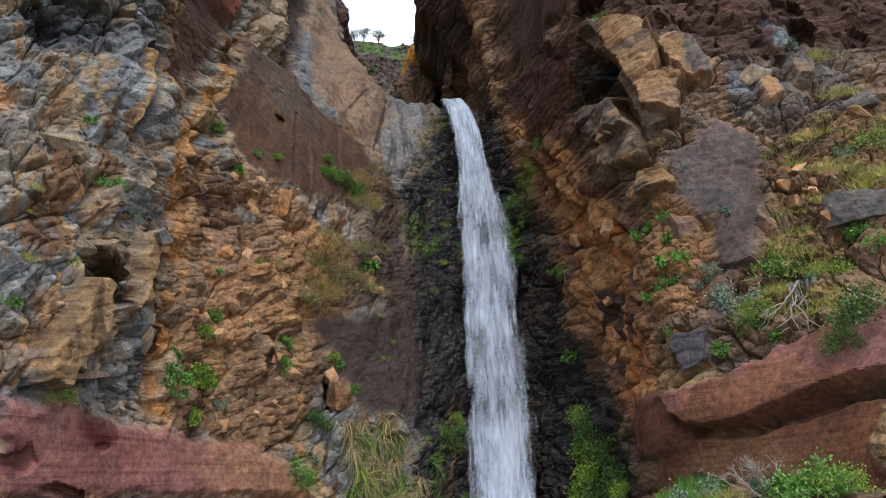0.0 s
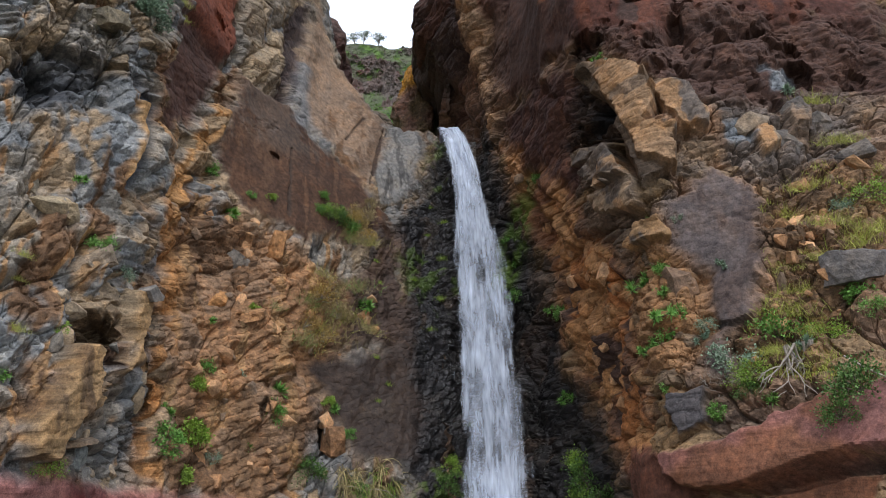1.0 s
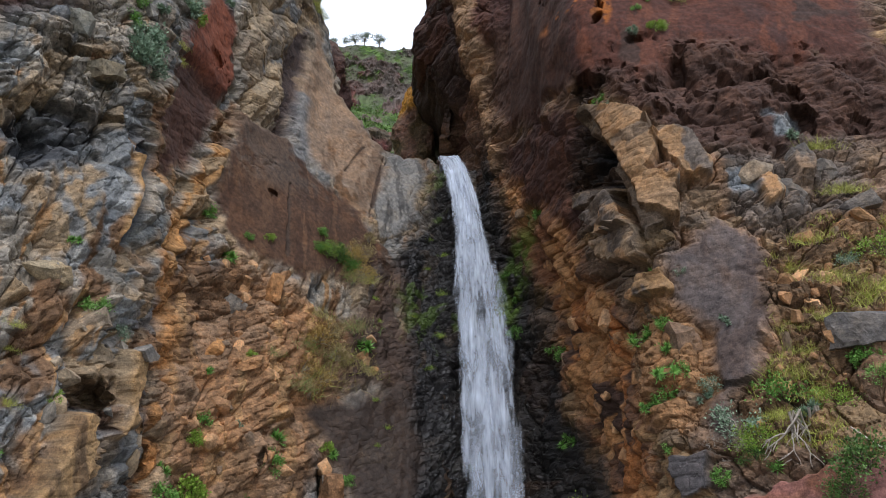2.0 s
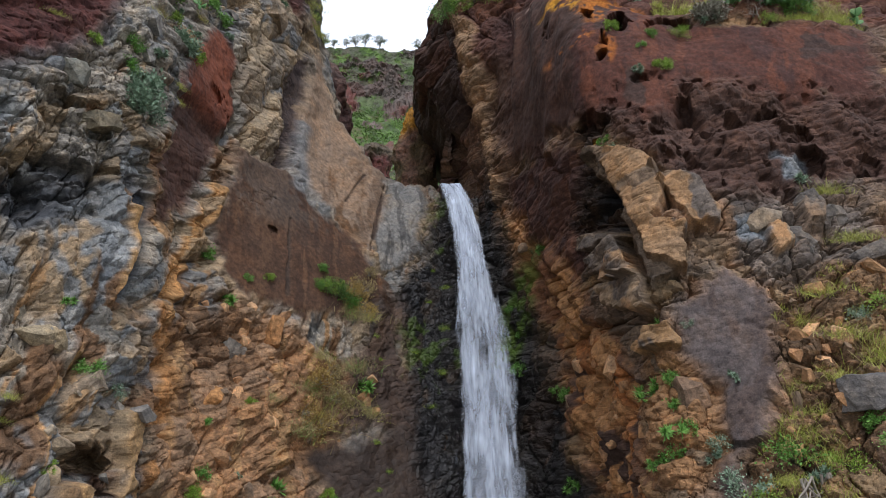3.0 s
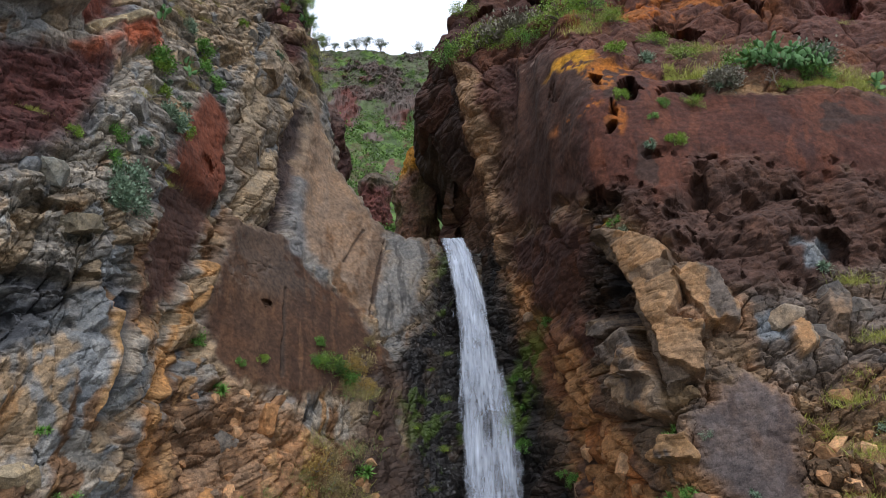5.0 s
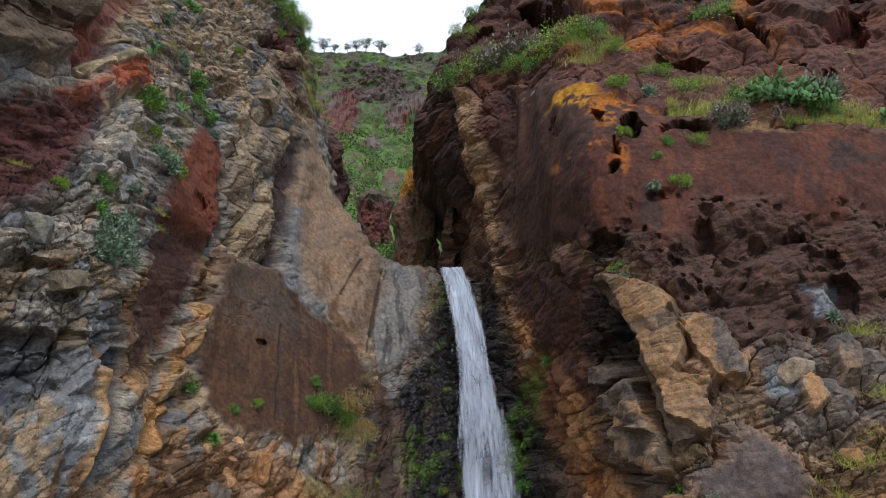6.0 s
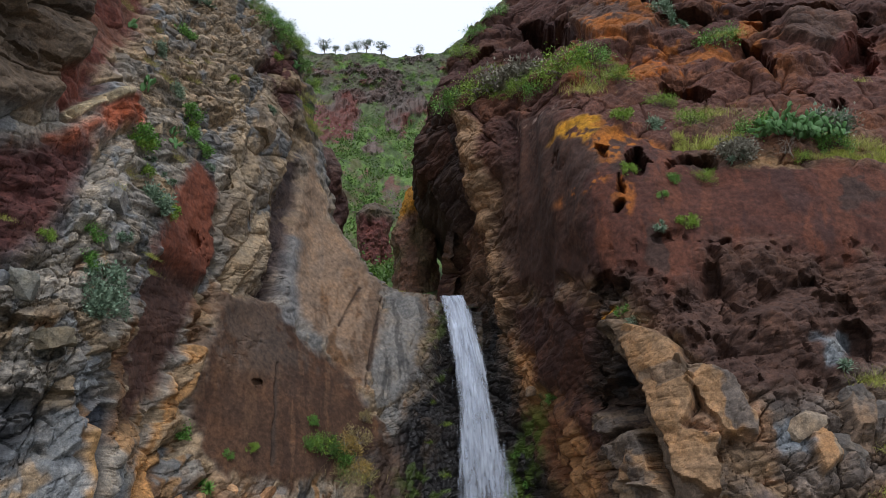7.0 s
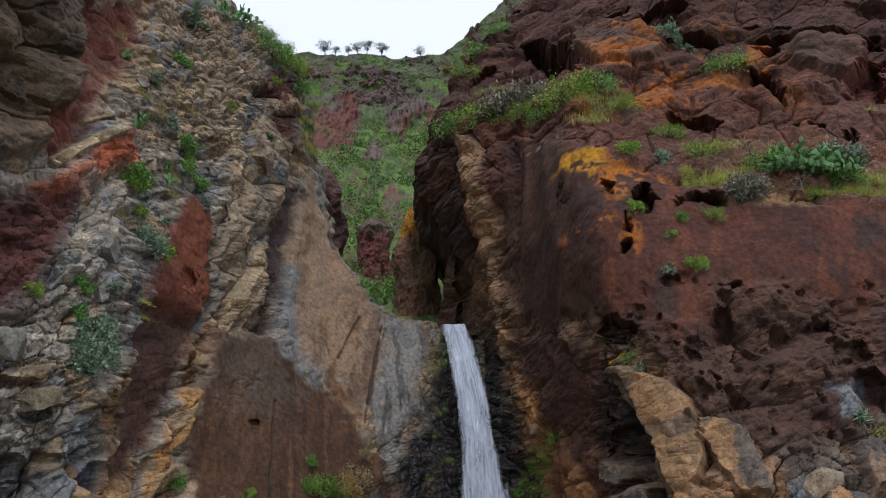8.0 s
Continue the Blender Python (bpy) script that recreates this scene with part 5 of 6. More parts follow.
for az, z, out, turn, size, tint, seed in [
        (-25.6, 5.5, 0.1, 80, (0.16, 0.5, 1.0), (0.36, 0.27, 0.19), 34), (-24.9, 5.2, 0.0, 20, (0.4, 0.4, 0.5), (0.2, 0.22, 0.22), 35), (-8.0, 5.75, 0.1, 0, (0.75, 0.7, 0.9), (0.25, 0.14, 0.075), 36),
        (-29.6, 16.0, -0.12, 8, (0.7, 0.7, 0.6), (0.17, 0.17, 0.15), 37), (-27.2, 15.0, -0.12, -10, (0.9, 0.7, 0.5), (0.19, 0.165, 0.12), 38), (-31.0, 15.9, -0.12, 15, (0.5, 0.6, 0.6), (0.15, 0.16, 0.17), 39),
        (-24.6, 18.3, -0.12, 30, (0.6, 0.6, 0.6), (0.19, 0.185, 0.175), 40), (-24.2, 17.4, -0.12, 0, (0.5, 0.5, 0.7), (0.2, 0.195, 0.185), 41), (-28.5, 9.9, -0.3, -10, (0.9, 0.7, 0.6), (0.25, 0.2, 0.13), 42),
        (-26.2, 9.0, -0.3, 60, (0.5, 0.6, 1.0), (0.24, 0.19, 0.14), 43), (-30.2, 10.6, -0.3, 10, (0.8, 0.7, 0.6), (0.21, 0.19, 0.15), 44), (-15.6, 10.7, -0.15, 25, (0.9, 0.6, 0.8), (0.17, 0.15, 0.13), 45),
        (-13.2, 11.2, -0.15, 10, (0.5, 0.5, 1.0), (0.33, 0.17, 0.075), 46), (-16.8, 9.2, -0.15, 20, (0.6, 0.6, 0.9), (0.33, 0.17, 0.07), 47), (-14.6, 8.9, -0.15, 70, (0.35, 0.5, 0.9), (0.36, 0.2, 0.1), 48),
        (-14.5, 24.0, -0.12, 20, (1.0, 0.8, 1.2), (0.2, 0.155, 0.11), 49), (-13.2, 21.6, -0.12, -70, (0.4, 0.6, 1.1), (0.3, 0.23, 0.15), 50), (-14.8, 20.6, -0.12, -60, (0.4, 0.5, 1.0), (0.28, 0.2, 0.13), 51)]:
    set_in(WEST, az, z, out, turn, size, tint, seed)


def lump_rock(name, base, size, tint, tip, seed, label):
    """A smooth standing rock, wider below, with a tinted crown."""
    rows, cols = 120, 150
    v, u = np.linspace(0, 1, rows)[:, None], np.linspace(0, 2 * math.pi, cols)[None]
    prof = np.interp(v, [0, 0.2, 0.45, 0.6, 0.8, 0.93, 1], [1.1, 1.0, 0.92, 1.0, 0.95, 0.6, 0.02])
    x, y, z = prof * np.cos(u) * size[0], prof * np.sin(u) * size[1], v * size[2] + 0 * u
    n = 1 + 0.28 * fbm(x * 0.9 + seed, y * 0.9, z * 0.5, 5, seed) + 0.06 * fbm(x * 3 + seed, y * 3, z * 3, 4, seed + 5)
    p = np.stack([x * n + base[0], y * n + base[1], z + base[2]], -1)
    col = np.ones((rows, cols, 3)) * np.asarray(tint)
    col = blend(col, smooth(0.1, 0.7, fbm(x * 0.6, y * 0.6, z * 0.5, 3, seed + 9)), (0.12, 0.085, 0.045))
    col = blend(col, smooth(0.68, 0.8, v + 0.05 * fbm(x, y, z, 3, seed)), tip)
    ob = sheet(name, p, {"tint": col, "wet": 0 * x + 0.2, "moss": 0 * x, "chips": 0 * x + 0.6}, ROCK, False)
    return tagged(ob, label, "rock")


lump_rock("rock_pillar", (-1.35, 37.0, 19.6), (1.15, 1.3, 7.3), (0.15, 0.08, 0.055), (0.34, 0.16, 0.015), 3, "smooth brown rock pillar with an orange lichen crown above the stream")
lump_rock("rock_outcrop", (-6.0, 33.6, 20.0), (1.15, 1.6, 7.6), (0.085, 0.045, 0.04), (0.1, 0.06, 0.05), 7, "dark maroon rock outcrop behind the ridge")
lump_rock("rock_outcrop", (-5.0, 50.0, 24.0), (1.3, 2.0, 6.5), (0.12, 0.045, 0.04), (0.09, 0.07, 0.05), 8, "dark red rock outcrop on the green slope")


# ---- loose stones held in the faces ----
def stone_meshes(tints, seed):
    """A few small angular stones, to be shared."""
    made = []
    for k, tint in enumerate(tints):
        ob = hull_rock("stone", (0.3, 0.26, 0.22), tint, seed + k, None, None, 1, 0.015)
        made.append(ob.data)
        bpy.data.objects.remove(ob)
    return made


def scatter_stones(face, owner, outline, count, meshes, seed, small=0.4, large=1.5):
    rng = random.Random(seed)
    inside = np.argwhere(outside(face.az, face.z, outline) < -0.05)
    for _ in range(count):
        i, j = inside[rng.randrange(len(inside))]
        ob = new("stone", meshes[rng.randrange(len(meshes))])
        ob.parent = owner
        k = rng.uniform(small, large) ** 1.3
        ob.matrix_basis = Matrix.Translation(Vector(face.points[i, j]) - Vector(face.lie[i, j]) * 0.03 * k) @ Euler([rng.uniform(0, 6.28) for _ in range(3)]).to_matrix().to_4x4() @ Matrix.Diagonal((k * rng.uniform(0.7, 1.5), k, k * rng.uniform(0.6, 1.1), 1))


tawny = stone_meshes([(0.36, 0.2, 0.1), (0.3, 0.165, 0.085), (0.4, 0.24, 0.13), (0.27, 0.19, 0.13)], 801)
greyish = stone_meshes([(0.27, 0.25, 0.22), (0.32, 0.26, 0.19), (0.24, 0.22, 0.2), (0.36, 0.28, 0.19)], 811)
scatter_stones(WEST, cliff_west, L_RUBBLE, 60, tawny, 831)
scatter_stones(WEST, cliff_west, L_SCREE, 45, greyish, 832)
scatter_stones(WEST, cliff_west, [(-31.5, 4.9), (-21.5, 4.7), (-21.5, 9.0), (-31.5, 9.2)], 25, greyish, 833)
scatter_stones(EAST, cliff_east, R_GRASS, 30, tawny, 834)
scatter_stones(EAST, cliff_east, R_RUST, 40, tawny, 835)


# ---- plants ----
def leaf_material(name, dark, light, gloss=0.5):
    m, n, l, p = material(name)
    pick = n.new("ShaderNodeNewGeometry")
    tone = ramp(n, [(0.0, dark), (1.0, light)])
    l.new(pick.outputs["Random Per Island"], tone.inputs["Fac"])
    where = n.new("ShaderNodeTexCoord").outputs["Object"]
    spots = noise_node(n, l, 14, 4, 0.6, where)
    c = mix_node(n, l, "MULTIPLY", 0.6, tone.outputs["Color"], ramp_of(n, l, spots, [(0.3, (0.7, 0.7, 0.65)), (0.7, (1.25, 1.25, 1.15))]))
    l.new(c, p.inputs["Base Color"])
    p.inputs["Roughness"].default_value = gloss
    p.inputs["Specular IOR Level"].default_value = 0.3
    return m


def wood_material(name, dark, light):
    m, n, l, p = material(name)
    grain = noise_node(n, l, 18, 6, 0.7, n.new("ShaderNodeTexCoord").outputs["Object"])
    l.new(ramp_of(n, l, grain, [(0.3, dark), (0.7, light)]), p.inputs["Base Color"])
    bump = n.new("ShaderNodeBump")
    bump.inputs["Distance"].default_value = 0.01
    l.new(grain.outputs["Fac"], bump.inputs["Height"])
    l.new(bump.outputs["Normal"], p.inputs["Normal"])
    p.inputs["Roughness"].default_value = 0.85
    return m


GREEN = leaf_material("green_leaves", (0.07, 0.18, 0.03), (0.22, 0.43, 0.1))
FRESH = leaf_material("fresh_leaves", (0.12, 0.23, 0.025), (0.32, 0.46, 0.08))
DEEP = leaf_material("dark_leaves", (0.035, 0.09, 0.02), (0.12, 0.22, 0.05))
SILVER = leaf_material("grey_green_leaves", (0.11, 0.18, 0.12), (0.3, 0.4, 0.29), 0.65)
GREYISH = leaf_material("grey_twigs", (0.15, 0.14, 0.115), (0.33, 0.31, 0.25), 0.8)
STRAW = leaf_material("dry_grass", (0.2, 0.155, 0.075), (0.47, 0.38, 0.19), 0.7)
LIME = leaf_material("yellow_green_grass", (0.21, 0.25, 0.035), (0.54, 0.56, 0.13), 0.6)
PAD = leaf_material("cactus_pad", (0.06, 0.16, 0.05), (0.16, 0.3, 0.1), 0.5)
MEADOW = leaf_material("hill_green", (0.05, 0.09, 0.02), (0.13, 0.2, 0.045))
HEATH = leaf_material("hill_scrub", (0.05, 0.11, 0.024), (0.16, 0.29, 0.065))
# needles paled toward blue-grey: distance haze is part of this colour
NEEDLE = leaf_material("pine_needles", (0.1, 0.14, 0.11), (0.22, 0.28, 0.21), 0.6)
BARK = wood_material("bark", (0.06, 0.045, 0.035), (0.17, 0.13, 0.1))
DEADWOOD = wood_material("bleached_wood", (0.2, 0.17, 0.14), (0.48, 0.42, 0.36))


def leaf_part(name, base, along, side, length, width, mat, parent, fold=0.25, label=""):
    """Many leaves as one mesh: each a folded kite from its base along a direction."""
    n = len(base)
    up = np.cross(along, side)
    length, width = np.asarray(length).reshape(-1, 1), np.asarray(width).reshape(-1, 1)
    mid = base + along * length * 0.45
    v = np.stack([base, mid + side * width * 0.5 + up * width * fold, base + along * length, mid - side * width * 0.5 + up * width * fold], 1)
    return poly_part(name, v.reshape(-1, 3), np.arange(n * 4).reshape(-1, 4), mat, parent, label)


def poly_part(name, verts, quads, mat, parent, label=""):
    me = bpy.data.meshes.new(name)
    me.vertices.add(len(verts))
    me.vertices.foreach_set("co", np.asarray(verts, np.float32).reshape(-1))
    me.loops.add(quads.size)
    me.loops.foreach_set("vertex_index", quads.reshape(-1).astype(np.int32))
    me.polygons.add(len(quads))
    me.polygons.foreach_set("loop_start", np.arange(0, quads.size, quads.shape[1], dtype=np.int32))
    me.update()
    me.materials.append(mat)
    ob = new(name, me)
    ob.parent = parent
    return tagged(ob, label) if label else ob


def unit(a):
    return a / (np.linalg.norm(a, axis=-1, keepdims=True) + 1e-9)


def tubes(name, lines, mat, parent, sides=5, label=""):
    """Tapered round stems: each line is (points, radius at its start, radius at its end)."""
    verts, quads, k = [], [], 0
    for pts, r0, r1 in lines:
        pts = np.asarray(pts, float)
        d = unit(np.gradient(pts, axis=0))
        ref = np.where(np.abs(d[:, 2:3]) > 0.9, [[1.0, 0, 0]], [[0, 0, 1.0]])
        a = unit(np.cross(d, ref))
        b = np.cross(d, a)
        t = np.linspace(0, 2 * math.pi, sides, endpoint=False)
        r = np.linspace(r0, r1, len(pts))[:, None, None]
        ring = pts[:, None] + r * (a[:, None] * np.cos(t)[None, :, None] + b[:, None] * np.sin(t)[None, :, None])
        verts.append(ring.reshape(-1, 3))
        i = np.arange(len(pts) - 1)[:, None] * sides
        j = np.arange(sides)[None]
        n = (j + 1) % sides
        quads.append(np.stack([i + j, i + n, i + sides + n, i + sides + j], -1).reshape(-1, 4) + k)
        k += len(pts) * sides
    return poly_part(name, np.concatenate(verts), np.concatenate(quads), mat, parent, label)


def blade_part(name, base, tip, droop, width, mat, parent, rng, steps=4, label=""):
    """Grass or reed blades: strips that bend over."""
    n = len(base)
    t = np.linspace(0, 1, steps + 1)[None, :, None]
    line = base[:, None] * (1 - t) + tip[:, None] * t
    line[..., 2:3] += droop[:, None, None] * (4 * t * (1 - t))
    side = unit(np.cross(tip - base, rng.normal(size=(n, 3))))[:, None]
    w = np.asarray(width).reshape(-1, 1, 1) * (1 - t) ** 0.7 * 0.5
    v = np.stack([line - side * w, line + side * w], 2)
    i = np.arange(steps) * 2
    q = np.stack([i, i + 1, i + 3, i + 2], -1)[None] + (np.arange(n) * (steps + 1) * 2)[:, None, None]
    return poly_part(name, v.reshape(-1, 3), q.reshape(-1, 4), mat, parent, label)


def shrub(name, mat, seed, label, category="shrub", clumps=9, leaves=26, flat=0.8, leaf=0.16, wood=BARK):
    """A bush one metre in radius: stems, and clumps of leaves at their ends with gaps between."""
    rng = np.random.default_rng(seed)
    thing = tagged(new(name), label, category)
    d = unit(rng.normal(size=(clumps, 3)) * [1, 1, 0.7] + [0, 0, 0.55])
    ends = d * rng.uniform(0.45, 0.95, (clumps, 1)) * [1, 1, flat] + [0, 0, 0.12]
    lines = [([[0, 0, -0.15], e * [0.35, 0.35, 0.55], e], 0.03, 0.008) for e in ends]
    tubes("stem", lines, wood, thing, 4)
    leaves, leaf = leaves * 2, leaf * 0.68
    base = np.repeat(ends, leaves, 0) + rng.normal(size=(clumps * leaves, 3)) * 0.16
    along = unit(base * 0.8 + rng.normal(size=base.shape) * 0.6 + [0, 0, 0.25])
    side = unit(np.cross(along, rng.normal(size=base.shape)))
    size = rng.uniform(0.6, 1.3, len(base)) * leaf
    leaf_part("foliage", base, along, side, size, size * 0.6, mat, thing)
    return thing


def rosette(name, mat, seed, label, heads=4, leaves=30, length=0.55):
    """Rosettes of narrow pointed leaves on short stems, about a metre in radius."""
    rng = np.random.default_rng(seed)
    thing = tagged(new(name), label, "succulent plant")
    leaves = leaves * 2
    at = rng.normal(size=(heads, 3)) * [0.4, 0.4, 0.2] * (heads > 1) + [0, 0, 0.2]
    tubes("stem", [([[0, 0, -0.15], a * 0.5, a], 0.05, 0.03) for a in at], BARK, thing, 5)
    base = np.repeat(at, leaves, 0)
    along = unit(rng.normal(size=base.shape) + [0, 0, 0.55])
    side = unit(np.cross(along, [0.0, 0.0, 1.0] + rng.normal(size=base.shape) * 0.2))
    leaf_part("foliage", base, along, side, rng.uniform(0.7, 1.2, len(base)) * length, np.full(len(base), length * 0.2), mat, thing)
    return thing


def tuft(name, mat, seed, label, blades=130, spread=0.5, tall=1.0, mat2=None):
    rng = np.random.default_rng(seed)
    thing = tagged(new(name), label, "grass tuft")
    blades = blades * 2
    for part_name, m, n in (("grass", mat, blades), ("dry_grass", mat2 or STRAW, blades // 3)):
        base = rng.normal(size=(n, 3)) * [spread, spread, 0.05]
        tip = base + unit(rng.normal(size=(n, 3)) * [0.8, 0.8, 0.3] + [0, 0, 0.9]) * rng.uniform(0.4, 1.0, (n, 1)) * tall
        blade_part(part_name, base, tip, rng.uniform(0, 0.15, n), rng.uniform(0.01, 0.024, n), m, thing, rng, 3)["kind"] = "stuff"
    return thing


def prickly_pear(seed, pads, label, wide=0.4, tall=0.8, pad=0.5):
    """Flat oval pads growing out of one another, over a patch of that half width."""
    rng = random.Random(seed)
    thing = tagged(new("prickly_pear"), label, "cactus")
    me = bpy.data.meshes.new("pad")
    bm = bmesh.new()
    bmesh.ops.create_uvsphere(bm, u_segments=12, v_segments=7, radius=0.5)
    for v in bm.verts:
        w = 0.62 * (0.72 + 0.5 * (v.co.z + 0.5))
        v.co = Vector((v.co.x * w, v.co.y * 0.11, v.co.z + 0.48)) * pad
    for f in bm.faces:
        f.smooth = True
    bm.to_mesh(me)
    bm.free()
    me.materials.append(PAD)
    grown = []
    while len(grown) < pads:
        if len(grown) < max(2, pads // 4):
            m = Matrix.Translation((rng.uniform(-wide, wide), rng.uniform(-0.45, 0.3) * wide, -0.1 * pad)) @ Euler((rng.uniform(-0.6, 0.3), rng.uniform(-0.8, 0.8), rng.uniform(-1.3, 1.3))).to_matrix().to_4x4()
        else:
            old = rng.choice(grown)
            turn = rng.uniform(-1.1, 1.1)
            m = old @ Matrix.Translation((math.sin(turn) * 0.24 * pad, 0, (0.5 + math.cos(turn) * 0.38) * pad)) @ Euler((rng.uniform(-0.6, 0.6), turn, rng.uniform(-1.3, 1.3))).to_matrix().to_4x4()
            q = m.translation
            if q.z < 0 or (q.x / (1.15 * wide + 0.3 * pad)) ** 2 + (q.y / (0.8 * wide + 0.3 * pad)) ** 2 + (q.z / tall) ** 2 > 1:
                continue
        grown.append(m)
    for m in grown:
        ob = new("pad", me)
        ob.parent = thing
        ob.matrix_basis = m @ Matrix.Scale(rng.uniform(0.75, 1.1), 4)
    return thing


def twigs(p, d, length, r, depth, rng, out, hang=0.0):
    """Crooked branching lines."""
    pts = [p]
    for _ in range(4):
        d = (d + Vector((rng.uniform(-1, 1), rng.uniform(-1, 1), rng.uniform(-1, 1) - hang)) * 0.28).normalized()
        pts.append(pts[-1] + d * length / 4)
    out.append(([list(q) for q in pts], r, r * 0.55))
    if depth:
        for k in range(rng.choice((2, 3, 3))):
            e = (d + Vector((rng.uniform(-1, 1), rng.uniform(-1, 1), rng.uniform(-0.8, 1) - hang)) * 0.9).normalized()
            twigs(pts[rng.choice((2, 3, 4))], e, length * rng.uniform(0.6, 0.85), r * 0.6, depth - 1, rng, out, hang)


def bare_shrub(name, seed, label, depth=4, hang=0.0, starts=3, r=0.035):
    rng = random.Random(seed)
    thing = tagged(new(name), label, "dead shrub" if hang == 0 else "roots")
    for k in range(starts):
        lines = []
        twigs(Vector((rng.uniform(-0.35, 0.35) * (hang > 0), 0, 0)), Vector((rng.uniform(-0.9, 0.9), rng.uniform(-0.6, 0.3), 1.0 - 2.0 * (hang > 0))).normalized(), 0.5, r, depth, rng, lines, hang)
        tubes("branch", lines, DEADWOOD, thing, 5)
    return thing


def again(thing, m):
    """A copy of a thing at a pose that brings its own size."""
    return copy_thing(thing, m @ Matrix.Diagonal((*[1 / k for k in thing.scale], 1)))


def stand(face, az, z, size, lean=0.6, sink=0.05, seed=0):
    """The pose of a plant rooted on a cliff, leaning out from it."""
    p, n = face.spot(az, z)
    up = (Vector((0, 0, 1)) + n * lean).normalized()
    turn = Vector((0, 0, 1)).rotation_difference(up).to_matrix().to_4x4()
    return Matrix.Translation(p - n * sink * size) @ turn @ Matrix.Rotation(seed * 2.4, 4, "Z") @ Matrix.Scale(size, 4)


def plant(rows, kinds, lean=0.6, grow=1.0, group=""):
    """Roots one plant a row: bearing, height, half width. The kinds take turns."""
    first = {}
    for i, (az, z, size) in enumerate(rows):
        face = WEST if az < -0.6 or (az < 3 and z < 6) or (az < 0.6 and z < 19) else EAST
        m = stand(face, az, z, size * grow, lean, 0.05, i)
        k = i % len(kinds)
        if k not in first:
            first[k] = kinds[k](i)
            first[k].matrix_basis = m
        else:
            again(first[k], m)
        if group:
            tagged(first[k], group=group)


# rooting places: bearing, height, half width
HERBS = [(-18.0, 13.4, 0.21), (-16.7, 12.1, 0.23), (-13.9, 13.0, 0.14), (-15.5, 12.8, 0.12), (-27.7, 10.8, 0.11), (-27.2, 7.6, 0.12), (-30.9, 6.6, 0.12), (-17.5, 8.7, 0.11), (-14.3, 9.2, 0.11), (-17.4, 7.4, 0.19), (-11.9, 7.2, 0.28), (-17.6, 6.9, 0.18), (-12.2, 6.4, 0.22), (-20.0, 6.3, 0.15), (-17.5, 5.8, 0.32), (-20.2, 5.6, 0.26), (-13.2, 5.6, 0.18), (-18.7, 4.9, 0.20), (-6.8, 5.9, 0.15), (-7.8, 6.7, 0.19), (-8.6, 6.8, 0.17), (-9.6, 13.8, 0.15), (-5.9, 10.0, 0.27)]
HERBS2 = [(13.9, 16.2, 0.14), (5.2, 12.8, 0.12), (5.6, 11.9, 0.14), (6.2, 10.6, 0.2), (8.9, 9.8, 0.14), (9.5, 9.6, 0.18), (9.7, 7.0, 0.21), (7.7, 14.4, 0.15), (15.8, 9.2, 0.22), (17.4, 9.5, 0.14), (17.4, 8.9, 0.15), (18.7, 8.4, 0.15), (17.4, 8.3, 0.19), (16.8, 7.8, 0.21), (15.9, 7.6, 0.16), (17.1, 6.7, 0.12), (16.5, 10.8, 0.14), (20.8, 6.1, 0.15), (24.1, 6.4, 0.15), (31.0, 8.5, 0.20)]
HERBS3 = [(-21.5, 26.5, 0.30), (-13.7, 28.1, 0.20), (-19.2, 21.7, 0.22), (-21.2, 18.9, 0.24), (-20.1, 23.0, 0.26), (-22.4, 19.9, 0.18), (-25.4, 17.4, 0.17), (-28.6, 17.1, 0.13), (-19.9, 22.0, 0.26), (-23.1, 20.5, 0.23), (-20.8, 26.6, 0.19), (-17.2, 25.5, 0.17), (-23.3, 20.7, 0.32), (-19.8, 22.7, 0.26), (-25.4, 16.8, 0.17), (14.9, 20.3, 0.19), (18.5, 20.0, 0.14), (19.1, 18.5, 0.20), (17.6, 19.4, 0.12), (14.8, 22.3, 0.25)]
SHRUBS = [(-9.6, 13.1, 0.3), (-8.9, 13.0, 0.4), (-8.2, 12.9, 0.4), (-7.4, 12.7, 0.36), (-27.4, 5.0, 0.24), (-9.6, 4.8, 0.37), (-11.0, 3.5, 0.40), (23.3, 6.8, 0.32), (23.2, 6.5, 0.25), (25.3, 7.8, 0.5), (28.7, 7.7, 0.35), (30.6, 6.2, 0.45), (31.8, 8.0, 0.25), (32.7, 11.0, 0.37), (29.3, 5.8, 0.30), (27.6, 3.3, 0.51), (29.5, 3.4, 0.33), (25.6, 3.3, 0.29), (-25.5, 9.4, 0.25)]
SHRUBS2 = [(-15.3, 29.9, 0.40), (-14.4, 29.9, 0.42), (-13.6, 29.8, 0.42), (-12.8, 29.8, 0.40), (-12.2, 29.5, 0.34), (-16.6, 30.9, 0.4), (-15.6, 30.6, 0.45), (-13.7, 30.1, 0.45), (-12.3, 29.9, 0.4), (-11.4, 29.2, 0.35), (-11.1, 28.2, 0.32), (-10.8, 27.2, 0.3), (-10.4, 26.3, 0.25), (-14.5, 29.2, 0.64), (-12.9, 29.3, 0.55), (-11.7, 29.0, 0.40), (3.1, 27.1, 0.77), (0.7, 27.0, 0.63), (10.2, 25.7, 0.76), (13.0, 26.2, 0.57), (14.8, 24.8, 0.38), (8.2, 25.9, 0.50), (6.8, 26.4, 0.42), (22.6, 26.9, 0.61), (20.2, 22.5, 0.44), (24.4, 21.9, 0.53), (18.1, 23.5, 0.36), (29.7, 21.4, 0.46), (20.7, 20.1, 0.26), (3.1, 32.6, 0.56), (1.7, 31.0, 0.48), (4.6, 34.6, 0.52), (27.5, 20.9, 0.26)]
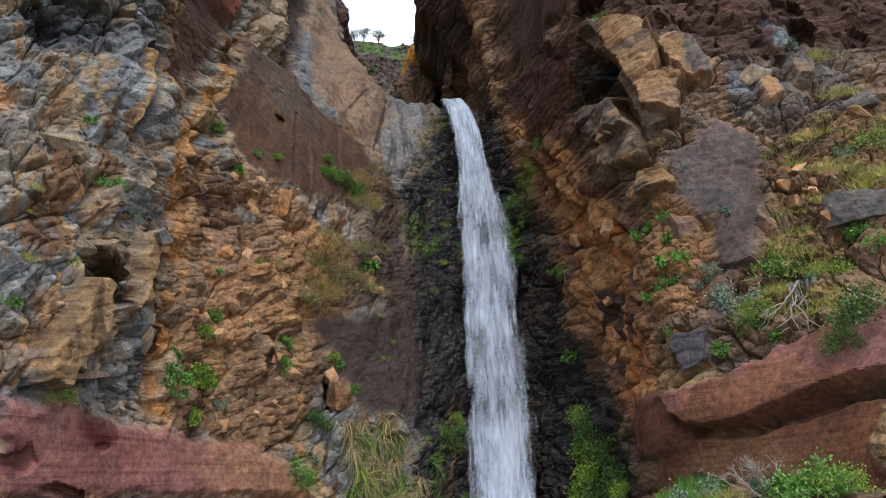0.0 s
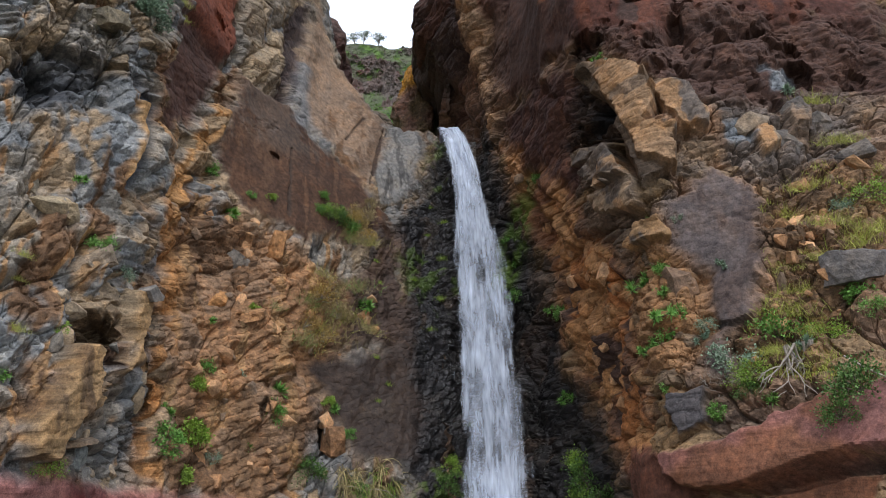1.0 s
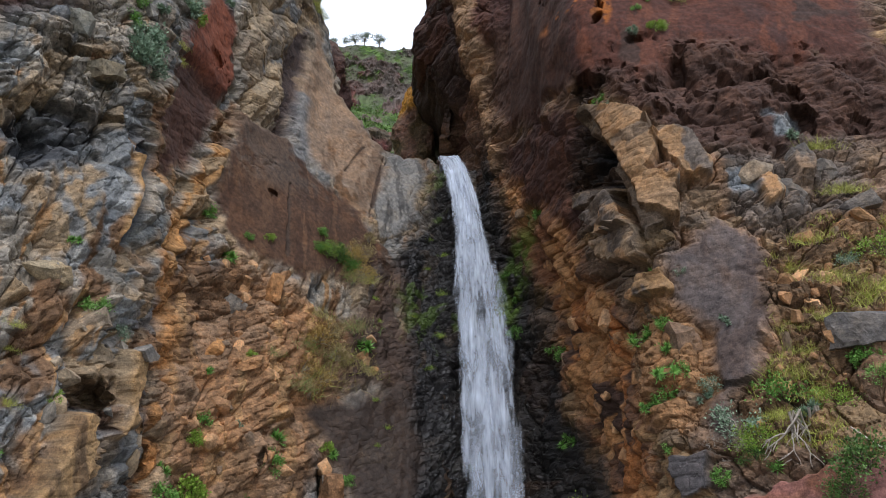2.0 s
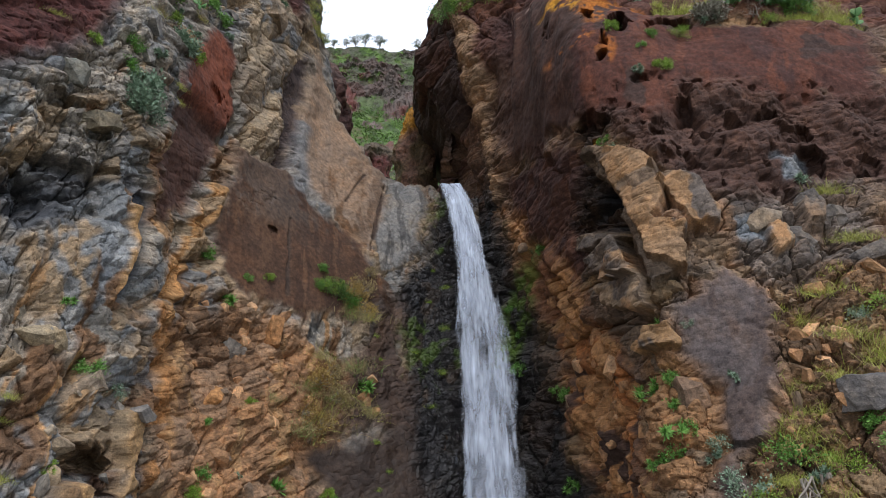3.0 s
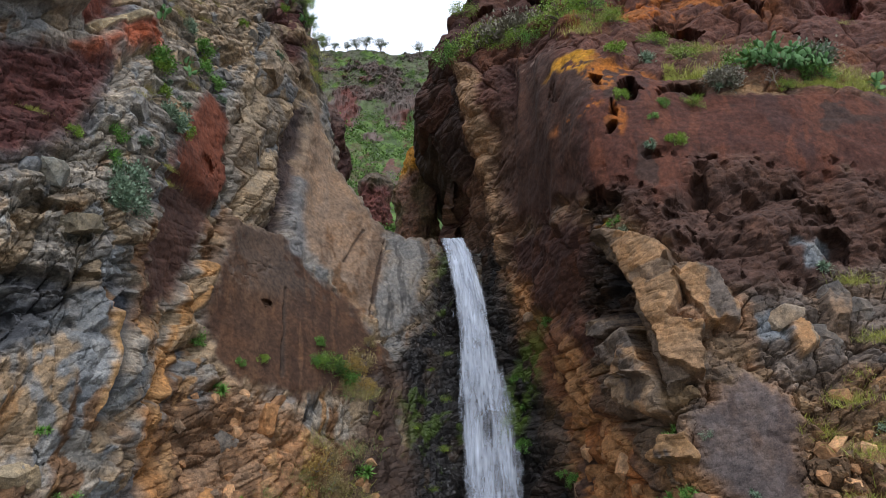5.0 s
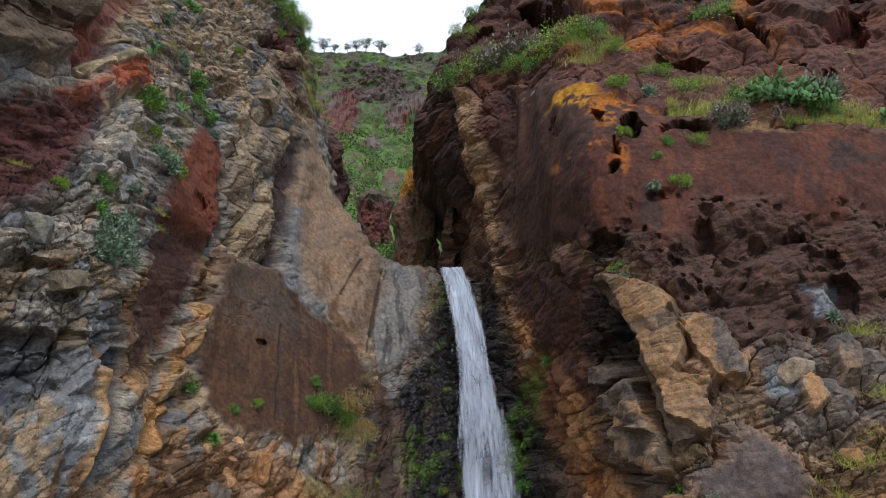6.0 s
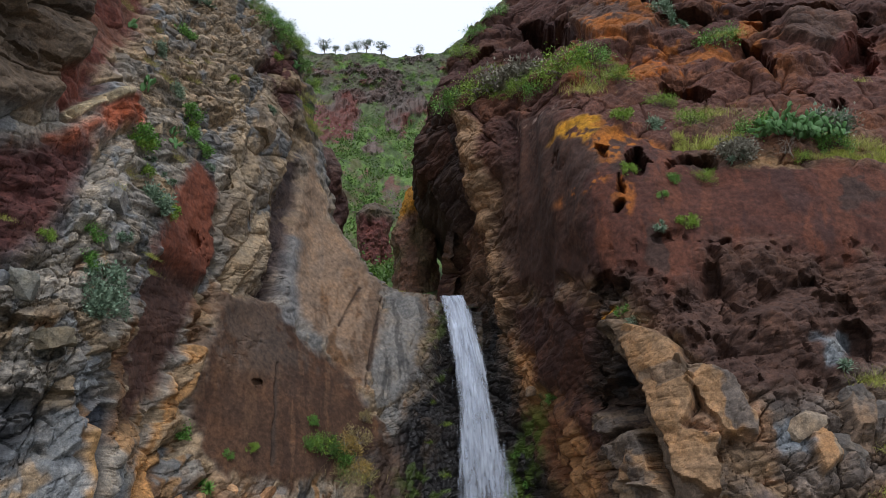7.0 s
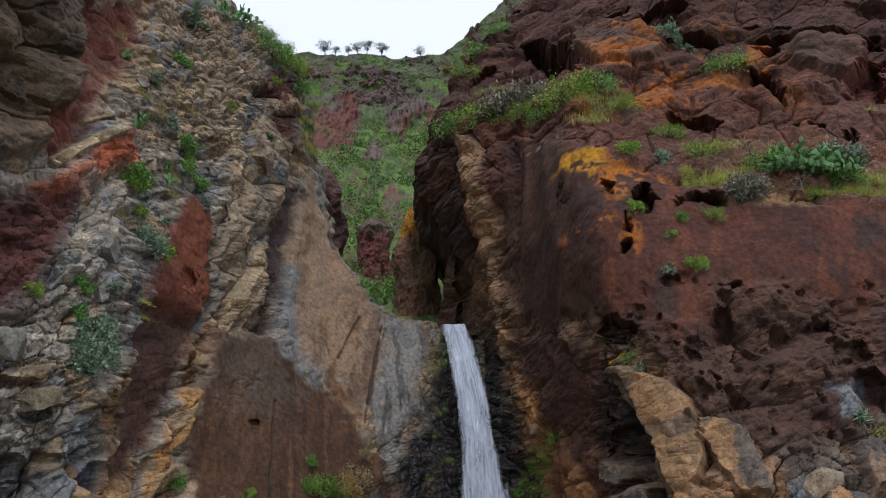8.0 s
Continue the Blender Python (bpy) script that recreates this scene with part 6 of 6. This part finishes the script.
GREYS = [(-22.9, 9.1, 0.21), (-14.8, 7.3, 0.17), (-16.0, 5.3, 0.16), (-10.1, 4.1, 0.18), (19.2, 10.7, 0.11), (21.9, 9.5, 0.14), (20.5, 8.1, 0.23), (20.4, 7.9, 0.16), (22.3, 7.1, 0.40), (27.0, 7.5, 0.27), (30.9, 10.9, 0.25), (28.7, 14.7, 0.28), (20.3, 3.2, 0.38), (24.3, 3.3, 0.30), (14.3, 15.9, 0.22)]
GREYS2 = [(-23.0, 24.9, 0.26), (-22.4, 24.7, 0.26), (-21.3, 23.5, 0.26), (-22.2, 20.4, 0.22), (-18.6, 21.2, 0.14), (-14.1, 25.0, 0.30), (-13.5, 28.7, 0.30), (-23.9, 17.4, 0.17), (-24.2, 16.3, 0.40), (-21.8, 18.9, 0.34), (-24.8, 16.1, 0.24), (-21.2, 19.9, 0.24), (-21.7, 19.0, 0.40), (-24.1, 17.4, 0.20), (-24.2, 15.8, 0.41), (-24.9, 15.6, 0.22), (-23.2, 15.9, 0.28), (-20.5, 29.4, 0.71), (18.6, 29.2, 0.42), (19.9, 28.4, 0.41), (17.5, 22.4, 0.34), (23.0, 20.8, 0.38), (29.2, 22.0, 0.55), (17.0, 18.4, 0.23)]
WET_TUFTS = [(-0.8, 14.8, 0.2), (0.3, 13.9, 0.22), (0.2, 12.3, 0.3), (-1.0, 13.3, 0.16), (0.1, 10.6, 0.26), (-0.6, 9.4, 0.22), (-2.1, 11.2, 0.16), (-5.2, 11.6, 0.16), (-4.6, 10.9, 0.16), (-5.0, 8.2, 0.16), (-3.9, 7.4, 0.16), (-4.6, 6.9, 0.14)]
TUFTS = [(-30.8, 8.8, 0.15), (-30.5, 8.5, 0.14), (-30.5, 7.4, 0.17), (26.4, 8.3, 0.46), (27.7, 7.9, 0.39), (26.5, 9.3, 0.34), (29.0, 9.4, 0.34), (29.0, 11.6, 0.44), (27.3, 11.0, 0.42), (29.7, 10.4, 0.42), (31.7, 10.0, 0.56), (31.2, 12.9, 0.39), (30.1, 14.5, 0.40), (22.1, 3.3, 0.31), (25.2, 7.3, 0.26), (32.8, 10.3, 0.43), (27.3, 8.8, 0.33)]
TUFTS2 = [(-11.7, 27.2, 0.30), (-11.1, 26.5, 0.30), (-10.8, 26.2, 0.30), (-10.7, 28.3, 0.30), (-11.4, 26.8, 0.30), (20.8, 21.6, 0.60), (22.5, 21.8, 0.43), (21.9, 22.9, 0.45), (30.8, 21.6, 0.56), (31.8, 21.5, 0.47), (28.6, 21.0, 0.35), (11.9, 24.5, 0.53), (31.9, 25.0, 0.32), (23.7, 27.2, 0.41), (-11.3, 27.5, 0.41), (-10.9, 26.4, 0.35), (-3.8, 19.9, 0.47), (-2.9, 20.3, 0.47), (-31.3, 17.2, 0.19), (-21.2, 17.2, 0.19), (-21.6, 17.5, 0.19)]
SCREE_GRASS = [(-20.9, 25.1, 0.26), (-19.4, 25.8, 0.26), (-23.5, 23.9, 0.26), (-21.1, 23.7, 0.26), (-22.4, 23.6, 0.26), (-23.3, 19.6, 0.26), (-20.8, 20.9, 0.26), (-24.9, 18.5, 0.20), (-24.9, 26.4, 0.40), (-20.9, 21.5, 0.26), (-18.7, 26.9, 0.26), (-20.0, 24.5, 0.26), (-23.2, 25.9, 0.26)]
BRITTLE = [(-7.2, 12.9, 0.38), (-6.4, 13.1, 0.42), (-6.2, 12.3, 0.36), (-5.9, 13.9, 0.24), (-9.4, 9.9, 0.42), (-8.4, 10.2, 0.36), (-10.3, 9.0, 0.36), (-7.9, 9.4, 0.4), (-9.0, 8.6, 0.34)]
DRY = [(-10.2, 9.8, 0.52), (-8.7, 9.1, 0.61), (-10.7, 8.6, 0.51), (-7.4, 9.4, 0.53), (-6.6, 10.5, 0.45), (-6.3, 12.2, 0.51), (-7.2, 12.4, 0.42), (-9.6, 10.7, 0.35), (-12.8, 9.4, 0.25), (-5.6, 9.1, 0.36)]
CANES = [(-6.1, 4.4, 0.65), (-4.0, 4.5, 0.74), (-6.0, 3.3, 0.72), (-3.5, 3.4, 0.73), (-4.7, 2.6, 0.71), (-2.7, 2.8, 0.64)]
IVY = [(10.5, 4.9, 0.43), (11.2, 4.5, 0.50), (10.7, 3.9, 0.51), (12.0, 3.9, 0.49), (11.1, 3.2, 0.58), (12.7, 3.3, 0.39), (13.4, 3.0, 0.38), (11.8, 2.9, 0.49), (10.2, 2.9, 0.42), (0.7, 4.4, 0.35), (1.1, 5.0, 0.27)]
PEARS = [(-24.4, 25.4, 0.39), (-23.9, 22.3, 0.48), (-21.1, 21.1, 0.37), (-17.6, 30.6, 0.9), (-12.3, 28.3, 0.39), (27.2, 21.5, 1.2), (-21.3, 21.6, 0.33), (33.4, 20.9, 0.57)]
TWIGGY = [(5.4, 27.3, 1.0), (7.2, 27.3, 0.7), (23.0, 20.9, 0.45), (29.4, 22.0, 0.6)]

herb = "small bright green leafy herb rooted in the rock face"
plant(HERBS, [lambda i: shrub("herb", GREEN, 200 + i, herb, "herb", 13, 34, 0.8, 0.26), lambda i: rosette("herb", GREEN, 210 + i, herb, 3, 26, 0.7), lambda i: shrub("herb", FRESH, 220 + i, herb, "herb", 13, 34, 0.9, 0.26)], 0.8, 1.45, "herbs on the rock faces")
plant(HERBS2, [lambda i: rosette("herb", GREEN, 230 + i, herb, 5, 22, 0.6), lambda i: shrub("herb", GREEN, 240 + i, herb, "herb", 13, 34, 0.8, 0.26)], 0.8, 1.5, "herbs on the rock faces")
plant(HERBS3, [lambda i: shrub("herb", GREEN, 250 + i, herb, "herb", 13, 34, 0.8, 0.26), lambda i: shrub("herb", FRESH, 260 + i, herb, "herb", 13, 34, 0.8, 0.26)], 0.8, 1.45, "herbs on the rock faces")
bush = "dense green leafy shrub growing from a rock ledge"
plant(SHRUBS, [lambda i: shrub("shrub", GREEN, 300 + i, bush, "shrub", 20, 34, 0.8, 0.15), lambda i: shrub("shrub", FRESH, 310 + i, bush, "shrub", 22, 30, 0.75, 0.14), lambda i: shrub("shrub", DEEP, 320 + i, bush, "shrub", 20, 34, 0.8, 0.15)], 0.5, 1.3, "shrubs on the ledges")
plant(SHRUBS2, [lambda i: shrub("shrub", FRESH, 330 + i, bush, "shrub", 24, 34, 0.65, 0.12), lambda i: shrub("shrub", GREEN, 340 + i, bush, "shrub", 24, 34, 0.7, 0.12)], 0.4, 1.4, "shrubs on the ledges")
grey = "silvery grey-green shrub on bare rock"
plant(GREYS, [lambda i: shrub("grey_shrub", SILVER, 350 + i, grey, "shrub", 14, 30, 0.8, 0.17, DEADWOOD), lambda i: rosette("grey_shrub", SILVER, 360 + i, grey, 5, 30, 0.5)], 0.6, 1.4, "grey shrubs on the rock")
plant(GREYS2, [lambda i: shrub("grey_shrub", SILVER, 370 + i, grey, "shrub", 18, 34, 0.75, 0.24, DEADWOOD), lambda i: rosette("grey_shrub", SILVER, 380 + i, grey, 7, 26, 0.42)], 0.5, 1.3, "grey shrubs on the rock")
twiggy = "grey twiggy half-bare shrub on the cliff top"
plant(TWIGGY, [lambda i: shrub("grey_shrub", GREYISH, 385 + i, twiggy, "shrub", 26, 40, 0.5, 0.2, DEADWOOD)], 0.4, 1.3)
lime = "yellow-green grass tuft on a rocky slope"
plant(TUFTS, [lambda i: tuft("grass_tuft", LIME, 390 + i, lime), lambda i: tuft("grass_tuft", LIME, 395 + i, lime, 150, 0.55, 0.9)], 0.5, 1.2, "grass tufts on the slopes")
plant(TUFTS2, [lambda i: tuft("grass_tuft", LIME, 400 + i, lime, 170, 0.6, 0.7), lambda i: tuft("grass_tuft", LIME, 405 + i, lime, 140, 0.55, 0.8)], 0.4, 1.2, "grass tufts on the slopes")
plant(WET_TUFTS, [lambda i: tuft("grass_tuft", FRESH, 408 + i, "bright green grass tuft on the wet black rock", 110, 0.35, 0.9, LIME)], 0.8, 1.0, "grass tufts on the wet rock")
straw = "dry straw-coloured grass with green shoots on the slope"
plant(DRY, [lambda i: tuft("dry_grass_tuft", STRAW, 410 + i, straw, 150, 0.6, 1.0, GREEN), lambda i: tuft("dry_grass_tuft", STRAW, 415 + i, straw, 120, 0.6, 1.1, LIME)], 0.9, 1.1, "dry grass tufts on the slope")
plant(SCREE_GRASS, [lambda i: tuft("dry_grass_tuft", STRAW, 418 + i, straw, 130, 0.45, 0.9, LIME)], 0.7, 1.2, "dry grass tufts on the slope")
brittle = "dry ochre-yellow twiggy bush on the rock slope"
OCHRE = leaf_material("ochre_leaves", (0.28, 0.18, 0.055), (0.58, 0.41, 0.14), 0.7)
plant(BRITTLE, [lambda i: shrub("dry_shrub", OCHRE, 430 + i, brittle, "shrub", 26, 20, 1.2, 0.17, DEADWOOD), lambda i: shrub("dry_shrub", STRAW, 435 + i, brittle, "shrub", 28, 18, 1.1, 0.16, DEADWOOD)], 0.7, 1.3, "dry shrubs on the slope")
ivy = "bright green leafy creeper hanging on wet rock"
plant(IVY, [lambda i: shrub("creeper", FRESH, 420 + i, ivy, "creeper", 22, 26, 1.1, 0.17), lambda i: shrub("creeper", DEEP, 425 + i, ivy, "creeper", 20, 26, 1.1, 0.17)], 0.9, 1.2, "creepers beside the fall")


def reed_clump(seed):
    """Cane grass hanging over a ledge, green and straw blades with bare stalks."""
    rng = np.random.default_rng(seed)
    thing = tagged(new("reed_clump"), "overhanging clump of green and dry cane grass", "reeds")
    for part_name, m, n in (("green_foliage", DEEP, 240), ("dry_foliage", STRAW, 420), ("leaf_foliage", FRESH, 160)):
        tuft_at = rng.normal(size=(9, 3)) * [0.5, 0.15, 0.42]
        base = tuft_at[rng.integers(0, 9, n)] + rng.normal(size=(n, 3)) * [0.07, 0.06, 0.07]
        out = unit(rng.normal(size=(n, 3)) * [0.55, 0.3, 0.45] + [0, -0.4, -0.55])
        tip = base + out * rng.uniform(0.35, 1.1, (n, 1)) + [0, 0, -0.25]
        blade_part(part_name, base, tip, rng.uniform(0.05, 0.28, n), rng.uniform(0.02, 0.05, n), m, thing, rng, 4)["kind"] = "stuff"
    lines = []
    for k in range(5):
        p = rng.normal(size=3) * [0.4, 0.2, 0.2]
        q = p + unit(rng.normal(size=3) * [0.7, 0.3, 0.6] + [0, -0.5, 0]) * rng.uniform(0.8, 1.6)
        lines.append(([p, (p + q) / 2 + [0, 0, 0.1], q], 0.014, 0.006))
    tubes("stalk", lines, DEADWOOD, thing, 4)
    return thing


first = []
for i, (az, z, size) in enumerate(CANES):
    p, n = WEST.spot(az, z)
    m = Matrix.Translation(p) @ Matrix.Rotation(math.atan2(n.x, -n.y), 4, "Z") @ Matrix.Scale(size * 1.0, 4)
    if i < 3:
        first.append(reed_clump(430 + i))
        first[i].matrix_basis = m
    else:
        again(first[i % 3], m)

for i, (az, z, size) in enumerate(PEARS):
    big = size > 0.7
    label = "sprawling prickly pear cactus with many green pads" if big else "small prickly pear cactus with oval green pads"
    face = WEST if az < 0 else EAST
    thing = prickly_pear(440 + i, (380 if size > 1 else 90) if big else (18 if size > 0.6 else 9), label, size if big else 0.4, 0.9 * size + 0.5 if big else 1.3, 0.24 if big else 0.95)
    p, n = face.spot(az, z)
    thing.matrix_basis = Matrix.Translation(p + n * 0.1) @ Matrix.Rotation(math.atan2(n.x, -n.y) if big else i * 0.7, 4, "Z") @ Matrix.Scale(1 if big else size * 0.6, 4)

dead = bare_shrub("dead_shrub", 450, "bleached leafless shrub on the grassy ledge", 4, 0.0, 4)
dead.matrix_basis = stand(EAST, 24.4, 3.3, 0.75, 0.4)
for i, (az, z, size) in enumerate([(6.2, 27.3, 1.1), (29.4, 22.1, 0.6), (27.2, 20.9, 0.7), (-22.6, 9.3, 0.4), (-29.6, 6.7, 0.45), (20.8, 6.6, 0.45), (22.4, 6.7, 0.5), (-16.2, 29.9, 0.7)]):
    bare_shrub("dead_shrub", 460 + i, "grey leafless twiggy shrub on the rock", 4, 0.0, 4, 0.02).matrix_basis = stand(EAST if az > 0 else WEST, az, z, size, 0.5)
roots = bare_shrub("hanging_roots", 470, "pale bare roots hanging below the bush", 2, 0.22, 10, 0.026)
roots.matrix_basis = Matrix.Translation((-0.1, -0.55, 0.15)) @ stand(EAST, 26.1, 7.5, 1.15, 0.9)
cable_a, cable_n = EAST.spot(28.8, 7.1)
cable_b, _ = EAST.spot(33.5, 6.2)
cable = tagged(new("cable"), "thin pale cable strung along the rock", "cable")
line = [list(cable_a.lerp(cable_b, t) + Vector((-0.1, -0.5 - 0.1 * math.sin(t * 3.1), -0.12 * math.sin(t * 3.1)))) for t in (0, 0.25, 0.5, 0.75, 1)]
tubes("strand", [(line, 0.016, 0.016)], DEADWOOD, cable, 6)


def slope_grass(name, outline, count, mat, seed, label, size=0.3, bare=-0.1):
    """Short grass over a stretch of the eastern cliff."""
    rng = np.random.default_rng(seed)
    inside = outside(EAST.az, EAST.z, outline) < 0
    pts, lie = EAST.points[inside], EAST.lie[inside]
    keep = rng.choice(len(pts), count)
    patch = value_noise(pts[keep][:, 0] * 1.3, pts[keep][:, 1] * 1.3, pts[keep][:, 2] * 1.3, seed) + 0.5 * value_noise(pts[keep][:, 0] * 4, pts[keep][:, 1] * 4, pts[keep][:, 2] * 4, seed + 1) > bare
    base = pts[keep][patch] + rng.normal(size=(patch.sum(), 3)) * 0.03
    tip = base + unit(lie[keep][patch] * 0.7 + [0, 0, 0.8] + rng.normal(size=base.shape) * 0.45) * rng.uniform(0.3, 1, (len(base), 1)) * size
    ob = blade_part(name, base, tip, np.zeros(len(base)), np.full(len(base), 0.011), mat, None, rng, 2)
    return tagged(ob, label, "grass", kind="stuff")


slope_grass("slope_grass", R_GRASS, 9000, LIME, 601, "yellow-green grass on the rocky slope", 0.24, 0.3)
slope_grass("slope_grass", [(18.6, 21.9), (24.2, 22.1), (25.0, 21.3), (19.0, 21.0)], 4500, LIME, 602, "yellow-green grass along the upper bench", 0.3, 0.3)
slope_grass("slope_grass", [(29.2, 21.7), (34, 21.5), (34, 20.6), (29.2, 20.9)], 3500, LIME, 605, "yellow-green grass along the upper bench", 0.3, 0.3)
slope_grass("slope_grass", R_BENCH_TOP, 8000, FRESH, 603, "green grass on the top of the cliff", 0.3)
slope_grass("ledge_grass", R_GRASS_LOW, 18000, GREEN, 604, "lush green grass on the low ledge", 0.3)


# ---- far growth ----
def far_scrub():
    rng = np.random.default_rng(700)
    n = 12000
    y = np.exp(rng.uniform(math.log(36), math.log(470), n))
    x = y * np.tan(np.radians(rng.uniform(-12.5, 6.5, n)))
    keep = (fbm(x / y * 45, np.log(y) * 16, 0 * x, 3, 701) > 0.0 + 0.3 * (y < 140)) & ((y > 46) | (x < -2.6))
    x, y = x[keep], y[keep]
    z = hill_height(x, y)
    keep = crags(x, y, z) < 0.4
    x, y, z = x[keep], y[keep], z[keep]
    size = np.clip(0.2 + 0.005 * y, 0.25, 2.0) * rng.uniform(0.35, 1.1, len(x)) ** 2 * 1.9
    k = 30
    base = np.repeat(np.stack([x, y, z], -1), k, 0)
    s = np.repeat(size, k)[:, None]
    off = rng.normal(size=base.shape) * [0.5, 0.5, 0.28] + [0, 0, 0.3]
    along = unit(off + rng.normal(size=base.shape) * 0.4)
    side = unit(np.cross(along, rng.normal(size=base.shape)))
    for part_name, mat, pick in (("scrub", HEATH, np.arange(len(base)) % (3 * k) < 2 * k), ("scrub", MEADOW, np.arange(len(base)) % (3 * k) >= 2 * k)):
        ob = leaf_part(part_name, (base + off * s)[pick], along[pick], side[pick], 0.26 * s[pick], 0.18 * s[pick], mat, None)
        tagged(ob, "low green scrub over the far hillside", "scrub", kind="stuff")


def pine(seed):
    """A wind-shaped pine, ten metres high: bare trunk, spreading limbs and flat layers of needles."""
    rng = np.random.default_rng(seed)
    tree = tagged(new("pine_tree"), "umbrella-shaped dark pine on the skyline ridge", "tree")
    bend = rng.uniform(-1.6, 1.6, 2)
    trunk = np.array([[0, 0, -0.5], [0.3 * bend[0], 0, 2.5], [bend[0], bend[1], 5.5], [1.3 * bend[0], 1.2 * bend[1], 8.0]])
    tubes("trunk", [(trunk, 0.4, 0.22)], BARK, tree, 7)
    lines, ends = [], []
    for k in range(18):
        h = rng.uniform(3.4, 8.8)
        p = np.array([np.interp(h, trunk[:, 2], trunk[:, i]) for i in range(2)] + [h])
        a = k * 2.4 + rng.uniform(-0.4, 0.4)
        q = p + np.array([math.cos(a), math.sin(a), 0.22]) * rng.uniform(1.8, 5.6) * math.sqrt(1 - ((h - 5.4) / 4.2) ** 2)
        lines.append(([p, (p + q) / 2 + [0, 0, -0.15], q], 0.11, 0.04))
        ends += [q, (p + q) / 2 + [0, 0, 0.3]]
    tubes("limbs", lines, BARK, tree, 5)
    base = np.repeat(np.array(ends), 24, 0)
    base = base + rng.normal(size=base.shape) * [0.8, 0.8, 0.6]
    along = unit(rng.normal(size=base.shape) + [0, 0, 0.5])
    leaf_part("crown", base, along, unit(np.cross(along, rng.normal(size=base.shape))), np.full(len(base), 0.75), np.full(len(base), 0.45), NEEDLE, tree)
    return tree


far_scrub()
pines = [tagged(pine(710 + i), group="pines on the skyline") for i in range(3)]
for i, (az, size) in enumerate([(-10.6, 1.05), (-9.7, 0.7), (-8.6, 0.65), (-7.8, 0.85), (-7.0, 1.0), (-5.7, 1.0), (-2.3, 0.8)]):
    run = np.linspace(440, 620, 181)
    rise = hill_height(run * math.tan(radians(az)), run)
    k = int(np.argmax((rise - 10) / run))
    m = Matrix.Translation((run[k] * math.tan(radians(az)), run[k], rise[k])) @ Matrix.Rotation(i * 1.9, 4, "Z") @ Matrix.Scale(size, 4)
    if i < 3:
        pines[i].matrix_basis = m
    else:
        again(pines[i % 3], m)
